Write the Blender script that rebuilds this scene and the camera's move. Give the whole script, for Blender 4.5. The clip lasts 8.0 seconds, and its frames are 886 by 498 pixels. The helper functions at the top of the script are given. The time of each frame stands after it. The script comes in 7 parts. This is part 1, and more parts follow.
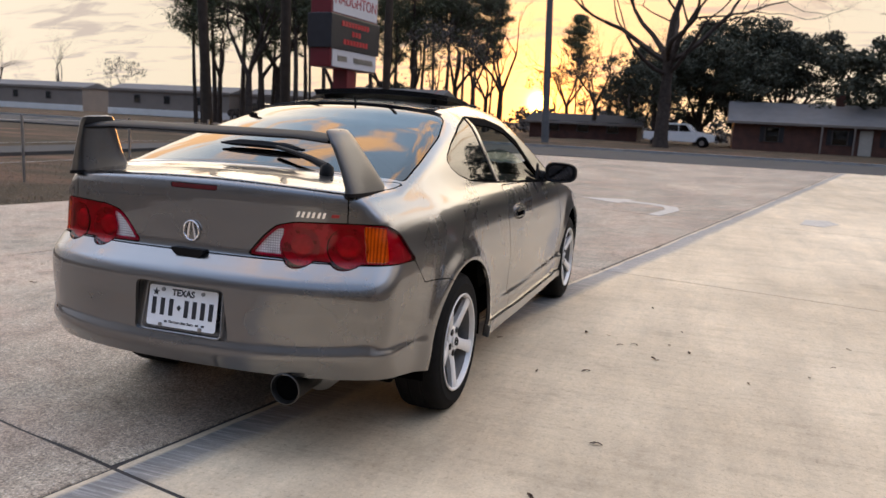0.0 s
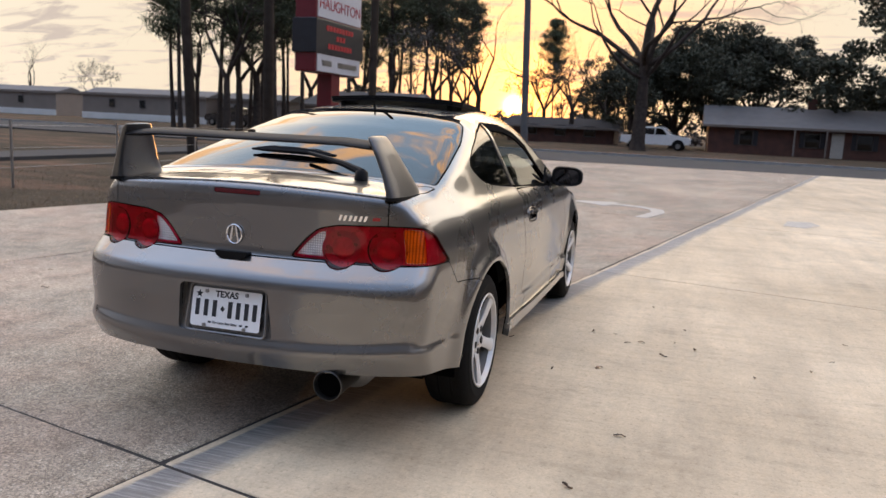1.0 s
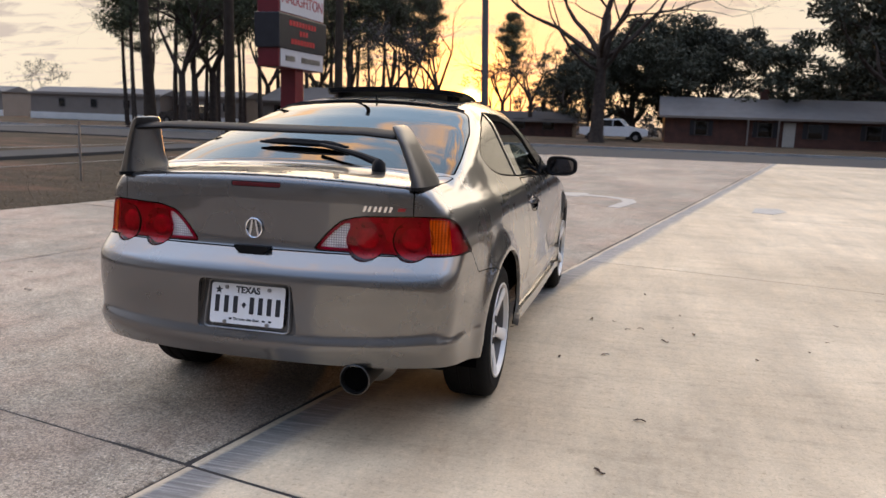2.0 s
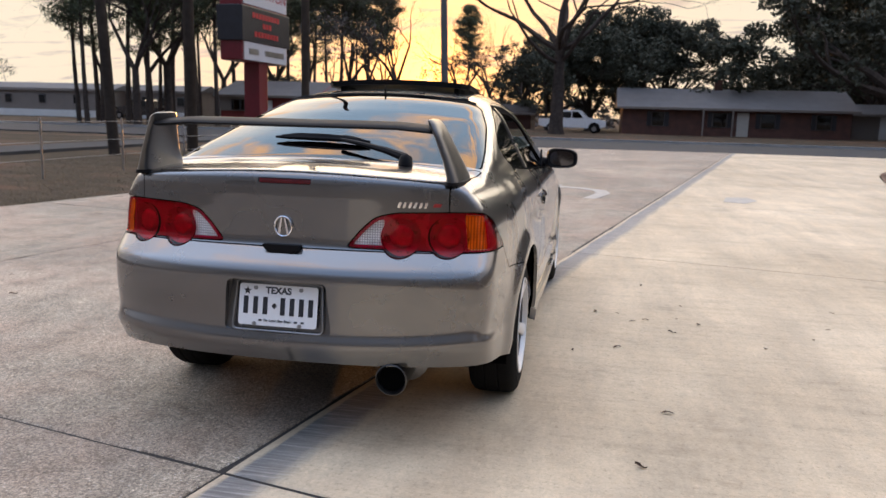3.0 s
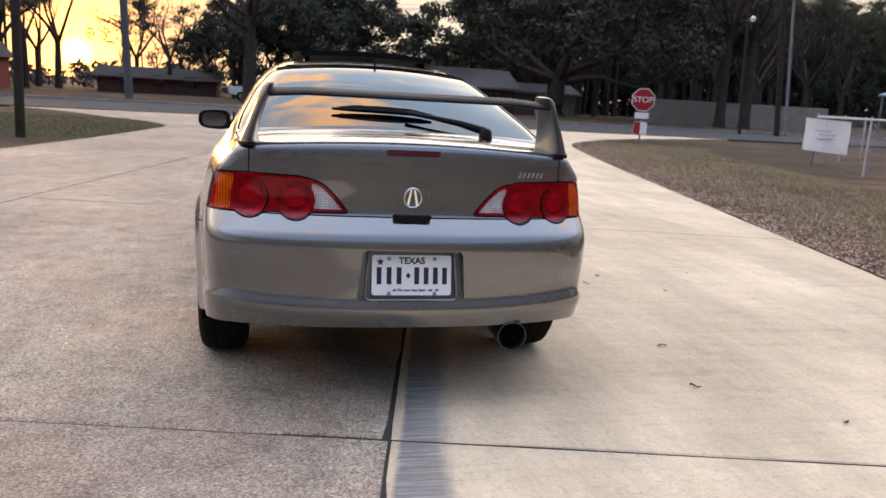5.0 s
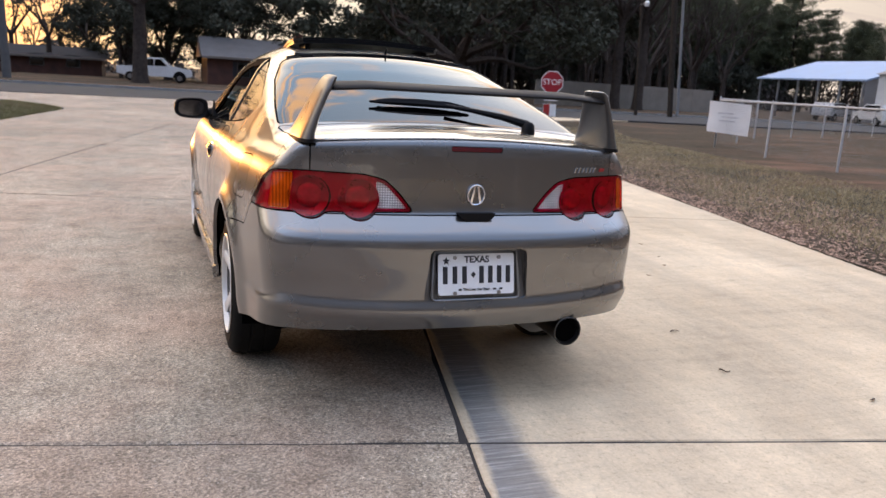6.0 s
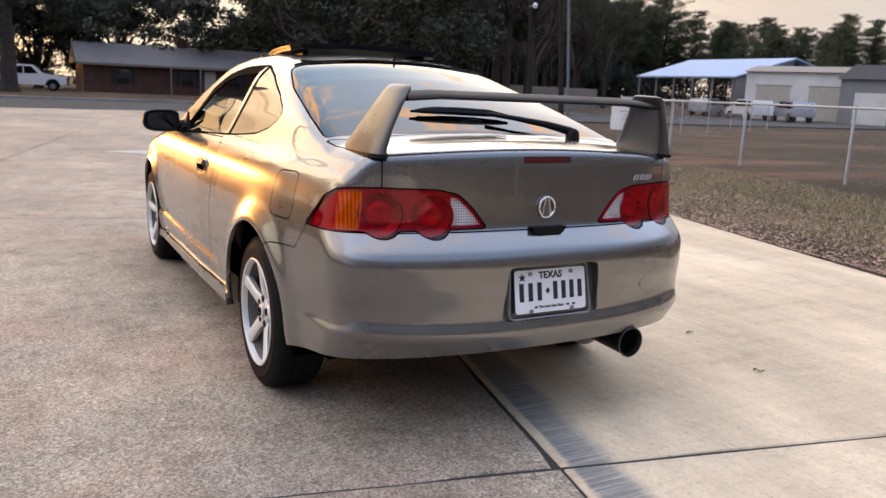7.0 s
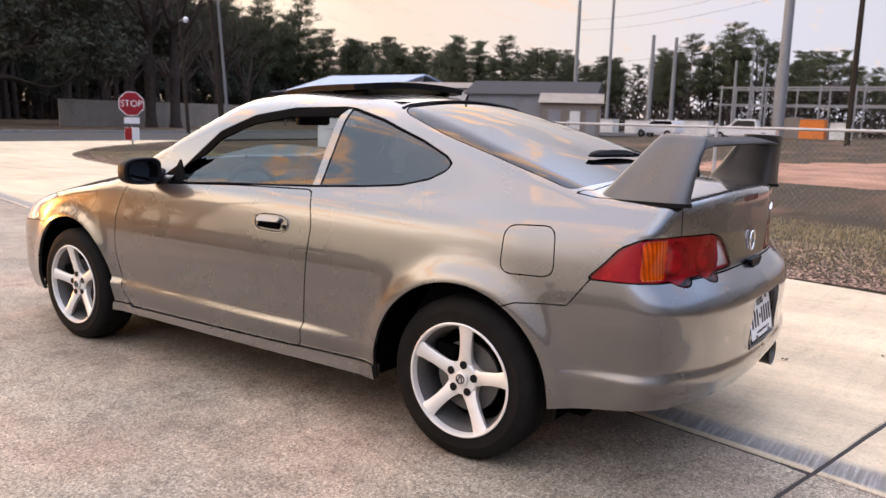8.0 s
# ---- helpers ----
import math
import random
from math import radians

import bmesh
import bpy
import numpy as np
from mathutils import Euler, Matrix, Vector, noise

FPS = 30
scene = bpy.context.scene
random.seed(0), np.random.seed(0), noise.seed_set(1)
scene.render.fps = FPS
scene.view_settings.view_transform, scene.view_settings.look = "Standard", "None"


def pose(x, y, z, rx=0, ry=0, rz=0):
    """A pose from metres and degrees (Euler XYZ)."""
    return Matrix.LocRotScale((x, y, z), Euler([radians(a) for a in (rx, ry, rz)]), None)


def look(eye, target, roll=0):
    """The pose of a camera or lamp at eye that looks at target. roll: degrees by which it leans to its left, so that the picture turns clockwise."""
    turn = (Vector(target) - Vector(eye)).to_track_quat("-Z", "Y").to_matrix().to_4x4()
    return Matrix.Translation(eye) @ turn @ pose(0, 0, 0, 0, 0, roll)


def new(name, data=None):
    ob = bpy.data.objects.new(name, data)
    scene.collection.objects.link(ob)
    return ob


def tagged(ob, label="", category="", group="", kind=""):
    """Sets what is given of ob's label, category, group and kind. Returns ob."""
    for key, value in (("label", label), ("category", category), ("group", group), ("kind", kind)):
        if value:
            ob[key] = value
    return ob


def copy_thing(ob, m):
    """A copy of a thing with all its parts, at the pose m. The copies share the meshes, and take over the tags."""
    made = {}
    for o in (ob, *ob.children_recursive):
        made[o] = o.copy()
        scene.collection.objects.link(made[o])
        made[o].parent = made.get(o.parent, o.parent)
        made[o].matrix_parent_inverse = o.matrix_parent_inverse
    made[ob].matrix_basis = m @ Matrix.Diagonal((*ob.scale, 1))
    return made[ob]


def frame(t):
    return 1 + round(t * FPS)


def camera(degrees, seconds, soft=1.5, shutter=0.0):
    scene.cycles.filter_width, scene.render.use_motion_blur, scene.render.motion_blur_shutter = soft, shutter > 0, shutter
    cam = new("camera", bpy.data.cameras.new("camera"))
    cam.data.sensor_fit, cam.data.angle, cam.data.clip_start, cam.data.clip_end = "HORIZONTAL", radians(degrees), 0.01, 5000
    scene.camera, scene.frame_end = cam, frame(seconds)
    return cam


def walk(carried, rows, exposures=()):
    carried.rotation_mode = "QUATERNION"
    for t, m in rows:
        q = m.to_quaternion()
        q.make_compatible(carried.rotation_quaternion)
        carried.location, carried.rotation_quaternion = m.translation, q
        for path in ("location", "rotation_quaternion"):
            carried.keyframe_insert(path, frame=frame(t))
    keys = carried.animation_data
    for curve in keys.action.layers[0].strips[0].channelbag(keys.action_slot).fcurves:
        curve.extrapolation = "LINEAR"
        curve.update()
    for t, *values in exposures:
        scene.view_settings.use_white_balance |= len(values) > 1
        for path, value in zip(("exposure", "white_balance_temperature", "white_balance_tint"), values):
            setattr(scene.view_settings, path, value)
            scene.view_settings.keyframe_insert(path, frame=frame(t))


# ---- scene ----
cam = camera(59.3, 8.0)
PATH = [
    (0, (1.815, -2.38, 1.29), (1.184, -0.511, 0.96), 2.9),
    (0.5, (1.735, -2.489, 1.3), (1.126, -0.611, 0.976), 2.9),
    (1, (1.646, -2.573, 1.292), (1.07, -0.684, 0.974), 2.8),
    (1.5, (1.554, -2.607, 1.272), (1.017, -0.708, 0.952), 2.4),
    (3, (1.113, -2.628, 1.252), (0.742, -0.693, 0.911), 1.5),
    (3.5, (0.772, -2.734, 1.259), (0.538, -0.778, 0.913), 1.7),
    (3.6, (0.544, -2.805, 1.217), (0.423, -0.84, 0.867), 1.9),
    (3.7, (0.221, -2.88, 1.224), (0.268, -0.914, 0.86), 2.0),
    (3.8, (-0.084, -2.953, 1.228), (0.113, -0.998, 0.855), 2.2),
    (4, (-0.157, -2.936, 1.228), (0.079, -0.985, 0.852), 1.8),
    (5.5, (-0.843, -2.753, 1.206), (-0.261, -0.88, 0.81), 3.7),
    (6, (-1.116, -2.599, 1.227), (-0.425, -0.769, 0.812), 3.5),
    (6.5, (-1.31, -2.429, 1.215), (-0.523, -0.636, 0.808), 3.4),
    (7, (-1.633, -2.181, 1.216), (-0.69, -0.462, 0.82), 2.5),
    (7.2, (-1.996, -1.865, 1.243), (-0.866, -0.254, 0.886), 2.1),
    (7.3, (-2.31, -1.68, 1.27), (-1.08, -0.135, 0.938), 1.4),
    (7.5, (-2.715, -1.207, 1.293), (-1.322, 0.186, 0.947), 1.0),
    (7.8, (-3.105, -0.762, 1.276), (-1.511, 0.4, 0.941), 1.2),
    (8, (-3.132, -0.693, 1.266), (-1.518, 0.44, 0.936), 1.4),
]
cam.data.dof.use_dof, cam.data.dof.focus_distance, cam.data.dof.aperture_fstop = True, 2.9, 5.6
walk(cam, [(t, look(eye, target, roll)) for t, eye, target, roll in PATH], ((0.0, -0.06, 6400, 12), (1.5, -0.06, 6400, 12), (3.5, 0.04, 6300, 12), (4.0, 0.08, 6350, 13), (5.5, 0.14, 6400, 13), (7.0, 0.21, 6500, 13), (7.5, 0.37, 6700, 15), (8.0, 0.48, 6800, 17)))

# ---- world, sun ----
SUN_DIR = Vector((-0.2139, 0.9765, 0.0262)).normalized()
world = bpy.data.worlds.new("evening_sky")
scene.world = world
world.use_nodes = True
wt = world.node_tree
wt.nodes.clear()


def wnode(kind, **values):
    n = wt.nodes.new(kind)
    for key, value in values.items():
        if key == "op":
            n.operation = value
        else:
            n.inputs[int(key[1:])].default_value = value
    return n


def wlink(a, b, i=0, o=0):
    wt.links.new(a.outputs[o], b.inputs[i])
    return b


coord = wt.nodes.new("ShaderNodeTexCoord")
sky = wt.nodes.new("ShaderNodeTexSky")
sky.sky_type = "NISHITA"
sky.sun_disc = False
sky.sun_elevation = radians(3.0)
sky.sun_rotation = radians(-12.4)
sky.air_density, sky.dust_density, sky.ozone_density = 1.0, 2.5, 1.5
skyb = wnode("ShaderNodeVectorMath", op="SCALE")
skyb.inputs["Scale"].default_value = 0.006
wlink(sky, skyb)
# cloud deck: direction flattened on to a plane overhead
sep = wlink(coord, wt.nodes.new("ShaderNodeSeparateXYZ"))
up = wnode("ShaderNodeMath", op="MAXIMUM", _1=0.0)
wlink(sep, up, 0, 2)
upp = wlink(up, wnode("ShaderNodeMath", op="ADD", _1=0.16))
flat = wnode("ShaderNodeVectorMath", op="DIVIDE")
wlink(coord, flat)
comb = wt.nodes.new("ShaderNodeCombineXYZ")
for i in range(3):
    wlink(upp, comb, i)
wlink(comb, flat, 1)
stretch = wt.nodes.new("ShaderNodeMapping")
stretch.inputs["Location"].default_value = (3.1, 1.7, 0.0)
stretch.inputs["Rotation"].default_value = (0, 0, radians(24))
stretch.inputs["Scale"].default_value = (0.6, 1.5, 1.0)
wlink(flat, stretch)
cloud = wt.nodes.new("ShaderNodeTexNoise")
cloud.inputs["Scale"].default_value = 4.1
cloud.inputs["Detail"].default_value = 7.0
cloud.inputs["Roughness"].default_value = 0.58
cloud.inputs["Distortion"].default_value = 0.8
wlink(stretch, cloud)
cover = wt.nodes.new("ShaderNodeMapRange")
cover.interpolation_type = "SMOOTHSTEP"
cover.inputs[1].default_value, cover.inputs[2].default_value = 0.515, 0.665
cover.inputs[3].default_value, cover.inputs[4].default_value = 0.0, 0.85
wlink(cloud, cover)
# how near a direction is to the sun
near = wnode("ShaderNodeVectorMath", op="DOT_PRODUCT", _1=SUN_DIR)
norm = wnode("ShaderNodeVectorMath", op="NORMALIZE")
wlink(coord, norm)
wlink(norm, near)
near01 = wt.nodes.new("ShaderNodeMapRange")
near01.inputs[1].default_value, near01.inputs[2].default_value = -0.6, 1.0
wlink(near, near01, 0, 1)
tone = wt.nodes.new("ShaderNodeValToRGB")
tone.color_ramp.elements[0].color = (0.55, 0.46, 0.44, 1)
tone.color_ramp.elements[1].color = (3.2, 1.65, 0.58, 1)
tone.color_ramp.elements.new(0.28).color = (1.35, 0.95, 0.72, 1)
tone.color_ramp.elements.new(0.5).color = (2.4, 1.5, 0.85, 1)
wlink(near01, tone)
# clouds high up catch more light than those low down
lift = wnode("ShaderNodeMath", op="MULTIPLY_ADD", _1=1.7, _2=0.22)
wlink(sep, lift, 0, 2)
tonehigh = wnode("ShaderNodeVectorMath", op="SCALE")
wlink(tone, tonehigh)
wt.links.new(lift.outputs[0], tonehigh.inputs["Scale"])
# clear sky behind the clouds: blue overhead, warm haze low down, warmest round the sun
haze = wt.nodes.new("ShaderNodeValToRGB")
haze.color_ramp.elements[0].color = (0.14, 0.15, 0.18, 1)
haze.color_ramp.elements[1].color = (1.10, 0.74, 0.36, 1)
haze.color_ramp.elements.new(0.28).color = (0.44, 0.47, 0.54, 1)
haze.color_ramp.elements.new(0.40).color = (0.48, 0.50, 0.57, 1)
haze.color_ramp.elements.new(0.52).color = (0.56, 0.53, 0.51, 1)
haze.color_ramp.elements.new(0.66).color = (0.64, 0.54, 0.45, 1)
haze.color_ramp.elements.new(0.85).color = (1.0, 0.86, 0.66, 1)
haze.color_ramp.elements.new(0.97).color = (0.84, 0.73, 0.55, 1)
wlink(near01, haze)
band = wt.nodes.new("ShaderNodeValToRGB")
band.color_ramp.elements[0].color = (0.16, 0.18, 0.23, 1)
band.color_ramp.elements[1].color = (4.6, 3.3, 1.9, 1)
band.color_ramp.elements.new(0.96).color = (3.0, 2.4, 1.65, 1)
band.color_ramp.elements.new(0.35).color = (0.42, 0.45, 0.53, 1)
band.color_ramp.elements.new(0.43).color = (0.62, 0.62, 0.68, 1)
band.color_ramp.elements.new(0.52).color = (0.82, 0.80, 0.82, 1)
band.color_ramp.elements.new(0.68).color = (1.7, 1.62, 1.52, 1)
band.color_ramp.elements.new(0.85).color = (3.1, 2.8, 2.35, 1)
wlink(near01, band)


def rising(low, high):
    n = wt.nodes.new("ShaderNodeMapRange")
    n.interpolation_type = "SMOOTHSTEP"
    n.inputs[1].default_value, n.inputs[2].default_value = low, high
    return wlink(sep, n, 0, 2)


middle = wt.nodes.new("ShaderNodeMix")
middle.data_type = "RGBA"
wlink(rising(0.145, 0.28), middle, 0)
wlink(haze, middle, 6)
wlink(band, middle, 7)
clear = wt.nodes.new("ShaderNodeMix")
clear.data_type = "RGBA"
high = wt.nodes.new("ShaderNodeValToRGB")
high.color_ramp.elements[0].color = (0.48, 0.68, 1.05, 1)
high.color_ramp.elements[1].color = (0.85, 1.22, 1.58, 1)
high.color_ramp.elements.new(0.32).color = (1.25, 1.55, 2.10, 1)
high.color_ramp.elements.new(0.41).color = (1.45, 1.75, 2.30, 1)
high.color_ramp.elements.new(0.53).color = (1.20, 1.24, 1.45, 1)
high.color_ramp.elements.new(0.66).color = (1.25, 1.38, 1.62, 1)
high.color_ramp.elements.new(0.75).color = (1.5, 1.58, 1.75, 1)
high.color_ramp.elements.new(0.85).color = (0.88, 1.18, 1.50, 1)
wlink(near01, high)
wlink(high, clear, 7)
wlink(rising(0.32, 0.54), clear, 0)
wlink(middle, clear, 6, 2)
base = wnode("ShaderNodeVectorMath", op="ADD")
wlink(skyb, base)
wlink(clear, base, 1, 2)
deck = wt.nodes.new("ShaderNodeMix")
deck.data_type = "RGBA"
deck.inputs[6].default_value = (0.60, 0.50, 0.43, 1)
wlink(rising(0.10, 0.36), deck, 0)
wlink(tonehigh, deck, 7)
mixc = wt.nodes.new("ShaderNodeMix")
mixc.data_type = "RGBA"
wlink(cover, mixc, 0)
wlink(base, mixc, 6)
wlink(deck, mixc, 7, 2)
# aureole and disc of the low sun
total = mixc
out_i = 2
for power, colour in ((30.0, (0.32, 0.12, 0.01)), (220.0, (0.9, 0.26, 0.0)), (900.0, (3.0, 1.1, 0.08)), (26000.0, (40.0, 19.0, 4.0))):
    clampd = wnode("ShaderNodeMath", op="MAXIMUM", _1=0.0)
    wlink(near, clampd, 0, 1)
    powd = wlink(clampd, wnode("ShaderNodeMath", op="POWER", _1=power))
    glow = wnode("ShaderNodeVectorMath", op="SCALE", _0=colour)
    wt.links.new(powd.outputs[0], glow.inputs["Scale"])
    add = wnode("ShaderNodeVectorMath", op="ADD")
    wt.links.new(total.outputs[out_i], add.inputs[0])
    wlink(glow, add, 1)
    total, out_i = add, 0
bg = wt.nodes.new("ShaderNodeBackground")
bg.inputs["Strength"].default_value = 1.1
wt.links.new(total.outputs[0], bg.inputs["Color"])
wlink(bg, wt.nodes.new("ShaderNodeOutputWorld"))

lamp = bpy.data.lights.new("sun", "SUN")
lamp.energy, lamp.angle, lamp.color = 1.4, radians(1.0), (1.0, 0.42, 0.10)
sun = new("sun", lamp)
sun.matrix_world = look((0, 0, 30), Vector((0, 0, 30)) - SUN_DIR)

# ---- materials ----


def material(name, rough=0.5, metal=0.0, coat=0.0, ior=1.5):
    m = bpy.data.materials.new(name)
    m.use_nodes = True
    b = m.node_tree.nodes["Principled BSDF"]
    b.inputs["Roughness"].default_value = rough
    b.inputs["Metallic"].default_value = metal
    b.inputs["Coat Weight"].default_value = coat
    b.inputs["Coat Roughness"].default_value = 0.05
    b.inputs["IOR"].default_value = ior
    return m, m.node_tree, b


def tex(t, kind, scale, at=None, detail=4.0, rough=0.55, stretch=None, turn=0.0):
    n = t.nodes.new(kind)
    n.inputs["Scale"].default_value = scale
    if kind == "ShaderNodeTexNoise":
        n.inputs["Detail"].default_value = detail
        n.inputs["Roughness"].default_value = rough
    c = t.nodes.new("ShaderNodeTexCoord")
    src = c.outputs["Object"]
    if stretch or turn:
        mp = t.nodes.new("ShaderNodeMapping")
        mp.inputs["Scale"].default_value = stretch or (1, 1, 1)
        mp.inputs["Rotation"].default_value = (0, 0, radians(turn))
        t.links.new(src, mp.inputs[0])
        src = mp.outputs[0]
    t.links.new(src, n.inputs["Vector"])
    return n


def ramp(t, source, stops, out=0):
    r = t.nodes.new("ShaderNodeValToRGB")
    e = r.color_ramp.elements
    while len(e) < len(stops):
        e.new(0.5)
    for el, (p, c) in zip(e, stops):
        el.position, el.color = p, (*c, 1) if len(c) == 3 else c
    t.links.new(source.outputs[out], r.inputs[0])
    return r


def blend(t, a, b, fac, mode="MIX", value=1.0):
    n = t.nodes.new("ShaderNodeMix")
    n.data_type, n.blend_type = "RGBA", mode
    n.inputs[0].default_value = value
    if fac is not None:
        t.links.new(fac.outputs[0], n.inputs[0])
    for src, i in ((a, 6), (b, 7)):
        if isinstance(src, tuple):
            n.inputs[i].default_value = (*src, 1)
        else:
            t.links.new(src.outputs[2 if src.bl_idname == "ShaderNodeMix" else 0], n.inputs[i])
    return n


def blend_fac(t, *masks):
    """One mask from several, multiplied."""
    last = masks[0].outputs[0]
    for m in masks[1:]:
        n = t.nodes.new("ShaderNodeMath")
        n.operation = "MULTIPLY"
        t.links.new(last, n.inputs[0])
        t.links.new(m.outputs[0], n.inputs[1])
        last = n.outputs[0]
    return last.node


def colour(t, b, src, socket="Base Color"):
    t.links.new(src.outputs[2 if src.bl_idname == "ShaderNodeMix" else 0], b.inputs[socket])


def relief(t, b, sources, strength=0.3, distance=0.004):
    last = None
    for src, k in sources:
        n = t.nodes.new("ShaderNodeBump")
        n.inputs["Strength"].default_value = strength * k
        n.inputs["Distance"].default_value = distance
        t.links.new(src.outputs[0], n.inputs["Height"])
        if last:
            t.links.new(last.outputs[0], n.inputs["Normal"])
        last = n
    t.links.new(last.outputs[0], b.inputs["Normal"])


def plain(name, col, rough=0.5, metal=0.0, coat=0.0, vary=0.18, scale=6.0, fine=90.0, bump=0.0, spec=0.5):
    """A surface of one colour with stains and grain at two scales."""
    m, t, b = material(name, rough, metal, coat)
    b.inputs["Specular IOR Level"].default_value = spec
    a = tex(t, "ShaderNodeTexNoise", scale)
    f = tex(t, "ShaderNodeTexNoise", fine, detail=2)
    lo, hi = tuple(c * (1 - vary) for c in col), tuple(min(1, c * (1 + vary)) for c in col)
    r = ramp(t, a, ((0.3, lo), (0.7, hi)))
    r2 = ramp(t, f, ((0.3, (1 - vary * 0.6,) * 3), (0.7, (1.0,) * 3)))
    colour(t, b, blend(t, r, r2, None, "MULTIPLY", 1.0))
    rr = ramp(t, a, ((0.3, (max(0.02, rough - 0.06),) * 3), (0.7, (min(1, rough + 0.06),) * 3)))
    colour(t, b, rr, "Roughness")
    if bump:
        relief(t, b, ((f, 1.0), (a, 0.6)), bump)
    return m


def concrete(name, stops, speck, stain, streak_turn, brushed=False):
    m, t, b = material(name, 0.82)
    big = tex(t, "ShaderNodeTexNoise", 0.35, detail=6, rough=0.62)
    mid = tex(t, "ShaderNodeTexNoise", 2.2, detail=8, rough=0.7, stretch=(1.0, 0.25, 1.0), turn=streak_turn)
    agg = tex(t, "ShaderNodeTexVoronoi", 115.0)
    grit = tex(t, "ShaderNodeTexNoise", 190.0, detail=3)
    pits = tex(t, "ShaderNodeTexNoise", 36.0, detail=6, rough=0.75)
    c0 = ramp(t, big, stops)
    c1 = blend(t, c0, ramp(t, mid, ((0.30, (1 - stain,) * 3), (0.62, (1.0,) * 3))), None, "MULTIPLY", 1.0)
    c2 = blend(t, c1, ramp(t, agg, ((0.0, (1 - speck,) * 3), (0.5, (1.0,) * 3), (1.0, (1 + speck * 0.9,) * 3)), 1), None, "MULTIPLY", 1.0)
    fleck = tex(t, "ShaderNodeTexVoronoi", 62.0)
    patchy = tex(t, "ShaderNodeTexNoise", 1.1, detail=5, rough=0.6)
    stones = blend(t, (1.0, 1.0, 1.0), ramp(t, fleck, ((0.0, (1 - speck * 0.9,) * 3), (0.55, (1.0,) * 3), (0.86, (1.0,) * 3), (1.0, (1 + speck * 1.7,) * 3)), 1), ramp(t, patchy, ((0.35, (0.25,) * 3), (0.65, (1.0,) * 3))))
    c2 = blend(t, c2, stones, None, "MULTIPLY", 1.0)
    c3 = blend(t, c2, ramp(t, pits, ((0.32, (0.62, 0.60, 0.57)), (0.45, (1.0,) * 3))), None, "MULTIPLY", 0.8)
    if speck > 0.2:
        # rough worn surface: coarse dark and light grains, slightly varying tint
        coarse = tex(t, "ShaderNodeTexNoise", 88.0, detail=9, rough=0.88)
        c3 = blend(t, c3, ramp(t, coarse, ((0.40, (0.26,) * 3), (0.5, (0.88,) * 3), (0.59, (1.85,) * 3))), ramp(t, pits, ((0.40, (1.0,) * 3), (0.60, (0.55,) * 3))), "MULTIPLY", 1.0)
        # blotches a hand wide: paste worn away, oil and tyre dirt trodden in
        blotch = tex(t, "ShaderNodeTexNoise", 4.5, detail=8, rough=0.72)
        c3 = blend(t, c3, ramp(t, blotch, ((0.33, (0.60, 0.59, 0.57)), (0.47, (0.95, 0.94, 0.92)), (0.66, (1.20, 1.18, 1.16)))), None, "MULTIPLY", 1.0)
        c3 = blend(t, c3, ramp(t, patchy, ((0.38, (1.05, 0.97, 0.95)), (0.6, (0.96, 1.0, 1.0)))), None, "MULTIPLY", 1.0)
        # pale stone chips lying open in the worn face, thick in some patches
        chip = tex(t, "ShaderNodeTexVoronoi", 80.0)
        chosen = ramp(t, chip, ((0.0, (0, 0, 0)), (0.70, (0, 0, 0)), (0.76, (1, 1, 1)), (1.0, (1, 1, 1))), 1)
        core = ramp(t, chip, ((0.0, (1, 1, 1)), (0.20, (0.9, 0.9, 0.9)), (0.34, (0, 0, 0))))
        c3 = blend(t, c3, (0.62, 0.57, 0.51), blend_fac(t, chosen, core, ramp(t, patchy, ((0.36, (0.25,) * 3), (0.62, (0.9,) * 3)))))
        worn = tex(t, "ShaderNodeTexNoise", 0.8, detail=6, rough=0.6, stretch=(1.0, 0.5, 1.0), turn=streak_turn)
        c3 = blend(t, c3, ramp(t, worn, ((0.36, (0.78, 0.79, 0.80)), (0.64, (1.12, 1.09, 1.07)))), None, "MULTIPLY", 1.0)
    else:
        # grey smudges and thin streaks drawn across the slab by the float
        smudge = tex(t, "ShaderNodeTexNoise", 2.6, detail=10, rough=0.80, stretch=(0.55, 1.3, 1.0), turn=streak_turn + 77 - 12)
        c3 = blend(t, c3, ramp(t, smudge, ((0.36, (0.80, 0.785, 0.77)), (0.45, (0.97, 0.97, 0.97)), (0.66, (1.06, 1.05, 1.03)))), None, "MULTIPLY", 1.0)
        streak = tex(t, "ShaderNodeTexNoise", 5.0, detail=6, rough=0.7, stretch=(0.22, 2.6, 1.0), turn=streak_turn + 77 - 12)
        c3 = blend(t, c3, ramp(t, streak, ((0.36, (0.82, 0.81, 0.79)), (0.50, (1.0, 1.0, 1.0)))), None, "MULTIPLY", 0.5)
        dots = tex(t, "ShaderNodeTexNoise", 24.0, detail=7, rough=0.8, stretch=(1.0, 0.45, 1.0), turn=streak_turn)
        c3 = blend(t, c3, ramp(t, dots, ((0.28, (0.50, 0.49, 0.48)), (0.38, (0.95,) * 3), (0.7, (1.07,) * 3))), None, "MULTIPLY", 1.0)
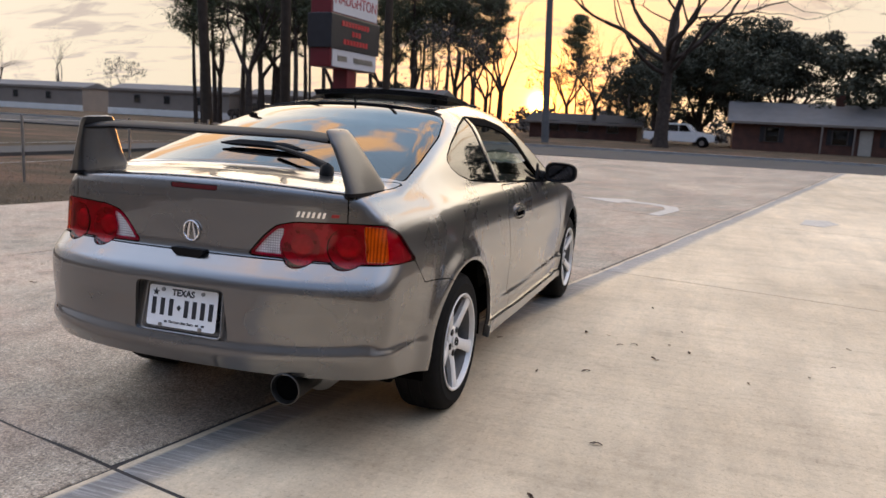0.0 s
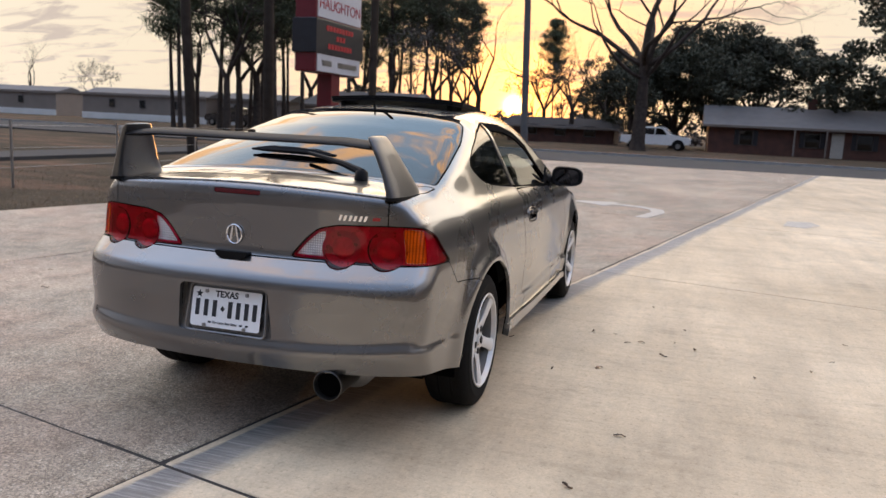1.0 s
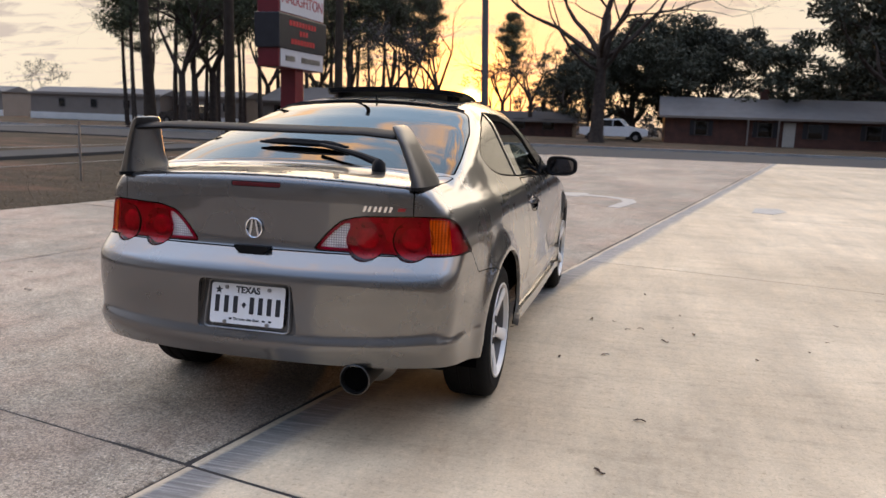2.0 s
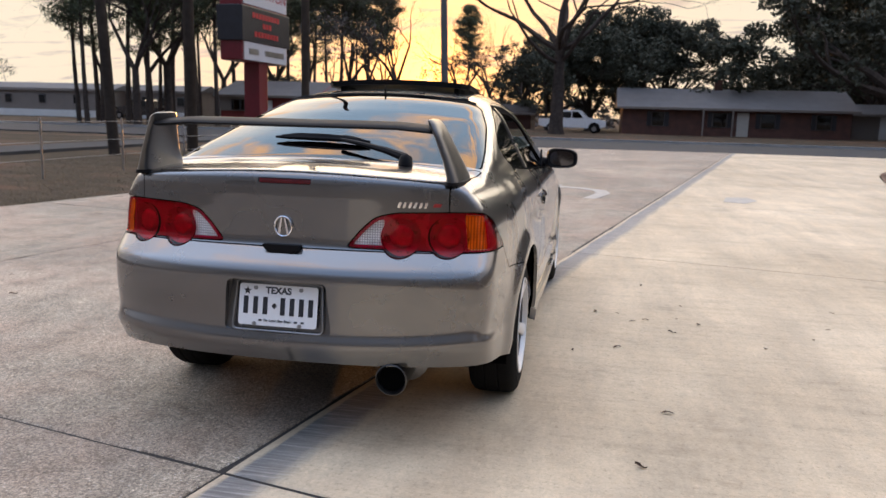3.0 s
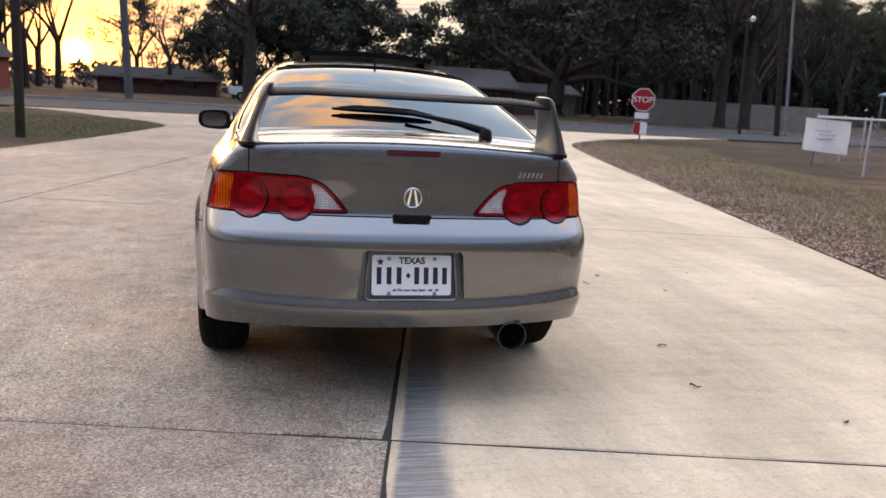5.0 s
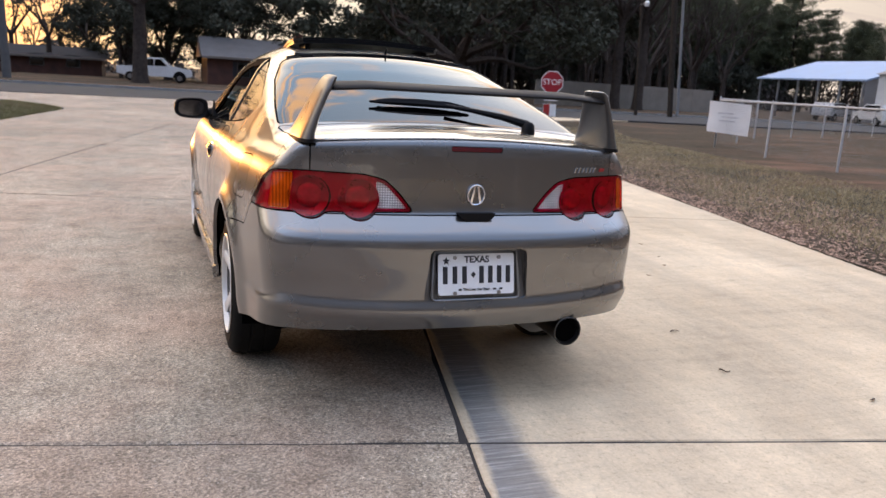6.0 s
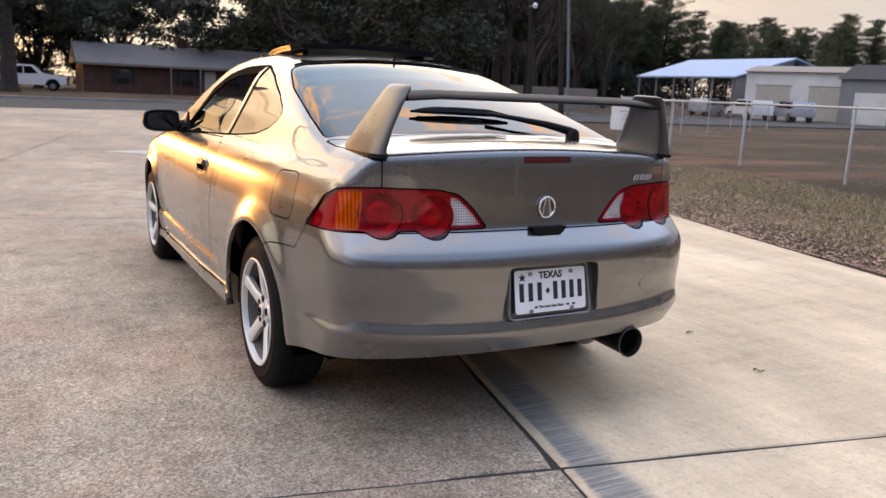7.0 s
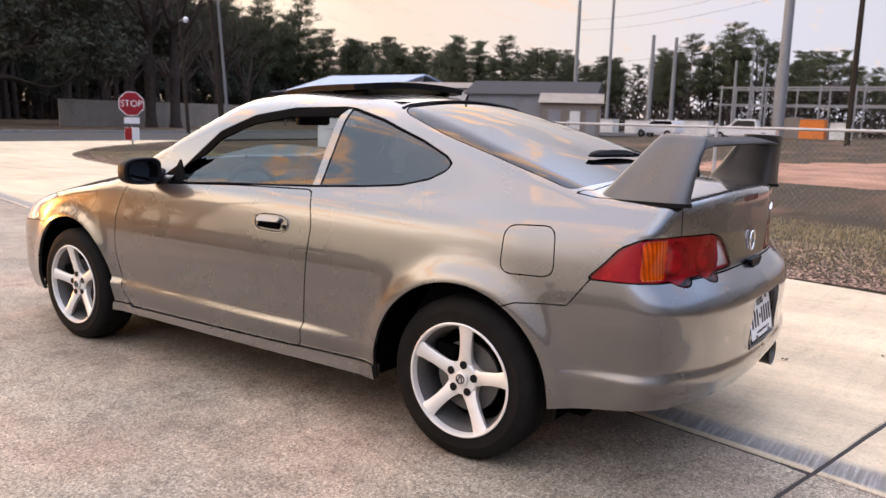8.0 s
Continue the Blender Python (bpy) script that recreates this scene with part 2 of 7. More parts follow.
    if brushed:
        # a band of grey brushed laitance along the joint, with a pale margin
        c = t.nodes.new("ShaderNodeTexCoord")
        mp = t.nodes.new("ShaderNodeMapping")
        mp.vector_type = "POINT"
        mp.inputs["Rotation"].default_value = (0, 0, radians(11.95))
        mp.inputs["Location"].default_value = (0.046, 0.28, 0)
        t.links.new(c.outputs["Object"], mp.inputs[0])
        sp = t.nodes.new("ShaderNodeSeparateXYZ")
        t.links.new(mp.outputs[0], sp.inputs[0])
        jag = t.nodes.new("ShaderNodeMath")
        jag.operation = "MULTIPLY_ADD"
        jag.inputs[1].default_value = 0.16
        t.links.new(mid.outputs[0], jag.inputs[0])
        t.links.new(sp.outputs[0], jag.inputs[2])
        band = ramp(t, jag, ((0.0, (0, 0, 0)), (0.118, (0.1, 0.1, 0.1)), (0.135, (1, 1, 1)), (0.26, (0.85, 0.85, 0.85)), (0.33, (0, 0, 0))))
        fine = tex(t, "ShaderNodeTexNoise", 9.0, detail=8, rough=0.75, stretch=(0.35, 7.0, 1.0), turn=-12.4)
        wear = ramp(t, fine, ((0.34, (0.085, 0.088, 0.093)), (0.50, (0.165, 0.167, 0.170)), (0.64, (0.36, 0.35, 0.335))))
        c3 = blend(t, c3, blend(t, c3, wear, None, "MIX", 0.92), band)
    info = t.nodes.new("ShaderNodeObjectInfo")
    per = ramp(t, info, ((0.0, (0.93,) * 3), (1.0, (1.04,) * 3)), 5)
    colour(t, b, blend(t, c3, per, None, "MULTIPLY", 1.0))
    colour(t, b, ramp(t, mid, ((0.3, (0.62,) * 3), (0.7, (0.86,) * 3))), "Roughness")
    relief(t, b, ((grit, 0.5), (agg, 0.5 * speck * 3), (pits, 0.6)), 0.35, 0.003)
    return m


M_AGG = concrete("exposed_aggregate_concrete", ((0.30, (0.304, 0.252, 0.196)), (0.7, (0.458, 0.383, 0.298))), 0.42, 0.26, 13)
M_CON = concrete("smooth_concrete", ((0.34, (0.53, 0.420, 0.280)), (0.66, (0.76, 0.622, 0.435))), 0.09, 0.34, -77, True)
M_TROWEL = concrete("trowelled_concrete", ((0.30, (0.24, 0.245, 0.25)), (0.7, (0.33, 0.335, 0.335))), 0.08, 0.35, -77)
M_JOINT = plain("joint_filler", (0.035, 0.03, 0.027), 0.9)
M_ROAD = plain("worn_asphalt", (0.065, 0.064, 0.063), 0.85, vary=0.2, scale=0.6, fine=60, bump=0.3, spec=0.1)
M_WORNPAINT = plain("worn_white_road_paint", (0.46, 0.42, 0.365), 0.8, vary=0.2, scale=9, fine=70, bump=0.1)


def soil():
    m, t, b = material("dormant_lawn", 0.95)
    b.inputs["Specular IOR Level"].default_value = 0.08
    big = tex(t, "ShaderNodeTexNoise", 0.2, detail=7, rough=0.65, stretch=(0.6, 1.6, 1.0))
    mid = tex(t, "ShaderNodeTexNoise", 1.6, detail=8, rough=0.7)
    fine = tex(t, "ShaderNodeTexNoise", 45.0, detail=8, rough=0.8)
    c = ramp(t, big, ((0.38, (0.030, 0.023, 0.018)), (0.52, (0.052, 0.038, 0.027)), (0.62, (0.19, 0.10, 0.068))))
    c = blend(t, c, ramp(t, mid, ((0.3, (0.055, 0.047, 0.028)), (0.62, (0.12, 0.093, 0.060)))), None, "MIX", 0.42)
    c = blend(t, c, ramp(t, fine, ((0.25, (0.6,) * 3), (0.75, (1.3,) * 3))), None, "MULTIPLY", 1.0)
    colour(t, b, c)
    relief(t, b, ((fine, 1.0), (mid, 0.5)), 0.5, 0.012)
    return m


M_SOIL = soil()
M_REDSOIL = plain("reddish_bare_soil", (0.37, 0.215, 0.15), 0.95, vary=0.38, scale=0.7, fine=14, bump=0.4, spec=0.05)


def paint(name, col):
    """Metallic car paint: fine flake, clear coat, a little dust."""
    m, t, b = material(name, 0.30, 0.9, 1.0)
    dust = tex(t, "ShaderNodeTexNoise", 3.0, detail=6)
    flake = tex(t, "ShaderNodeTexVoronoi", 900.0)
    c = ramp(t, dust, ((0.35, tuple(k * 0.98 for k in col)), (0.7, tuple(k * 1.02 for k in col))))
    colour(t, b, blend(t, c, ramp(t, flake, ((0.0, (0.97,) * 3), (1.0, (1.03,) * 3)), 1), None, "MULTIPLY", 1.0))
    colour(t, b, ramp(t, dust, ((0.3, (0.26,) * 3), (0.7, (0.30,) * 3))), "Roughness")
    colour(t, b, ramp(t, dust, ((0.3, (0.025,) * 3), (0.75, (0.05,) * 3))), "Coat Roughness")
    b.inputs["Coat IOR"].default_value = 1.75
    return m


def pane(name, tint, strength=1.5):
    m = bpy.data.materials.new(name)
    m.use_nodes = True
    t = m.node_tree
    t.nodes.clear()
    tr, gl, mx = t.nodes.new("ShaderNodeBsdfTransparent"), t.nodes.new("ShaderNodeBsdfGlossy"), t.nodes.new("ShaderNodeMixShader")
    tr.inputs[0].default_value, gl.inputs[0].default_value = (*tint, 1), (0.95, 0.96, 0.97, 1)
    gl.inputs["Roughness"].default_value = 0.02
    face, power, fr = t.nodes.new("ShaderNodeLayerWeight"), t.nodes.new("ShaderNodeMath"), t.nodes.new("ShaderNodeMath")
    face.inputs[0].default_value = 0.5
    power.operation, fr.operation = "POWER", "MULTIPLY_ADD"
    f0 = ((strength - 1) / (strength + 1)) ** 2
    power.inputs[1].default_value, fr.inputs[1].default_value, fr.inputs[2].default_value = 5.0, 1 - f0, f0
    t.links.new(face.outputs["Facing"], power.inputs[0])
    t.links.new(power.outputs[0], fr.inputs[0])
    t.links.new(fr.outputs[0], mx.inputs[0])
    t.links.new(tr.outputs[0], mx.inputs[1])
    t.links.new(gl.outputs[0], mx.inputs[2])
    t.links.new(mx.outputs[0], t.nodes.new("ShaderNodeOutputMaterial").inputs[0])
    return m


def lens(name, col, rib_scale=0.0, rough=0.10, depth=0.25, crossed=True):
    """Coloured lamp plastic with moulded ribs: the grooves' shade is painted into the colour."""
    m, t, b = material(name, rough, 0.0, 0.0, 1.36)
    n = tex(t, "ShaderNodeTexNoise", 18.0)
    c = ramp(t, n, ((0.3, tuple(k * 0.6 for k in col)), (0.7, col)))
    if rib_scale:
        w = tex(t, "ShaderNodeTexWave", rib_scale)
        w.bands_direction = "X"
        v = tex(t, "ShaderNodeTexWave", rib_scale)
        v.bands_direction = "Z"
        for g in (w, v) if crossed else (w,):
            c = blend(t, c, ramp(t, g, ((0.1, (1 - depth * 1.6,) * 3), (0.7, (1.0,) * 3))), None, "MULTIPLY", 1.0)
        relief(t, b, ((w, 1.0), (v, 1.0)), 0.25, 0.002)
    colour(t, b, c)
    return m


M_PAINT = paint("silver_brown_metallic_paint", (0.164, 0.160, 0.157))
M_DARKPAINT = plain("grey_spoiler_paint", (0.095, 0.093, 0.093), 0.32, 0.8, 0.25, vary=0.1)
M_BLADE = plain("dark_spoiler_blade", (0.012, 0.012, 0.013), 0.55, 0.0, 0.0, vary=0.1, spec=0.12)
M_BLACK = plain("black_plastic", (0.006, 0.006, 0.007), 0.5, vary=0.2, spec=0.14)
M_TRIM = plain("matte_black_rubber_trim", (0.005, 0.005, 0.005), 0.9, vary=0.2, spec=0.02)
# near black without sheen: shade in gaps and hollows is put into this colour
M_GAP = plain("dark_parts_and_gap_shade", (0.003, 0.003, 0.003), 0.95, spec=0.0)
M_RUBBER = plain("tyre_rubber", (0.010, 0.0095, 0.009), 0.8, vary=0.3, scale=14, bump=0.1, spec=0.1)
M_ALLOY = plain("painted_alloy", (0.70, 0.68, 0.65), 0.38, 0.25, 0.3, vary=0.08)
M_BARREL = plain("dirty_wheel_barrel", (0.10, 0.095, 0.09), 0.6, 0.4, vary=0.25)
M_STEEL = plain("dull_steel", (0.30, 0.29, 0.28), 0.38, 0.9)
M_CHROME = plain("chrome", (0.82, 0.82, 0.84), 0.10, 1.0, vary=0.03)
M_GLASS = pane("tinted_glass", (0.10, 0.105, 0.11), 1.8)
M_GLASSD = pane("dark_privacy_glass", (0.03, 0.032, 0.035), 1.75)
M_DOORGLASS = pane("clear_door_glass", (0.60, 0.68, 0.63), 1.75)
M_SCREEN = pane("clear_windshield_glass", (0.70, 0.78, 0.74), 1.45)
M_MIRROR = plain("mirror_glass", (0.10, 0.10, 0.11), 0.05, 1.0, vary=0.01)
M_REDCOVER = pane("red_lamp_cover", (0.64, 0.0008, 0.075), 1.42)
M_AMBERCOVER = pane("amber_lamp_cover", (0.95, 0.34, 0.004), 1.42)
M_CLEARCOVER = pane("clear_lamp_cover", (0.93, 0.93, 0.94), 1.5)
M_CLEAR = lens("clear_ribbed_lens", (0.88, 0.87, 0.86), 36.0, 0.08, 0.25)
M_REFLECTOR = plain("smooth_lamp_reflector", (0.72, 0.71, 0.70), 0.25, 0.3, vary=0.08, scale=12)
M_RIBBED = lens("ribbed_lamp_reflector", (0.94, 0.93, 0.92), 34.0, 0.2, 0.24)
M_FLUTED = lens("fluted_lamp_reflector", (0.88, 0.87, 0.86), 30.0, 0.2, 0.34, False)
M_BOWL = plain("polished_lamp_bowl", (0.55, 0.55, 0.56), 0.30, 0.6, vary=0.1, scale=30)
M_BULB = plain("frosted_lamp_core", (0.90, 0.90, 0.90), 0.15, 0.35, vary=0.25, scale=40)
M_HIGH = lens("dark_red_brake_lens", (0.16, 0.008, 0.012), 60.0)
M_CABIN = plain("dark_cabin_cloth", (0.012, 0.012, 0.013), 0.9, vary=0.3, bump=0.2, spec=0.1)
M_WHITE = plain("white_plate_enamel", (0.78, 0.78, 0.78), 0.4, vary=0.05)
M_INK = plain("black_ink", (0.015, 0.016, 0.02), 0.5)
M_BADGERED = plain("red_badge", (0.35, 0.02, 0.02), 0.4)

# ---- mesh helpers ----


def from_lists(name, verts, faces, mat, parent=None, smooth=False, label=""):
    me = bpy.data.meshes.new(name)
    me.from_pydata([tuple(v) for v in verts], [], [tuple(f) for f in faces])
    me.materials.append(mat)
    if smooth:
        me.polygons.foreach_set("use_smooth", [True] * len(me.polygons))
    ob = new(name, me)
    ob.parent = parent
    if label:
        tagged(ob, label)
    return ob


def part(name, bm, mat, parent=None, label="", smooth=False):
    bmesh.ops.recalc_face_normals(bm, faces=bm.faces[:])
    me = bpy.data.meshes.new(name)
    bm.to_mesh(me)
    bm.free()
    me.materials.append(mat)
    if smooth:
        me.polygons.foreach_set("use_smooth", [True] * len(me.polygons))
        me.set_sharp_from_angle(angle=radians(38))
    ob = new(name, me)
    ob.parent = parent
    if label:
        tagged(ob, label)
    return ob


def block(size, at=(0, 0, 0), bevel=0.0, turn=None, segments=2, bm=None):
    bm = bm or bmesh.new()
    made = bmesh.ops.create_cube(bm, size=1.0, matrix=Matrix.Translation(at) @ (turn or Matrix()) @ Matrix.Diagonal((*size, 1)))
    if bevel:
        edges = list({e for v in made["verts"] for e in v.link_edges})
        bmesh.ops.bevel(bm, geom=edges, offset=bevel, segments=segments, profile=0.6, affect="EDGES")
    return bm


def tube(points, radii, sides=8, bm=None, cap=True):
    """A tapered pipe along points."""
    bm = bm or bmesh.new()
    rings = []
    for i, p in enumerate(points):
        p = Vector(p)
        a, b = Vector(points[max(i - 1, 0)]), Vector(points[min(i + 1, len(points) - 1)])
        q = (b - a).to_track_quat("Z", "Y")
        r = radii[i] if isinstance(radii, (list, tuple)) else radii
        rings.append([bm.verts.new(p + q @ Vector((r * math.cos(2 * math.pi * k / sides), r * math.sin(2 * math.pi * k / sides), 0))) for k in range(sides)])
    for r0, r1 in zip(rings, rings[1:]):
        for k in range(sides):
            bm.faces.new((r0[k], r0[(k + 1) % sides], r1[(k + 1) % sides], r1[k]))
    if cap:
        bm.faces.new(rings[0][::-1])
        bm.faces.new(rings[-1])
    return bm


def revolve(profile, steps=48, bm=None, closed=False):
    """Turns (radius, x) points round the x axis."""
    bm = bm or bmesh.new()
    rings = [[bm.verts.new((x, r * math.cos(2 * math.pi * k / steps), r * math.sin(2 * math.pi * k / steps))) for k in range(steps)] for r, x in profile]
    pairs = list(zip(rings, rings[1:])) + ([(rings[-1], rings[0])] if closed else [])
    for r0, r1 in pairs:
        for k in range(steps):
            bm.faces.new((r0[k], r0[(k + 1) % steps], r1[(k + 1) % steps], r1[k]))
    return bm


def prism(poly, depth, m=None, bevel=0.0, bm=None):
    """A flat polygon (x, z) made thick along y, moved by m."""
    bm = bm or bmesh.new()
    m = m or Matrix()
    front = [bm.verts.new(m @ Vector((x, -depth / 2, z))) for x, z in poly]
    back = [bm.verts.new(m @ Vector((x, depth / 2, z))) for x, z in poly]
    fs = [bm.faces.new(front), bm.faces.new(back[::-1])]
    n = len(poly)
    for k in range(n):
        fs.append(bm.faces.new((front[k], back[k], back[(k + 1) % n], front[(k + 1) % n])))
    if bevel:
        bmesh.ops.bevel(bm, geom=list(fs[0].edges) + list(fs[1].edges), offset=bevel, segments=2, affect="EDGES")
    return bm


def empty(name, at=(0, 0, 0), turn=0.0):
    ob = new(name)
    ob.matrix_world = pose(*at, 0, 0, turn)
    return ob


def words(name, text, size, m, mat, parent, depth=0.004, label="", bold=0.0):
    cu = bpy.data.curves.new(name, "FONT")
    cu.body, cu.size, cu.extrude, cu.offset = text, size, depth, bold
    cu.align_x, cu.align_y = "CENTER", "CENTER"
    tmp = bpy.data.objects.new(name + "_curve", cu)
    scene.collection.objects.link(tmp)
    me = bpy.data.meshes.new_from_object(tmp.evaluated_get(bpy.context.evaluated_depsgraph_get()))
    bpy.data.objects.remove(tmp)
    me.materials.clear()
    me.materials.append(mat)
    me.transform(m)
    ob = new(name, me)
    ob.parent = parent
    if label:
        tagged(ob, label)
    return ob

# ---- the car's skin ----
def pchip(xs, ys):
    """Smooth monotone curve through a few stations."""
    xs, ys = np.array(xs, float), np.array(ys, float)
    h, d = np.diff(xs), np.diff(ys) / np.diff(xs)
    m = np.zeros(len(xs))
    m[0], m[-1] = d[0], d[-1]
    for i in range(1, len(xs) - 1):
        if d[i - 1] * d[i] > 0:
            w1, w2 = 2 * h[i] + h[i - 1], h[i] + 2 * h[i - 1]
            m[i] = (w1 + w2) / (w1 / d[i - 1] + w2 / d[i])

    def f(x):
        x = np.clip(x, xs[0], xs[-1])
        i = np.clip(np.searchsorted(xs, x) - 1, 0, len(xs) - 2)
        t = (x - xs[i]) / h[i]
        return (ys[i] * (1 + 2 * t) * (1 - t) ** 2 + h[i] * m[i] * t * (1 - t) ** 2
                + ys[i + 1] * t * t * (3 - 2 * t) + h[i] * m[i + 1] * t * t * (t - 1))
    return f


AXLE_R, AXLE_F, HUB_Z = 0.848, 3.422, 0.306
plan_w = pchip([-0.1, 0.0, 0.17, 0.36, 0.51, 0.67, 0.9, 1.2, 1.6, 1.9, 2.6, 3.1, 3.42, 3.8, 4.1, 4.3, 4.4],
               [0.74, 0.752, 0.770, 0.792, 0.808, 0.826, 0.838, 0.842, 0.848, 0.855, 0.858, 0.858, 0.850, 0.825, 0.775, 0.70, 0.65])
side_s = pchip([0.15, 0.22, 0.28, 0.35, 0.40, 0.46, 0.60, 0.66, 0.71, 0.76, 0.82, 0.87, 0.92, 0.974, 1.1, 1.289, 1.36, 1.45],
               [-0.07, -0.035, -0.018, -0.008, -0.007, -0.005, -0.001, -0.0025, -0.0072, -0.0140, -0.0248, -0.0375, -0.060, -0.100, -0.168, -0.275, -0.34, -0.46])
top_z = pchip([-0.1, 0.06, 0.25, 0.40, 0.46, 0.7, 0.9, 1.1, 1.37, 1.7, 2.0, 2.3, 2.55, 2.8, 3.05, 3.2, 3.6, 4.0, 4.25, 4.4],
              [1.02, 1.032, 1.050, 1.058, 1.077, 1.155, 1.217, 1.277, 1.345, 1.385, 1.395, 1.372, 1.275, 1.135, 0.99, 0.965, 0.905, 0.80, 0.68, 0.52])
# the pressed ledge along the doors, which climbs to the bumper's ridge at the back
ledge = pchip([-0.12, -0.05, -0.026, -0.012, 0.002, 0.014, 0.05, 0.18], [0.0, 0.004, 0.0065, 0.005, -0.0085, -0.0105, -0.008, 0.0])
ledge_z = pchip([-0.1, 0.3, 0.6, 1.2, 2.0, 3.0, 3.3], [0.445, 0.438, 0.418, 0.386, 0.388, 0.398, 0.402])
crown = pchip([0.0, 0.4, 1.0, 1.4, 2.2, 2.8, 3.4, 4.3], [0.085, 0.09, 0.12, 0.135, 0.13, 0.12, 0.14, 0.2])
rear_y = pchip([0.10, 0.25, 0.33, 0.37, 0.405, 0.43, 0.452, 0.476, 0.50, 0.58, 0.635, 0.665, 0.69, 0.715, 0.745, 0.76, 0.80, 0.90, 0.98, 1.01, 1.03, 1.08],
               [0.20, 0.07, 0.012, -0.014, -0.034, -0.0415, -0.0375, -0.0305, -0.0300, -0.037, -0.0375, -0.0345, -0.024, -0.001, 0.030, 0.044, 0.048, 0.052, 0.055, 0.058, 0.064, 0.12])
rear_x = pchip([0.0, 0.25, 0.43, 0.6, 0.7, 0.76, 0.82, 0.9], [0.0, 0.008, 0.028, 0.068, 0.115, 0.17, 0.27, 0.5])
front_y = pchip([0.1, 0.25, 0.4, 0.55, 0.7, 0.85], [4.22, 4.31, 4.345, 4.33, 4.24, 4.05])


def smax(a, b, k):
    h = np.maximum(k - np.abs(a - b), 0) / k
    return np.maximum(a, b) + h * h * k * 0.25


def body_field(x, y, z):
    """Negative inside the car's body, zero on its skin."""
    x = np.abs(x)
    flare = sum(0.024 * np.exp(-((np.hypot(y - a, z - HUB_Z) - 0.375) / 0.06) ** 2) for a in (AXLE_R, AXLE_F))
    # the side skirt swells outwards below the doors
    skirt_out = np.clip((0.288 - z) / 0.085, 0, 1) * np.clip((y - 1.17) / 0.16, 0, 1) * np.clip((3.12 - y) / 0.15, 0, 1) * 0.032
    side = (x - plan_w(y) - side_s(z) - ledge(z - ledge_z(y)) * np.where(y < 0.85, np.clip((0.50 - y) / 0.28, 0, 1), np.clip((y - 1.22) / 0.40, 0, 1)) * (y < 3.5) - flare * (z < 0.8) - skirt_out) * 0.95
    roof = (z - top_z(y) + crown(y) * x * x) * 0.93
    sag = 0.026 * np.clip(1 - (x / 0.72) ** 2, 0, 1) * np.clip((0.56 - z) / 0.1, 0, 1)
    back = (rear_y(z + sag) + rear_x(x) - y) * 0.9
    nose = y - front_y(z) + 0.42 * x ** 2.6
    low = 0.12 - z
    k = 0.03 + 0.07 * np.clip((z - 0.95) / 0.3, 0, 1)
    f = smax(side, roof, k)
    f = smax(f, back, np.where(z > 0.9, 0.022, 0.05))
    f = smax(f, nose, 0.12)
    return smax(f, low, 0.03)


def body_normal(v):
    e = 0.003
    g = np.stack([body_field(v[:, 0] + e, v[:, 1], v[:, 2]) - body_field(v[:, 0] - e, v[:, 1], v[:, 2]),
                  body_field(v[:, 0], v[:, 1] + e, v[:, 2]) - body_field(v[:, 0], v[:, 1] - e, v[:, 2]),
                  body_field(v[:, 0], v[:, 1], v[:, 2] + e) - body_field(v[:, 0], v[:, 1], v[:, 2] - e)], 1)
    return g / np.maximum(np.linalg.norm(g, axis=1, keepdims=True), 1e-9)


def skin():
    """The whole outer skin: rays from a line inside the car out to the field's zero."""
    cols = np.linspace(-math.pi, math.pi, 661)
    start, way = [], []
    for phi in np.linspace(math.pi / 2 - 0.004, 0, 124)[:-1]:
        start.append((0, 0.72, 0.62)), way.append((math.cos(phi), -math.sin(phi)))
    for y in np.linspace(0.72, 3.5, 150):
        start.append((0, y, 0.62 - 0.08 * max(0, (y - 2.6) / 0.9))), way.append((1.0, 0.0))
    for phi in np.linspace(0, math.pi / 2 - 0.004, 46)[1:]:
        start.append((0, 3.5, 0.54)), way.append((math.cos(phi), math.sin(phi)))
    o = np.repeat(np.array(start), len(cols), 0)
    w = np.repeat(np.array(way), len(cols), 0)
    a = np.tile(cols, len(start))
    d = np.stack([np.sin(a) * w[:, 0], w[:, 1], np.cos(a) * w[:, 0]], 1)
    lo, hi = np.full(len(o), 0.15), np.full(len(o), 2.0)
    for _ in range(26):
        mid = (lo + hi) / 2
        p = o + d * mid[:, None]
        inside = body_field(p[:, 0], p[:, 1], p[:, 2]) < 0
        lo, hi = np.where(inside, mid, lo), np.where(inside, hi, mid)
    v = o + d * lo[:, None]
    n = len(cols)
    faces = [(i * n + j, i * n + j + 1, (i + 1) * n + j + 1, (i + 1) * n + j) for i in range(len(start) - 1) for j in range(n - 1)]
    nrm = body_normal(v).reshape(len(start), n, 3)
    for _ in range(2):
        nrm = (np.vstack([nrm[:1], nrm[:-1]]) + 2 * nrm + np.vstack([nrm[1:], nrm[-1:]])) / 4
        nrm = (np.roll(nrm, 1, 1) + 2 * nrm + np.roll(nrm, -1, 1)) / 4
    nrm = nrm.reshape(-1, 3)
    return v, nrm / np.linalg.norm(nrm, axis=1, keepdims=True), faces


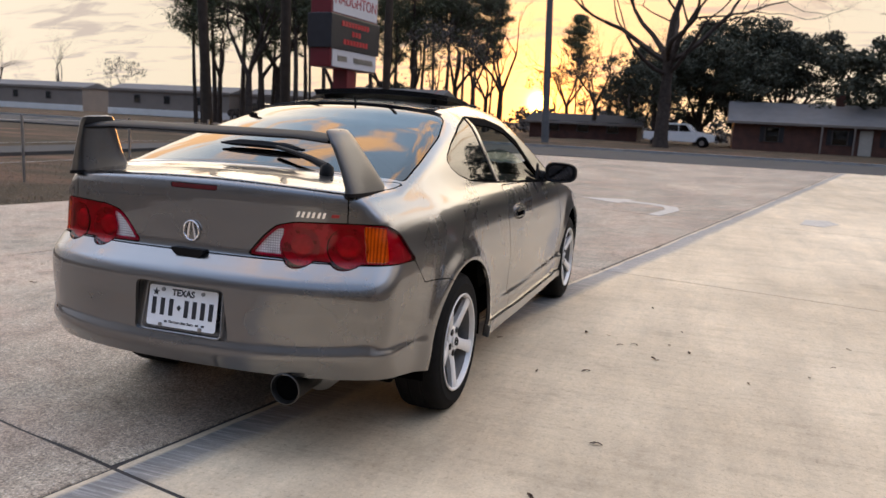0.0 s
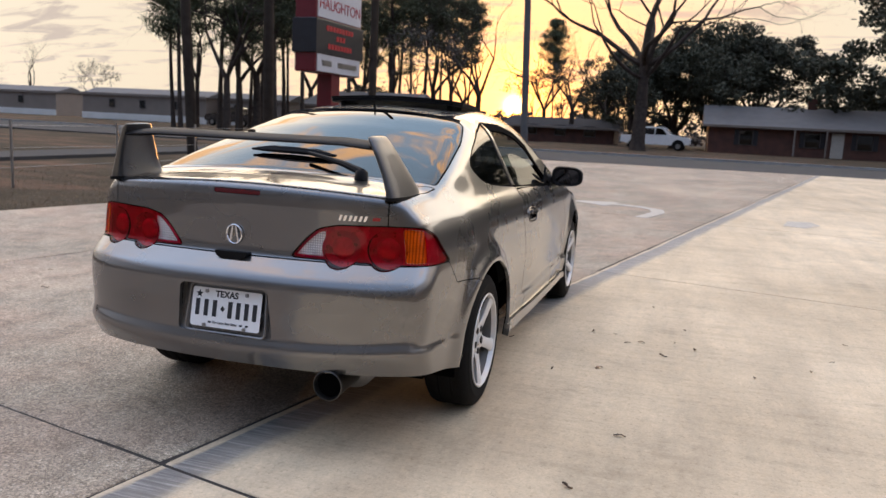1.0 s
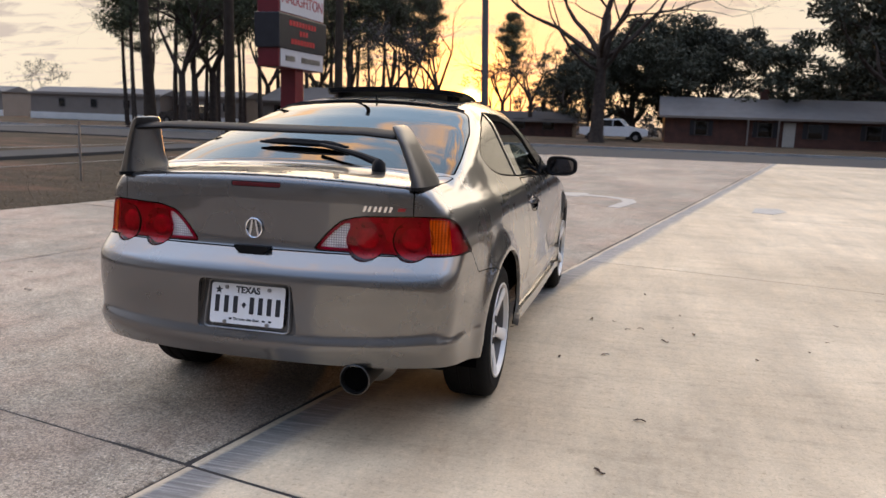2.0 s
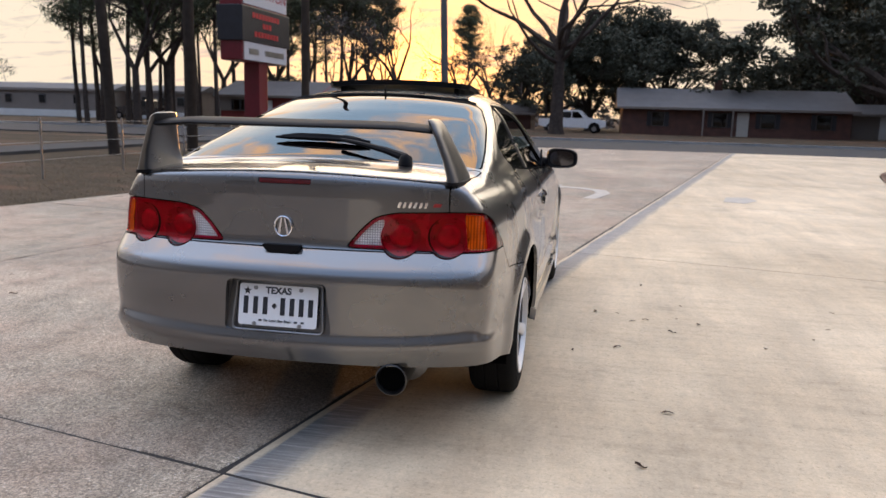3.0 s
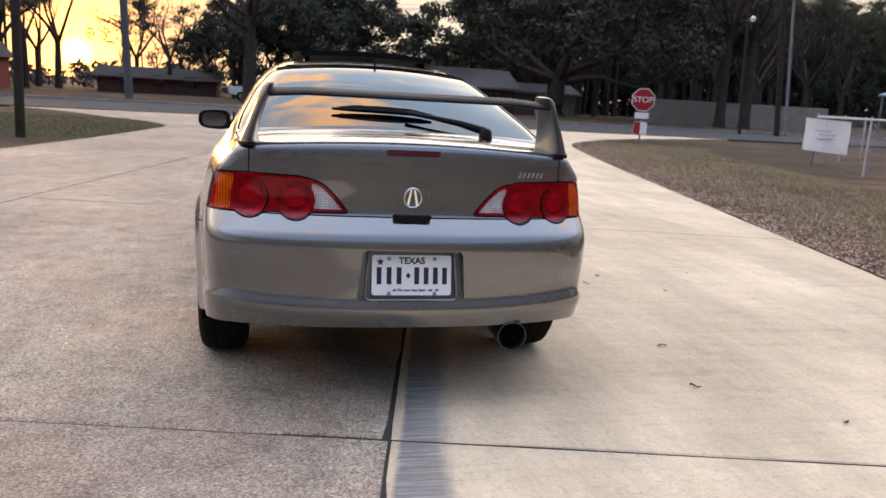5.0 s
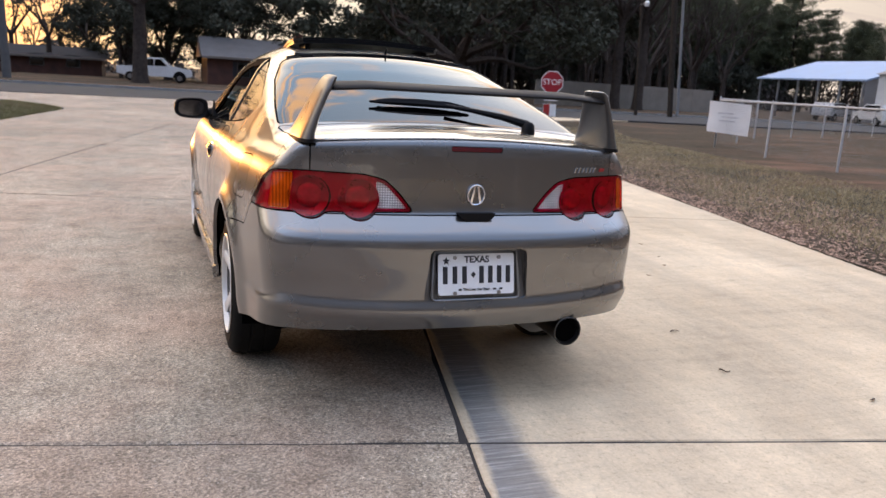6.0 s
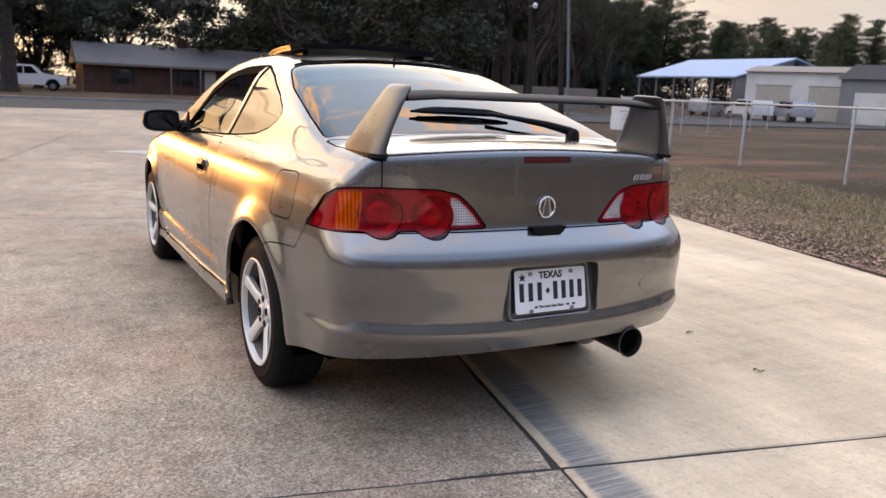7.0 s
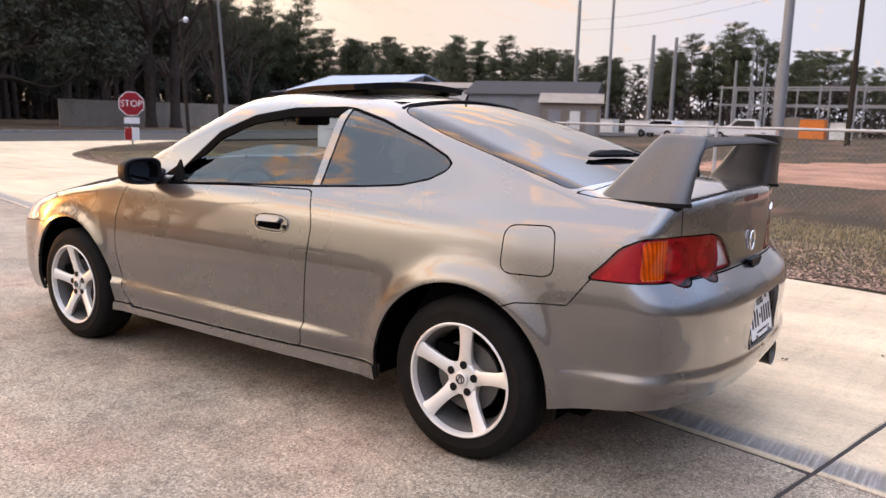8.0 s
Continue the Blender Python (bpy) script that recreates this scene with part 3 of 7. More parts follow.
def split(s, f):
    """Cuts a skin along f = 0 (f: one value a vertex): the piece where f < 0, and the rest."""
    v, nrm, faces = s
    vs, ns, extra, cut = [], [], len(v), {}
    inside, outside = [], []
    sign = f < 0

    def crossing(a, b):
        nonlocal extra
        key = (a, b) if a < b else (b, a)
        if key not in cut:
            t = f[a] / (f[a] - f[b])
            vs.append(v[a] + t * (v[b] - v[a]))
            m = nrm[a] + t * (nrm[b] - nrm[a])
            ns.append(m / np.linalg.norm(m))
            cut[key] = extra
            extra += 1
        return cut[key]

    for face in faces:
        k = [sign[i] for i in face]
        if all(k):
            inside.append(face)
        elif not any(k):
            outside.append(face)
        else:
            a_in, a_out = [], []
            for i, b in enumerate(face):
                a = face[i - 1]
                if sign[a] != sign[b]:
                    c = crossing(a, b)
                    a_in.append(c), a_out.append(c)
                (a_in if sign[b] else a_out).append(b)
            if len(a_in) > 2:
                inside.append(tuple(a_in))
            if len(a_out) > 2:
                outside.append(tuple(a_out))
    if vs:
        v, nrm = np.vstack([v, vs]), np.vstack([nrm, ns])
    return (v, nrm, inside), (v, nrm, outside)


def cut_out(s, fun, gap=0.0022):
    """The piece inside fun and the rest, with a gap between them."""
    piece = split(s, fun(s[0]) + gap)[0]
    rest = split(s, fun(s[0]) - gap)[1]
    return tidy(piece), tidy(rest)


def tidy(s):
    v, n, faces = s
    used = np.zeros(len(v), bool)
    for f in faces:
        used[list(f)] = True
    to = np.cumsum(used) - 1
    return v[used], n[used], [tuple(to[list(f)]) for f in faces]


def sd_poly(p, q, poly):
    """Signed distance of (p, q) to a closed polygon, negative inside."""
    pts = np.stack([p, q], 1)
    best, inside = np.full(len(p), 1e9), np.zeros(len(p), bool)
    for a, b in zip(poly, poly[1:] + poly[:1]):
        a, b = np.array(a), np.array(b)
        e, w = b - a, pts - a
        t = np.clip(w @ e / (e @ e), 0, 1)
        best = np.minimum(best, ((w - t[:, None] * e) ** 2).sum(1))
        c = (a[1] <= pts[:, 1]) != (b[1] <= pts[:, 1])
        with np.errstate(divide="ignore", invalid="ignore"):
            xx = a[0] + (pts[:, 1] - a[1]) / (b[1] - a[1]) * (b[0] - a[0])
        inside ^= c & (pts[:, 0] < xx)
    return np.where(inside, -1, 1) * np.sqrt(best)


def rounded(poly, times=3):
    for _ in range(times):
        poly = [q for a, b in zip(poly, poly[1:] + poly[:1]) for q in ((0.75 * a[0] + 0.25 * b[0], 0.75 * a[1] + 0.25 * b[1]), (0.25 * a[0] + 0.75 * b[0], 0.25 * a[1] + 0.75 * b[1]))]
    return poly


def soft_corner(poly, r):
    """Rounds the corners only, by r."""
    out = []
    for i, b in enumerate(poly):
        a, c = Vector(poly[i - 1]), Vector(poly[(i + 1) % len(poly)])
        b = Vector(b)
        p, q = b + (a - b).normalized() * min(r, (a - b).length / 2), b + (c - b).normalized() * min(r, (c - b).length / 2)
        for t in (0, 0.25, 0.5, 0.75, 1):
            out.append(tuple((1 - t) ** 2 * p + 2 * t * (1 - t) * b + t * t * q))
    return out


def panel(name, s, mat, parent, label="", depth=0.012, lift=0.0, rim_mat=None):
    """A skin piece as a pressed panel: the face, with its edge turned inwards by depth."""
    v, n, faces = s
    edges = {}
    for f in faces:
        for i, b in enumerate(f):
            edges.setdefault((min(f[i - 1], b), max(f[i - 1], b)), []).append((f[i - 1], b))
    border = [e[0] for e in edges.values() if len(e) == 1]
    face_v = v + n * lift
    verts = [face_v]
    all_faces = list(faces)
    on = sorted({i for e in border for i in e})
    top = {i: len(v) + k for k, i in enumerate(on)}
    low = {i: len(v) + len(on) + k for k, i in enumerate(on)}
    if on:
        verts += [face_v[on], face_v[on] - n[on] * depth]
    for a, b in border:
        all_faces.append((top[b], top[a], low[a], low[b]))
    me = bpy.data.meshes.new(name)
    me.from_pydata(np.vstack(verts).tolist(), [], [tuple(int(i) for i in f) for f in all_faces])
    me.materials.append(mat)
    me.polygons.foreach_set("use_smooth", [k < len(faces) for k in range(len(me.polygons))])
    loops = np.zeros(len(me.loops), int)
    me.loops.foreach_get("vertex_index", loops)
    normals = np.zeros((len(loops), 3))
    real = loops < len(v)
    normals[real] = n[loops[real]]
    if me.validate():
        normals = None
    if normals is not None:
        me.normals_split_custom_set([tuple(k) for k in normals])
    ob = new(name, me)
    ob.parent = parent
    if label:
        tagged(ob, label)
    return ob


def both(s, side):
    """Only the faces on one side of the car (side: -1 left, 1 right)."""
    v, n, faces = s
    return tidy((v, n, [f for f in faces if sum(v[i][0] for i in f) * side > 0]))


car = empty("sports_coupe")
tagged(car, "silver-brown metallic two-door coupe with a tall spoiler, parked on concrete", "car")

whole = skin()
v0 = whole[0]
# the inner shell, near black for the shade in the gaps, without the glass openings
SIDE_WIN = [(2.62, 0.925), (2.56, 0.99), (2.38, 1.18), (2.18, 1.262), (1.95, 1.300), (1.66, 1.308), (1.60, 1.303), (1.41, 1.258), (1.165, 1.180), (1.03, 1.125),
            (0.998, 1.098), (1.012, 1.070), (1.08, 1.033), (1.21, 1.002), (1.40, 0.985), (1.66, 0.968), (2.1, 0.950)]


def f_side(poly):
    return lambda v: np.where(np.abs(v[:, 0]) > 0.42, sd_poly(v[:, 1], v[:, 2], poly), 9.0)


def f_top(poly, low=1.02):
    return lambda v: np.where(v[:, 2] > low, sd_poly(np.abs(v[:, 0]), v[:, 1], poly), 9.0)


def f_back(poly, far=0.5):
    return lambda v: np.where(v[:, 1] < far, sd_poly(v[:, 0], v[:, 2], poly), 9.0)


def f_arch(v):
    r = np.minimum(np.hypot(v[:, 1] - 0.856, v[:, 2] - 0.305) - 0.376, np.hypot(v[:, 1] - 3.405, v[:, 2] - 0.292) - 0.400)
    return np.where(np.abs(v[:, 0]) > 0.45, r, 9.0)


under = pchip([-0.1, 0.05, 0.45, 0.6, 1.2, 3.0, 3.8, 4.1, 4.4], [0.338, 0.335, 0.288, 0.25, 0.238, 0.238, 0.22, 0.20, 0.20])


def f_under(v):
    return v[:, 2] - under(v[:, 1])


REAR_GLASS = soft_corner([(-0.8, 0.425), (0.30, 0.437), (0.665, 0.475), (0.648, 0.70), (0.598, 1.08), (0.525, 1.36), (0.25, 1.372), (-0.8, 1.372)], 0.06)
WINDSHIELD = soft_corner([(-0.9, 3.02), (0.45, 2.98), (0.70, 2.80), (0.66, 2.62), (0.55, 2.40), (0.40, 2.33), (-0.9, 2.33)], 0.05)
SUNROOF = soft_corner([(-0.5, 1.74), (0.40, 1.74), (0.38, 2.24), (-0.5, 2.24)], 0.06)

# tail lamps, wrapped round the corner: u runs along the skin
def lamp_u(v):
    return np.abs(v[:, 0]) + 0.93 * np.maximum(v[:, 1] - 0.135, 0)


LAMP = soft_corner([(0.236, 0.764), (0.295, 0.835), (0.345, 0.880), (0.42, 0.897), (0.61, 0.902), (0.73, 0.900), (0.80, 0.893), (0.88, 0.862), (0.93, 0.815), (1.005, 0.752), (0.80, 0.753), (0.50, 0.760)], 0.022)
ROUND = ((0.606, 0.812, 0.076), (0.436, 0.808, 0.074))


def f_lamp(v):
    u = lamp_u(v)
    f = sd_poly(u, v[:, 2], LAMP)
    for cu, cz, r in ROUND:
        f = np.minimum(f, np.where(v[:, 2] < cz, np.hypot(u - cu, v[:, 2] - cz) - r, 9))
    return np.where(v[:, 1] < 0.6, f, 9.0)


RECESS = soft_corner([(-0.208, 0.446), (-0.190, 0.640), (0.190, 0.640), (0.208, 0.446)], 0.022)
rest = tidy(split(whole, f_under(v0))[1])
rest = tidy(split(rest, f_arch(rest[0]))[1])
shell = rest
for fun in (f_side(SIDE_WIN), f_top(REAR_GLASS), f_top(WINDSHIELD), f_top(SUNROOF, 1.3), f_back(RECESS), f_lamp):
    shell = tidy(split(shell, fun(shell[0]))[1])
panel("inner_shell", (shell[0] - shell[1] * 0.016, shell[1], shell[2]), M_GAP, car, "inner structure, coloured near black for the shade in the gaps", 0.004)
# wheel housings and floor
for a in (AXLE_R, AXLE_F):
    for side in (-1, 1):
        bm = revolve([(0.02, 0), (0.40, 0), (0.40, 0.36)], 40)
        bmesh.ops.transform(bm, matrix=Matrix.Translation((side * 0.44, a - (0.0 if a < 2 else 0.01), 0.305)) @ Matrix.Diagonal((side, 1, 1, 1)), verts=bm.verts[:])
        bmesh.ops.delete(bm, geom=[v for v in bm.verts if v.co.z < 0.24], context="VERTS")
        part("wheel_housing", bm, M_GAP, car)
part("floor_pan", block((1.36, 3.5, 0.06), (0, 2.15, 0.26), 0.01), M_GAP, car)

# glass
rear_glass, rest = cut_out(rest, f_top(REAR_GLASS), 0.003)
panel("rear_window", rear_glass, M_GLASSD, car, "sloping dark tinted rear window", 0.005, -0.003)
screen, rest = cut_out(rest, f_top(WINDSHIELD), 0.003)
panel("windshield", screen, M_SCREEN, car, "", 0.005, -0.003)
hole, rest = cut_out(rest, f_top(SUNROOF, 1.3), 0.0)
# black roof trim round the rear window
windows, rest = cut_out(rest, f_side(SIDE_WIN), 0.0015)
INNER_WIN = lambda v: f_side(SIDE_WIN)(v) + 0.007 + 0.034 * np.clip((v[:, 1] - 1.63) / 0.03, 0, 1) * np.clip((v[:, 2] - 1.02) / 0.05, 0, 1)
pane_area, trim = cut_out(windows, INNER_WIN, 0.0)


def pillar(v):
    """The slanting post between the door window and the quarter window."""
    c = 1.645 - 0.03 * (v[:, 2] - 0.97)
    return np.abs(v[:, 1] - c) - 0.020


post, panes = cut_out(pane_area, pillar, 0.0)
for side in (-1, 1):
    panel("window_trim", both(trim, side), M_TRIM, car, "black rubber window surround", 0.01, -0.001)
    panel("window_pillar", both(post, side), M_PAINT, car, "slim painted pillar between the side windows", 0.01, 0.0015)
    quarter = both(tidy(split(panes, panes[0][:, 1] - 1.64)[0]), side)
    panel("quarter_window", quarter, M_GLASS, car, "curved triangular tinted quarter window", 0.004, -0.004)

# doors
DOOR = soft_corner([(1.650, 0.957), (1.600, 0.82), (1.618, 0.57), (1.640, 0.40), (1.655, 0.288), (2.88, 0.272), (2.935, 0.36), (2.98, 0.55), (2.975, 0.73), (2.955, 0.80), (2.90, 0.925),
                    (2.62, 0.922), (2.1, 0.947)], 0.03)
door_skin, rest = cut_out(rest, f_side(DOOR), 0.0028)
doors = {}
for side in (-1, 1):
    doors[side] = panel("door", both(door_skin, side), M_PAINT, car, "closed door with the window partly lowered", 0.02)
    glass = both(tidy(split(panes, 1.64 - panes[0][:, 1])[0]), side)
    top_edge = pchip([1.6, 1.66, 1.93, 2.28, 2.48, 2.7], [1.118, 1.129, 1.141, 1.088, 0.985, 0.90])
    glass = tidy(split(glass, glass[0][:, 2] - top_edge(glass[0][:, 1]))[0])
    panel("window_glass", glass, M_DOORGLASS, doors[side], "half-lowered clear door glass", 0.004, -0.012)
    # flush pull handle in an oval surround, with its lock
    oval = [(1.832 + 0.104 * math.copysign(abs(math.cos(a)) ** 0.6, math.cos(a)), 0.806 + 0.040 * math.copysign(abs(math.sin(a)) ** 0.8, math.sin(a))) for a in np.linspace(0, 2 * math.pi, 41)]
    at_x = lambda y, z: side * (float(plan_w(y)) + float(side_s(z)))
    part("handle_surround", tube([(at_x(y, z) + side * 0.001, y, z) for y, z in oval], 0.0032, 8, None, False), M_PAINT, doors[side], "", True)
    # near-black line and flat plate: the handle hollow's shade, put in as colour
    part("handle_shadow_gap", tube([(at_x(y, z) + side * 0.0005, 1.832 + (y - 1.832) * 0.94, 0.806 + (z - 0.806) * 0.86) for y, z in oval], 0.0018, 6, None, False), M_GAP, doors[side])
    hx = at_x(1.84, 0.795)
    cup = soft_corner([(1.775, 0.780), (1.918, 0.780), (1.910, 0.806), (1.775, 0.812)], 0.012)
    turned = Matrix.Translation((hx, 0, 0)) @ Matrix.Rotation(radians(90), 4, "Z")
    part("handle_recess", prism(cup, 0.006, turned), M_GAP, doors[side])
    part("door_handle", prism(soft_corner([(1.772, 0.808), (1.916, 0.803), (1.905, 0.834), (1.775, 0.834)], 0.012), 0.022, Matrix.Translation((hx, 0, 0.82)) @ Matrix.Rotation(radians(-side * 28), 4, "Y") @ Matrix.Translation((0, 0, -0.82)) @ Matrix.Rotation(radians(90), 4, "Z"), 0.003), M_PAINT, doors[side], "body-coloured flush pull handle", True)
    part("key_lock", tube([(hx - side * 0.004, 1.752, 0.795), (hx + side * 0.004, 1.752, 0.795)], 0.009, 16), M_BLACK, doors[side])

# fuel flap on the left side
FUEL = soft_corner([(0.690, 0.905), (0.505, 0.913), (0.488, 0.742), (0.688, 0.738)], 0.045)
flap, rest = cut_out(rest, lambda v: np.where(v[:, 0] < -0.4, sd_poly(v[:, 1], v[:, 2], FUEL), 9.0), 0.0022)
panel("fuel_flap", flap, M_PAINT, car, "square fuel flap with rounded corners")


# tail lamps
lamps, rest = cut_out(rest, f_lamp, 0.0022)
for side in (-1, 1):
    unit = both(lamps, side)
    cluster = panel("tail_lamp", (unit[0] - unit[1] * 0.040, unit[1], unit[2]), M_GAP, car, "red tail lamp with round lenses, an amber and a clear field", 0.002)
    inner, border = cut_out(unit, lambda v: f_lamp(v) + 0.0028, 0.0)
    panel("lamp_border", border, M_HIGH, cluster, "dark red lamp rim", 0.038, -0.001)
    backing = inner
    for cu, cz, r in ROUND:
        backing = tidy(split(backing, np.hypot(lamp_u(backing[0]) - cu, backing[0][:, 2] - cz) - r + 0.004)[1])
        k = int(np.argmin((lamp_u(unit[0]) - cu) ** 2 + (unit[0][:, 2] - cz) ** 2))
        seat = Matrix.Translation(unit[0][k]) @ Vector(unit[1][k]).to_track_quat("X", "Z").to_matrix().to_4x4()
        bowl = revolve([(r - 0.002, -0.0095), (r * 0.90, -0.013), (r * 0.76, -0.021), (r * 0.58, -0.027)], 40)
        core = revolve([(r * 0.60, -0.028), (r * 0.56, -0.022), (r * 0.46, -0.017), (r * 0.30, -0.0145), (r * 0.14, -0.0135), (0.0005, -0.013)], 32)
        for bm in (bowl, core):
            bmesh.ops.transform(bm, matrix=seat, verts=bm.verts[:])
        part("lamp_bowl", bowl, M_BOWL, cluster, "polished round bowl behind red plastic", True)
        part("lamp_core", core, M_BULB, cluster, "ribbed round lamp centre", True)
    behind_clear, backing = cut_out(backing, lambda v: lamp_u(v) - 0.378, 0.0)
    behind_amber, backing = cut_out(backing, lambda v: np.abs(lamp_u(v) - 0.738) - 0.066, 0.0)
    panel("reflector", backing, M_REFLECTOR, cluster, "smooth silver reflector", 0.002, -0.011)
    panel("ribbed_reflector", behind_clear, M_RIBBED, cluster, "ribbed silver reflector", 0.002, -0.009)
    panel("fluted_reflector", behind_amber, M_FLUTED, cluster, "fluted silver reflector", 0.002, -0.009)
    clear, cover = cut_out(inner, lambda v: np.maximum(np.maximum(lamp_u(v) - 0.376, 0.0725 - np.hypot(lamp_u(v) - 0.436, v[:, 2] - 0.808)), f_lamp(v) + 0.0145), 0.0008)
    panel("reversing_lens", clear, M_CLEARCOVER, cluster, "clear reversing lens", 0.003, 0.0)
    amber, cover = cut_out(cover, lambda v: np.maximum(np.maximum(np.abs(lamp_u(v) - 0.738 + 0.12 * (v[:, 2] - 0.82)) - 0.060, f_lamp(v) + 0.009), 0.0745 - np.hypot(lamp_u(v) - 0.606, v[:, 2] - 0.812)), 0.0008)
    panel("indicator_lens", amber, M_AMBERCOVER, cluster, "amber indicator lens", 0.003, 0.0)
    panel("red_lens", cover, M_REDCOVER, cluster, "glossy red lens", 0.003, 0.0)

# bumper, with the plate recess
BUMPER = [(-1, 0.762), (0.36, 0.752), (0.366, 0.745), (0.432, 0.655), (0.615, 0.643), (0.66, 0.625), (0.9, 0.6), (0.9, -1), (-1, -1)]
bumper, rest = cut_out(rest, lambda v: sd_poly(v[:, 1], v[:, 2], BUMPER), 0.0022)
hole, bumper = cut_out(bumper, f_back(RECESS), 0.0)
bump = panel("rear_bumper", bumper, M_PAINT, car, "painted rear bumper with a lower ridge and plate recess", 0.045)
part("plate_tray", block((0.42, 0.006, 0.215), (0, 0.008, 0.543), 0.0, Matrix.Rotation(radians(-10), 4, "X")), M_PAINT, bump)
# front bumper line, head lamps
HEAD = soft_corner([(3.55, 0.795), (3.78, 0.71), (3.80, 0.635), (4.05, 0.615), (4.32, 0.60), (4.2, 0.70), (3.95, 0.80)], 0.03)
head, rest = cut_out(rest, lambda v: np.where(np.abs(v[:, 0]) > 0.38, sd_poly(v[:, 1], v[:, 2], HEAD), 9.0), 0.0022)
for side in (-1, 1):
    panel("head_lamp", both(head, side), M_CLEAR, car, "clear head lamp", 0.01)
FRONT = [(3.70, -1), (3.70, 0.635), (5, 0.60), (5, -1)]
nose, rest = cut_out(rest, lambda v: sd_poly(v[:, 1], v[:, 2], FRONT), 0.0022)
panel("front_bumper", nose, M_PAINT, car, "", 0.02)
# side skirts
SKIRT = [(1.0, -1), (1.0, 0.300), (2.0, 0.286), (3.1, 0.280), (3.1, -1)]
skirt, rest = cut_out(rest, lambda v: np.where(np.abs(v[:, 0]) > 0.5, sd_poly(v[:, 1], v[:, 2], SKIRT), 9.0), 0.0025)
for side in (-1, 1):
    panel("side_skirt", both(skirt, side), M_PAINT, car, "", 0.03, 0.013)
# bonnet
BONNET = [(-0.9, 3.06), (0.55, 3.06), (0.70, 3.2), (0.66, 3.7), (0.55, 4.1), (-0.9, 4.25)]
bonnet, rest = cut_out(rest, f_top(BONNET, 0.6), 0.0022)
panel("bonnet", bonnet, M_PAINT, car)
# tailgate below and beside the glass
GATE = [(-0.9, -1.0), (0.604, -1.0), (0.606, 0.15), (0.64, 0.30), (0.668, 0.48), (0.62, 0.436), (0.30, 0.430), (-0.9, 0.42)]
gate, rest = cut_out(rest, lambda v: np.where((v[:, 2] > 0.752) & (v[:, 1] < 0.6), sd_poly(np.abs(v[:, 0]), v[:, 1], GATE), 9.0), 0.0022)
BRAKE = soft_corner([(-0.101, 0.987), (0.101, 0.987), (0.101, 1.006), (-0.101, 1.006)], 0.004)
brake, gate = cut_out(gate, f_back(BRAKE), 0.001)
tailgate = panel("tailgate", gate, M_PAINT, car, "closed tailgate lid with a crisp rear edge", 0.014)
panel("high_brake_lamp", brake, M_HIGH, tailgate, "slim dark red brake lamp", 0.006, -0.002)
panel("body", rest, M_PAINT, car, "roof, quarter panels and front wings in silver-brown metallic", 0.016)

# handle notch, emblem, badge
part("release_notch", prism(soft_corner([(-0.078, 0.766), (0.078, 0.766), (0.052, 0.735), (-0.052, 0.735)], 0.012), 0.036, Matrix.Translation((0, 0.036, 0)), 0.003), M_BLACK, bump, "black release recess")
badge = empty("emblem")
badge.parent = car
tagged(badge, "oval chrome emblem")
bm = bmesh.new()
path = [(0.033 * math.cos(a), 0.043, 0.831 + 0.037 * math.sin(a)) for a in np.linspace(0, 2 * math.pi, 33)]
part("emblem_ring", tube(path, 0.0036, 8, bm, False), M_CHROME, badge, "", True)
for side in (-1, 1):
    part("emblem_bar", prism([(side * 0.003, 0.862), (side * 0.010, 0.862), (side * 0.023, 0.802), (side * 0.013, 0.802)], 0.008, Matrix.Translation((0, 0.046, 0)), 0.001), M_CHROME, badge)


def on_back(x, z):
    """The car's rear skin at x and z."""
    lo, hi = -0.3, 0.6
    for _ in range(30):
        mid = (lo + hi) / 2
        inside = body_field(np.array([x]), np.array([mid]), np.array([z]))[0] < 0
        lo, hi = (lo, mid) if inside else (mid, hi)
    return hi


# model badge, as plain slanted shapes
for k, x in enumerate((0.432, 0.450, 0.470, 0.488, 0.508, 0.526)):
    m = Matrix.Translation((x, on_back(x, 0.926) - 0.001, 0.926)) @ Matrix.Rotation(radians(12), 4, "Z")
    part("model_badge", prism([(-0.010, -0.0105), (0.000, -0.0105), (0.007, 0.0105), (-0.003, 0.0105)], 0.005, m, 0.001), M_CHROME, tailgate, "small chrome badge")
m = Matrix.Translation((0.562, on_back(0.562, 0.926) - 0.001, 0.926)) @ Matrix.Rotation(radians(18), 4, "Z")
part("model_badge", prism([(-0.014, -0.006), (0.014, -0.006), (0.018, 0.006), (-0.010, 0.006)], 0.004, m, 0.001), M_BADGERED, tailgate, "small dark red badge")

# number plate, characters as plain bars
lean = Matrix.Translation((0, -0.0125, 0.543)) @ Matrix.Rotation(radians(-10.5), 4, "X")
plate = part("number_plate", prism(soft_corner([(-0.1525, -0.076), (-0.1525, 0.076), (0.1525, 0.076), (0.1525, -0.076)], 0.012), 0.002, lean), M_WHITE, car, "white embossed plate with dark characters")
for x in (-0.124, -0.086, -0.048, 0.020, 0.056, 0.092, 0.128):
    part("character", prism([(x - 0.010, -0.034), (x - 0.010, 0.030), (x + 0.008, 0.030), (x + 0.008, -0.034)], 0.002, lean @ Matrix.Translation((0, -0.0016, 0))), M_INK, plate)
upright = Matrix.Rotation(radians(90), 4, "X")
words("state_name", "TEXAS", 0.034, lean @ Matrix.Translation((0, -0.0016, 0.054)) @ upright, M_INK, plate, 0.0006, "", 0.0011)
words("motto", "The Lone Star State", 0.0135, lean @ Matrix.Translation((0.0, -0.0016, -0.0565)) @ upright, M_INK, plate, 0.0006, "", 0.0004)
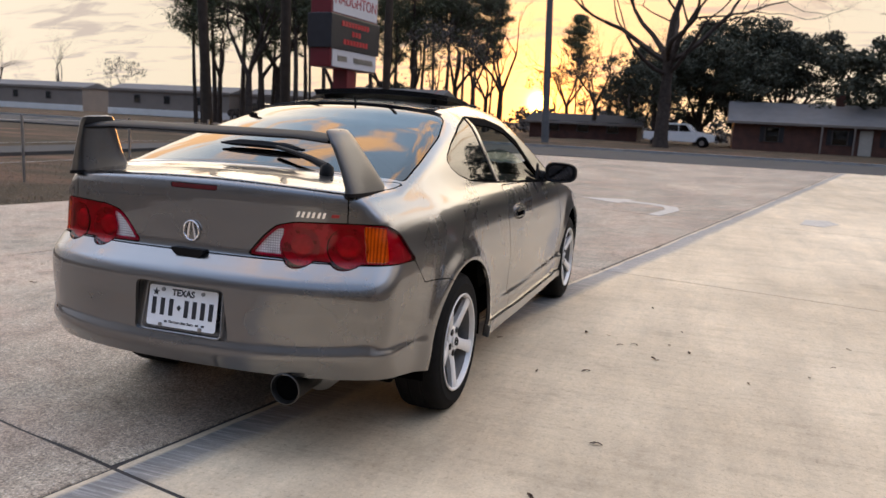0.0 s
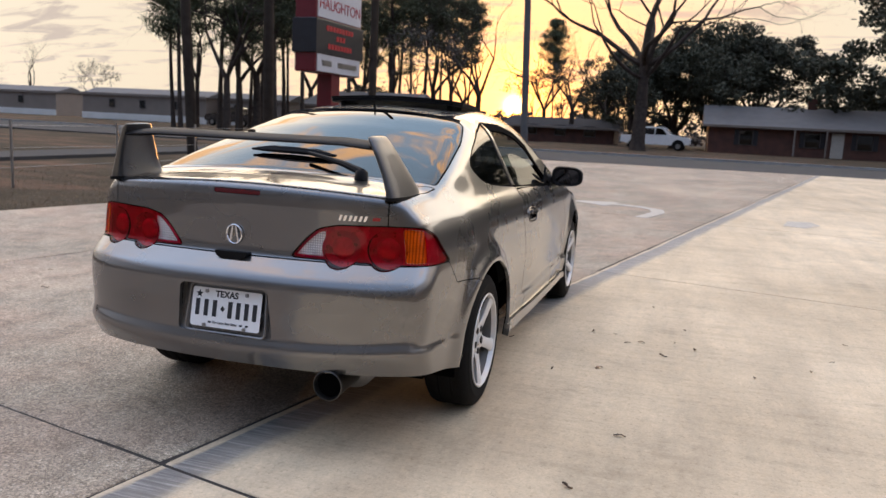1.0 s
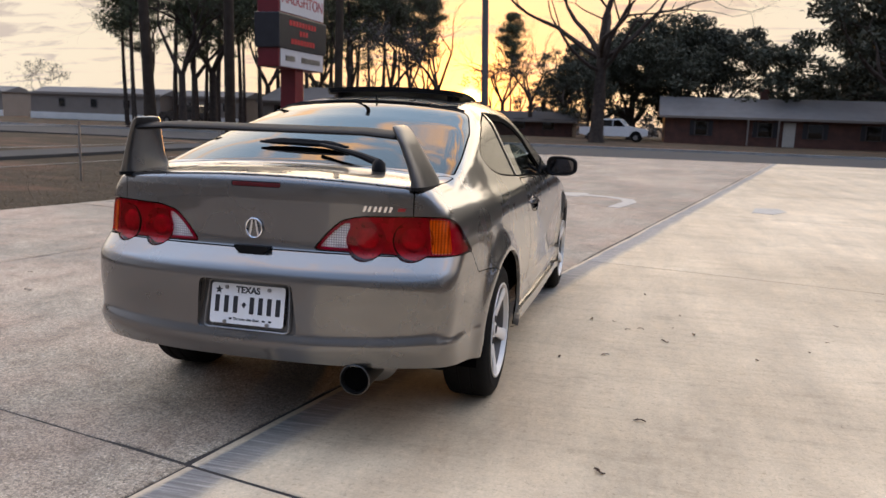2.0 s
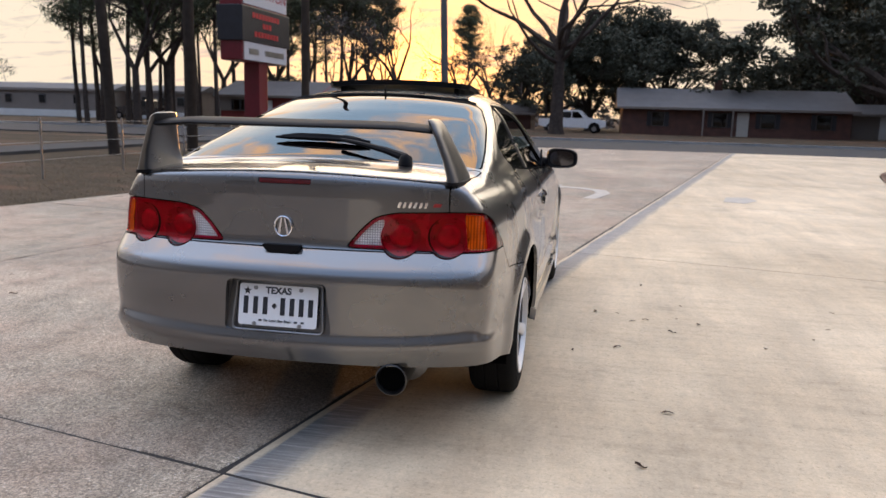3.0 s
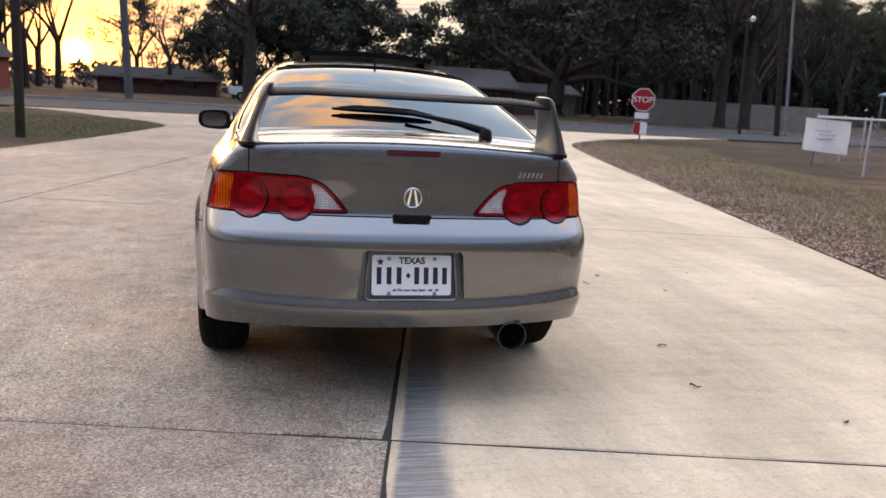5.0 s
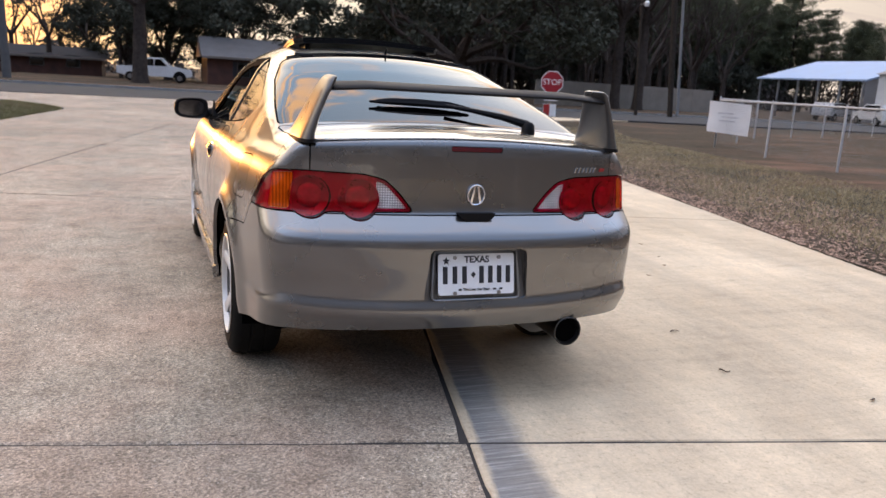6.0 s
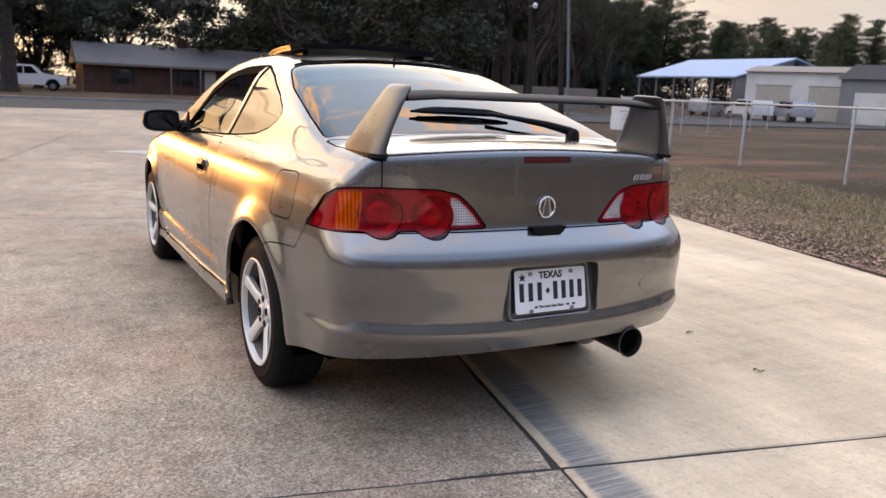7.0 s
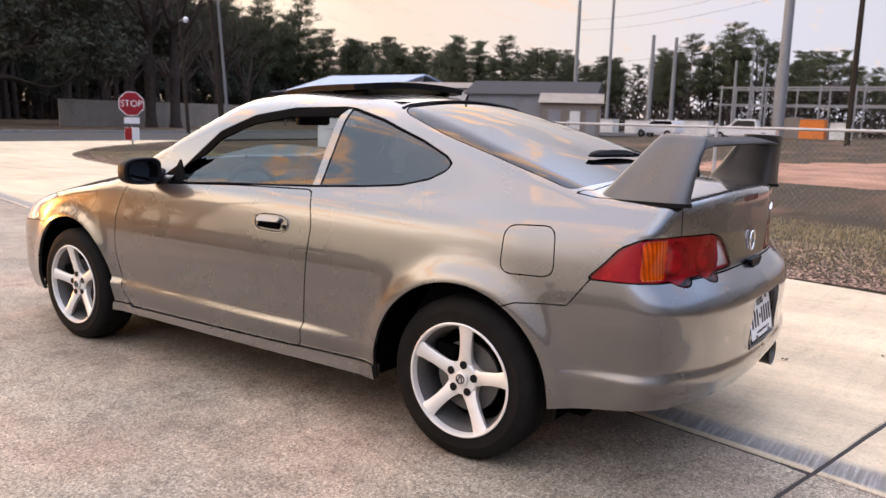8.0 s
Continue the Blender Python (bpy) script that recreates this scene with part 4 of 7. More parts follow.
for x in (-0.066, 0.072, 0.098):
    part("small_mark", prism([(x - 0.006, -0.060), (x - 0.006, -0.053), (x + 0.006, -0.053), (x + 0.006, -0.060)], 0.002, lean @ Matrix.Translation((0, -0.0016, 0))), M_INK, plate)
part("small_mark", prism([(-0.024, -0.002), (-0.014, 0.010), (-0.004, 0.000), (-0.013, -0.013)], 0.002, lean @ Matrix.Translation((0, -0.0016, 0))), M_INK, plate)
part("star_mark", prism([(-0.121 + (0.016 if k % 2 == 0 else 0.007) * math.sin(k * math.pi / 5), 0.050 + (0.016 if k % 2 == 0 else 0.007) * math.cos(k * math.pi / 5)) for k in range(10)], 0.002, lean @ Matrix.Translation((0, -0.0016, 0))), M_INK, plate)
for x, z in ((-0.088, 0.062), (0.088, 0.062), (-0.088, -0.070), (0.088, -0.070)):
    p, q = lean @ Vector((x, 0.0, z)), lean @ Vector((x, -0.007, z))
    part("plate_bolt", tube([p, q], 0.0075, 10), M_STEEL, plate)

loop = soft_corner([(-0.176, -0.094), (-0.166, 0.090), (0.166, 0.090), (0.176, -0.094)], 0.02)
part("plate_frame", tube([lean @ Vector((x, 0.004, z)) for x, z in loop + loop[:1]], 0.0042, 6, None, False), M_STEEL, car, "thin dull metal plate frame", True)

# spoiler: two raked posts and the blade
spoiler = empty("spoiler")
spoiler.parent = car
tagged(spoiler, "tall grey spoiler on two broad raked posts")


def foil(y0, y1, x, thick, z_front, z_back, n=14):
    """A rounded lens-shaped outline from y0 (rear) to y1 (front) round x."""
    out = []
    for k in range(2 * n):
        a = math.pi * k / n
        u = 0.5 - 0.5 * math.cos(a)
        w = thick * (max(0.0, 1 - (2 * u - 1) ** 4) ** 0.5) * (0.75 + 0.25 * u)
        out.append((x + (w / 2 if k < n else -w / 2), y0 + (y1 - y0) * u, z_back + (z_front - z_back) * u))
    return out


for side in (-1, 1):
    rows = [foil(0.098, 0.415, 0.612, 0.075, 1.008, 1.008), foil(0.100, 0.405, 0.608, 0.066, 1.030, 1.030), foil(0.096, 0.355, 0.590, 0.050, 1.09, 1.09),
            foil(0.088, 0.295, 0.562, 0.044, 1.165, 1.165), foil(0.080, 0.255, 0.540, 0.044, 1.215, 1.215), foil(0.088, 0.240, 0.532, 0.030, 1.232, 1.228), foil(0.11, 0.21, 0.530, 0.008, 1.236, 1.233)]
    bm = bmesh.new()
    rings = [[bm.verts.new((side * x, y, z)) for x, y, z in r] for r in rows]
    for r0, r1 in zip(rings, rings[1:]):
        for k in range(len(r0)):
            bm.faces.new((r0[k], r0[(k + 1) % len(r0)], r1[(k + 1) % len(r0)], r1[k]))
    bm.faces.new(rings[0])
    bm.faces.new(rings[-1])
    part("spoiler_post", bm, M_DARKPAINT, spoiler, "", True)
    bm = bmesh.new()
    a = [bm.verts.new((side * x, y, z)) for x, y, z in foil(0.094, 0.420, 0.612, 0.086, 0.999, 0.999)]
    b = [bm.verts.new((side * x, y, z)) for x, y, z in foil(0.094, 0.420, 0.612, 0.086, 1.012, 1.012)]
    for k in range(len(a)):
        bm.faces.new((a[k], a[(k + 1) % len(a)], b[(k + 1) % len(a)], b[k]))
    bm.faces.new(a)
    bm.faces.new(b)
    part("base_gasket", bm, M_BLACK, spoiler)
bm = bmesh.new()
rings = []
for x in np.linspace(-0.535, 0.535, 25):
    bow = 0.030 * (1 - (x / 0.535) ** 2)
    edge = abs(x) / 0.535
    rise = -0.010 * max(0, edge - 0.75) / 0.25
    prof = []
    for k in range(16):
        a = 2 * math.pi * k / 16
        prof.append((0.165 + 0.078 * math.cos(a) + bow * 0.4, 1.205 + rise + 0.006 * math.cos(a) + 0.0155 * math.sin(a) * (1.0 if math.cos(a) > 0 else 0.85)))
    rings.append([bm.verts.new((x, y, z)) for y, z in prof])
for r0, r1 in zip(rings, rings[1:]):
    for k in range(16):
        bm.faces.new((r0[k], r0[(k + 1) % 16], r1[(k + 1) % 16], r1[k]))
bm.faces.new(rings[0])
bm.faces.new(rings[-1])
part("spoiler_blade", bm, M_BLADE, spoiler, "", True)


def on_top(x, y, lift=0.0):
    """A point on the car's upper skin."""
    z = 1.6
    lo, hi = 0.5, 1.6
    for _ in range(30):
        mid = (lo + hi) / 2
        inside = body_field(np.array([x]), np.array([y]), np.array([mid]))[0] < 0
        lo, hi = (mid, hi) if inside else (lo, mid)
    return Vector((x, y, lo + lift))


# rear wiper: pivot, arm, blade lying across the glass
wiper = empty("rear_wiper")
wiper.parent = car
tagged(wiper, "black rear wiper lying across the glass")
pv = on_top(0.37, 0.405)
part("wiper_pivot", tube([pv + Vector((0, 0, -0.01)), pv + Vector((0, 0.004, 0.030)), pv + Vector((0, 0.006, 0.040))], [0.030, 0.027, 0.018], 16), M_BLACK, wiper, "", True)
arm = [pv + Vector((0, 0.006, 0.030)), on_top(0.27, 0.455, 0.034), on_top(0.15, 0.515, 0.030), on_top(0.05, 0.560, 0.026)]
part("wiper_arm", tube(arm, [0.018, 0.014, 0.010, 0.008], 8), M_BLACK, wiper, "", True)
bl = [on_top(x, 0.585 + 0.035 * (0.16 - x) / 0.42, 0.014) for x in np.linspace(0.17, -0.27, 8)]
part("wiper_blade", tube(bl, [0.006, 0.011, 0.013, 0.014, 0.014, 0.013, 0.011, 0.005], 6), M_BLACK, wiper)
yoke = [on_top(x, 0.585 + 0.035 * (0.16 - x) / 0.42, 0.016 + 0.010 * math.sin(math.pi * (0.14 - x) / 0.38)) for x in np.linspace(0.14, -0.24, 9)]
part("wiper_yoke", tube(yoke, 0.0085, 6), M_BLACK, wiper)
for x0, x1 in ((0.13, -0.02), (-0.06, -0.23)):
    claw = [on_top(x, 0.598 + 0.035 * (0.16 - x) / 0.42, 0.013 + 0.009 * math.sin(math.pi * (x0 - x) / (x0 - x1))) for x in np.linspace(x0, x1, 7)]
    part("wiper_claw", tube(claw, 0.0075, 6), M_BLACK, wiper)
# washer hose lump and roof aerial
at = on_top(0.012, 1.40)
part("aerial", tube([at, at + Vector((0, -0.003, 0.012)), at + Vector((0, -0.012, 0.034))], [0.010, 0.006, 0.004], 10), M_BLACK, car, "short black roof aerial", True)

# tilted glass roof panel with its black frame
roof_panel = empty("sunroof_panel")
roof_panel.parent = car
tagged(roof_panel, "black glass roof panel tilted up at the back")


def roof_slab(w0, w1, y0, y1, lift0, lift1, thick):
    bm = bmesh.new()
    rows = []
    for i in range(9):
        u = i / 8
        y = y0 + (y1 - y0) * u
        w = w0 + (w1 - w0) * u
        w *= 1 - 0.10 * max(0, 1 - 8 * min(u, 1 - u)) ** 2
        rows.append([(x, y, on_top(x * 0.92, max(y, 1.70))[2] + lift0 + (lift1 - lift0) * u) for x in np.linspace(-w, w, 13)])
    top = [[bm.verts.new(p) for p in r] for r in rows]
    low = [[bm.verts.new((p[0], p[1], p[2] - thick)) for p in r] for r in rows]
    for g, flip in ((top, 1), (low, -1)):
        for a, b in zip(g, g[1:]):
            for k in range(12):
                bm.faces.new((a[k], a[k + 1], b[k + 1], b[k])[::flip])
    n = 13
    loop_t = top[0] + [r[-1] for r in top[1:]] + top[-1][-2::-1] + [r[0] for r in top[-2:0:-1]]
    loop_l = low[0] + [r[-1] for r in low[1:]] + low[-1][-2::-1] + [r[0] for r in low[-2:0:-1]]
    for k in range(len(loop_t)):
        j = (k + 1) % len(loop_t)
        bm.faces.new((loop_t[k], loop_l[k], loop_l[j], loop_t[j]))
    return bm


part("roof_glass", roof_slab(0.415, 0.385, 1.66, 2.27, 0.050, 0.012, 0.010), M_BLACK, roof_panel, "dark roof glass")
part("roof_glass_frame", roof_slab(0.408, 0.380, 1.665, 2.26, 0.041, 0.004, 0.018), M_BLACK, roof_panel)
for side in (-1, 1):
    part("lift_arm", block((0.03, 0.20, 0.05), (side * 0.33, 1.83, 1.385), 0.008), M_BLACK, roof_panel)
bm = tube([on_top(x, 2.30 + 0.03 * (1 - (x / 0.4) ** 2), 0.018) for x in np.linspace(-0.40, 0.40, 15)], 0.012, 8)
part("wind_deflector", bm, M_BLACK, roof_panel)
# black gasket along the upper edge of the rear glass
gask = [on_top(x, 1.378, 0.002) for x in np.linspace(-0.50, 0.50, 21)]
part("glass_gasket", tube(gask, 0.006, 6), M_BLACK, car)

# door mirrors
for side in (-1, 1):
    mir = empty("door_mirror")
    mir.parent = car
    tagged(mir, "black door mirror")
    bm = bmesh.new()
    rings = []
    for dy, k, drop in ((-0.046, 0.80, 0.0), (-0.052, 0.90, 0.0), (-0.046, 0.98, 0.0), (-0.020, 1.0, 0.0), (0.012, 0.95, -0.002), (0.038, 0.78, -0.006), (0.056, 0.50, -0.010), (0.063, 0.18, -0.012)):
        ring = []
        for j in range(28):
            c, n_ = math.cos(2 * math.pi * j / 28), math.sin(2 * math.pi * j / 28)
            px = 0.104 * k * math.copysign(abs(c) ** 0.62, c)
            pz = 0.066 * k * math.copysign(abs(n_) ** 0.62, n_) * (1.0 - 0.10 * c)
            ring.append(bm.verts.new((side * (0.893 + px), 2.700 + dy, 0.982 + pz + drop)))
        rings.append(ring)
    for r0, r1 in zip(rings, rings[1:]):
        for j in range(28):
            bm.faces.new((r0[j], r0[(j + 1) % 28], r1[(j + 1) % 28], r1[j]))
    bm.faces.new(rings[0])
    bm.faces.new(rings[-1])
    part("mirror_shell", bm, M_BLACK, mir, "", True)
    part("mirror_glass", prism([(0.078 * math.copysign(abs(math.cos(k)) ** 0.62, math.cos(k)), 0.047 * math.copysign(abs(math.sin(k)) ** 0.62, math.sin(k))) for k in np.linspace(0, 2 * math.pi, 28, endpoint=False)], 0.003, Matrix.Translation((side * 0.893, 2.6525, 0.982))), M_MIRROR, mir)
    part("mirror_foot", tube([(side * 0.755, 2.70, 0.945), (side * 0.80, 2.71, 0.950), (side * 0.83, 2.71, 0.962)], [0.045, 0.032, 0.028], 12), M_BLACK, mir, "", True)
    bm = prism([(2.50, 0.93), (2.735, 0.925), (2.565, 1.01), (2.54, 1.04)], 0.012, Matrix.Translation((side * 0.762, 0, 0)) @ Matrix.Rotation(radians(90), 4, "Z"))
    part("mirror_sail", bm, M_BLACK, mir)

# exhaust
M_PIPE = plain("sooty_steel", (0.10, 0.095, 0.09), 0.35, 0.9)
pipe = empty("exhaust")
pipe.parent = car
tagged(pipe, "wide round steel exhaust outlet")
bm = revolve([(0.030, 0.30), (0.050, 0.22), (0.056, 0.02), (0.060, 0.0), (0.056, -0.002), (0.051, 0.01), (0.047, 0.20), (0.001, 0.20)], 40)
bmesh.ops.transform(bm, matrix=Matrix.Translation((0.425, 0.015, 0.288)) @ Matrix.Rotation(radians(90), 4, "Z"), verts=bm.verts[:])
part("tail_pipe", bm, M_PIPE, pipe, "", True)
# near-black plug that stands in for the shade inside the pipe
part("pipe_bore", tube([(0.425, 0.034, 0.288), (0.425, 0.10, 0.288)], 0.048, 32), M_GAP, pipe)
part("silencer", tube([(0.425, 0.22, 0.29), (0.42, 0.27, 0.295), (0.40, 0.70, 0.30), (0.40, 0.74, 0.30)], [0.05, 0.095, 0.095, 0.05], 20), M_STEEL, pipe, "", True)

# cabin
cabin = empty("cabin")
cabin.parent = car
tagged(cabin, "dark cloth cabin")
for x in (-0.36, 0.36):
    part("front_seat", block((0.50, 0.52, 0.22), (x, 2.12, 0.42), 0.06), M_CABIN, cabin, "", True)
    part("seat_back", block((0.50, 0.16, 0.62), (x, 1.84, 0.78), 0.06, Matrix.Rotation(radians(12), 4, "X")), M_CABIN, cabin, "", True)
    part("head_rest", block((0.26, 0.10, 0.16), (x, 1.76, 1.14), 0.04), M_CABIN, cabin, "", True)
part("rear_bench", block((1.2, 0.5, 0.3), (0, 1.25, 0.5), 0.06), M_CABIN, cabin, "", True)
part("bench_back", block((1.2, 0.14, 0.5), (0, 0.98, 0.78), 0.05, Matrix.Rotation(radians(14), 4, "X")), M_CABIN, cabin, "", True)
part("parcel_shelf", block((1.16, 0.55, 0.03), (0, 0.72, 0.93), 0.01), M_CABIN, cabin)
part("dashboard", block((1.40, 0.50, 0.34), (0, 2.80, 0.76), 0.09), M_CABIN, cabin, "", True)
part("headliner", block((0.90, 0.28, 0.02), (0, 1.56, 1.325), 0.008), M_CABIN, cabin)
wheel_path = [Vector((-0.36 + 0.18 * math.cos(a), 2.46 + 0.05 * math.sin(a), 0.83 + 0.17 * math.sin(a))) for a in np.linspace(0, 2 * math.pi, 29)]
part("steering_wheel", tube(wheel_path, 0.016, 8, None, False), M_BLACK, cabin, "", True)
part("rear_view_mirror", block((0.24, 0.035, 0.065), (0.02, 2.42, 1.245), 0.014), M_BLACK, cabin, "black rear-view mirror", True)
part("mirror_stem", tube([(0.02, 2.43, 1.27), (0.02, 2.47, 1.33)], 0.012, 8), M_BLACK, cabin)

# ---- wheels ----


def make_wheel():
    w = empty("road_wheel")
    prof = [(0.206, -0.095), (0.222, -0.104), (0.228, -0.102), (0.250, -0.107), (0.262, -0.106), (0.264, -0.104), (0.285, -0.100), (0.303, -0.086), (0.309, -0.070), (0.310, -0.035), (0.306, -0.032), (0.306, -0.026), (0.311, -0.022),
            (0.311, 0.022), (0.306, 0.026), (0.306, 0.032), (0.310, 0.035), (0.309, 0.070), (0.303, 0.086), (0.285, 0.100), (0.264, 0.104), (0.262, 0.106), (0.250, 0.107), (0.228, 0.102), (0.222, 0.104), (0.206, 0.095)]
    bm = revolve(prof, 96)
    part("tyre", bm, M_RUBBER, w, "black tyre with grooved tread", True)
    blocks = bmesh.new()
    for k in range(64):
        a = 2 * math.pi * k / 64
        for x0 in (-0.056, 0.056):
            block((0.022, 0.020, 0.003), (0, 0, 0), 0.0, Matrix.Rotation(a, 4, "X") @ Matrix.Translation((x0, 0, 0.3082)) @ Matrix.Rotation(0.35 if x0 > 0 else -0.35, 4, "Z"), bm=blocks)
    tagged(part("tread", blocks, M_RUBBER, w), kind="stuff")
    part("rim", revolve([(0.207, 0.094), (0.217, 0.101), (0.2195, 0.106), (0.2155, 0.109), (0.2095, 0.107), (0.206, 0.098), (0.203, 0.084)], 72), M_ALLOY, w, "silver five-spoke alloy", True)
    part("barrel", revolve([(0.2035, 0.086), (0.190, 0.066), (0.182, 0.02), (0.188, -0.08), (0.206, -0.095)], 56), M_BARREL, w, "dirty grey wheel barrel", True)
    for k in range(5):
        a = 2 * math.pi * k / 5
        bm = bmesh.new()
        rings = []
        for r, half, x, depth in ((0.030, 0.030, 0.066, 0.045), (0.062, 0.032, 0.074, 0.040), (0.085, 0.026, 0.080, 0.032), (0.13, 0.0245, 0.088, 0.028), (0.175, 0.0275, 0.095, 0.026), (0.2075, 0.034, 0.1015, 0.024)):
            rings.append([bm.verts.new((x - depth, -half * 0.8, r)), bm.verts.new((x - 0.006, -half, r)), bm.verts.new((x, -half * 0.72, r)), bm.verts.new((x + 0.001, 0, r)),
                          bm.verts.new((x, half * 0.72, r)), bm.verts.new((x - 0.006, half, r)), bm.verts.new((x - depth, half * 0.8, r))])
        for r0, r1 in zip(rings, rings[1:]):
            for j in range(7):
                bm.faces.new((r0[j], r0[(j + 1) % 7], r1[(j + 1) % 7], r1[j]))
        bm.faces.new(rings[0])
        bm.faces.new(rings[-1])
        bmesh.ops.rotate(bm, verts=bm.verts[:], cent=(0, 0, 0), matrix=Matrix.Rotation(a, 3, "X"))
        part("spoke", bm, M_ALLOY, w, "", True)
        b = -a
        nut = [(0.066, 0.054 * math.sin(b), 0.054 * math.cos(b)), (0.0795, 0.054 * math.sin(b), 0.054 * math.cos(b))]
        part("lug_nut", tube(nut, 0.0155, 14), M_BLACK, w)
    part("hub", tube([(0.02, 0, 0), (0.070, 0, 0), (0.076, 0, 0)], [0.066, 0.066, 0.060], 40), M_ALLOY, w, "", True)
    part("hub_cap", tube([(0.07, 0, 0), (0.084, 0, 0), (0.087, 0, 0)], [0.029, 0.029, 0.024], 32), M_ALLOY, w, "", True)
    path = [(0.088, 0.017 * math.cos(t), 0.017 * math.sin(t)) for t in np.linspace(0, 2 * math.pi, 25)]
    part("cap_ring", tube(path, 0.0022, 6, None, False), M_BLACK, w)
    for s_ in (-1, 1):
        part("cap_mark", block((0.002, 0.004, 0.024), (0.0885, s_ * 0.006, 0), 0.0, Matrix.Rotation(s_ * 0.28, 4, "X")), M_BLACK, w)
    part("brake_disc", tube([(0.02, 0, 0), (0.034, 0, 0)], 0.135, 48), M_BARREL, w, "dull grey brake disc")
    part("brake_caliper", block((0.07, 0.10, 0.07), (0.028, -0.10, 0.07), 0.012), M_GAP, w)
    # near-black disc added to darken the wheel behind the spokes
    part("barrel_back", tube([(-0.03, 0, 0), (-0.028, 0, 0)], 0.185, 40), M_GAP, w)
    return w


first = make_wheel()
spots = ((-1, AXLE_R - 0.003, 0.722, -7), (1, AXLE_R - 0.003, 0.722, 33), (-1, AXLE_F - 0.010, 0.748, 8), (1, AXLE_F - 0.010, 0.748, 20))
for k, (side, y, x, spin) in enumerate(spots):
    m = pose(side * x, y, 0.309, spin, 0, 0) if side > 0 else pose(side * x, y, 0.309, spin, 0, 180)
    w = first if k == 0 else copy_thing(first, m)
    if k == 0:
        w.matrix_basis = m
    w.parent = car

# ---- ground ----
O = Vector((-0.105, -0.265, 0))
JU, JV = Vector((math.sin(radians(11.95)), math.cos(radians(11.95)), 0)), Vector((math.cos(radians(12.4)), -math.sin(radians(12.4)), 0))


def slab_point(u, v, z=0.0):
    p = O + JU * u + JV * v
    return (p.x, p.y, z)


edge_right = pchip([-25, 0, 12, 19, 21, 23, 25, 27, 30, 33, 36], [3.42, 3.68, 3.81, 4.05, 4.22, 4.68, 5.6, 6.71, 9.24, 12.26, 16.28])
edge_left = pchip([-25, 0, 12, 16.5, 19.3, 21, 22.6, 25.3, 28], [-7.2, -7.05, -6.91, -7.12, -7.4, -8.53, -10.22, -13.2, -17.78])


def on_drive(x, y):
    p = Vector((x, y, 0)) - O
    u, v = p.dot(JU), p.dot(JV)
    return -24 < u < 36 and float(edge_left(u)) < v < float(edge_right(u)) and y < 33


def ground_z(x, y):
    return -0.02 + 0.022 * noise.noise((x * 0.9, y * 0.9, 0)) + 0.05 * noise.noise((x * 0.12, y * 0.12, 3))


def sheet():
    near_x = np.arange(-30, 30.01, 0.5)
    near_y = np.arange(-26, 46.01, 0.5)
    far = np.array([40, 55, 75, 100, 140, 200, 300, 500, 900, 1600, 2600])
    xs = np.concatenate([-far[::-1], near_x, far])
    ys = np.concatenate([-far[::-1], near_y, far + 15])
    verts, faces = [], []
    for y in ys:
        for x in xs:
            z = ground_z(x, y)
            if on_drive(x, y) or 29 < y < 45 or -17.5 < x < -12.5:
                z = -0.09
            verts.append((x, y, z))
    n = len(xs)
    for j in range(len(ys) - 1):
        for i in range(n - 1):
            faces.append((j * n + i, j * n + i + 1, (j + 1) * n + i + 1, (j + 1) * n + i))
    return verts, faces


ground = from_lists("ground", *sheet(), M_SOIL, None, True)
tagged(ground, "brown dormant grass and bare soil", "ground", kind="structure")


def strip(name, rows, mat, thick=0.12):
    """A ribbon between two edges, given as rows of (left, right) points, with thickness."""
    verts, faces = [], []
    for a, b in rows:
        verts += [a, b, (a[0], a[1], a[2] - thick), (b[0], b[1], b[2] - thick)]
    for k in range(len(rows) - 1):
        i, j = 4 * k, 4 * k + 4
        faces += [(i, i + 1, j + 1, j), (i + 2, j + 2, j + 3, i + 3), (i, j, j + 2, i + 2), (i + 1, i + 3, j + 3, j + 1)]
    faces += [(0, 2, 3, 1), (4 * len(rows) - 4, 4 * len(rows) - 3, 4 * len(rows) - 1, 4 * len(rows) - 2)]
    return from_lists(name, verts, faces, mat)


road = strip("road", [((x, 30.6 + 0.004 * x, -0.005), (x, 42.5 + 0.004 * x, -0.005)) for x in np.linspace(-400, 400, 41)], M_ROAD)
tagged(road, "pale worn asphalt road across the drive", "road", kind="structure")
side_road = strip("road", [((-15.6 - 0.02 * y, y, 0.0), (-13.6 - 0.02 * y, y, 0.0)) for y in np.linspace(-40, 30.6, 30)], M_ROAD)
tagged(side_road, "pale narrow side road beside the lawn", "road", kind="structure")
# kerb-like verge edge on the far side of the road
verge = strip("kerb", [((x, 42.5 + 0.004 * x, 0.10), (x, 42.75 + 0.004 * x, 0.10)) for x in np.linspace(-400, 400, 21)], M_TROWEL, 0.2)
tagged(verge, "low concrete road edge", "kerb", kind="structure")

# ---- things beyond the drive ----
M_BRICK = plain("brown_brick", (0.095, 0.042, 0.030), 0.85, vary=0.3, scale=1.5, fine=14, bump=0.3)
M_ROOF = plain("grey_shingle", (0.125, 0.122, 0.122), 0.8, vary=0.15, scale=1.2, fine=10, bump=0.3)
M_SIDING = plain("pale_metal_siding", (0.20, 0.168, 0.142), 0.7, vary=0.1, scale=0.8)
M_WALLW = plain("white_sheet_wall", (0.66, 0.65, 0.62), 0.6, vary=0.1, scale=0.8)
M_GREYW = plain("grey_sheet_wall", (0.22, 0.22, 0.23), 0.6, vary=0.12, scale=0.8)
M_SHEET = plain("bright_sheet_roof", (0.30, 0.39, 0.54), 0.55, 0.2, vary=0.06, scale=0.5, spec=0.2)
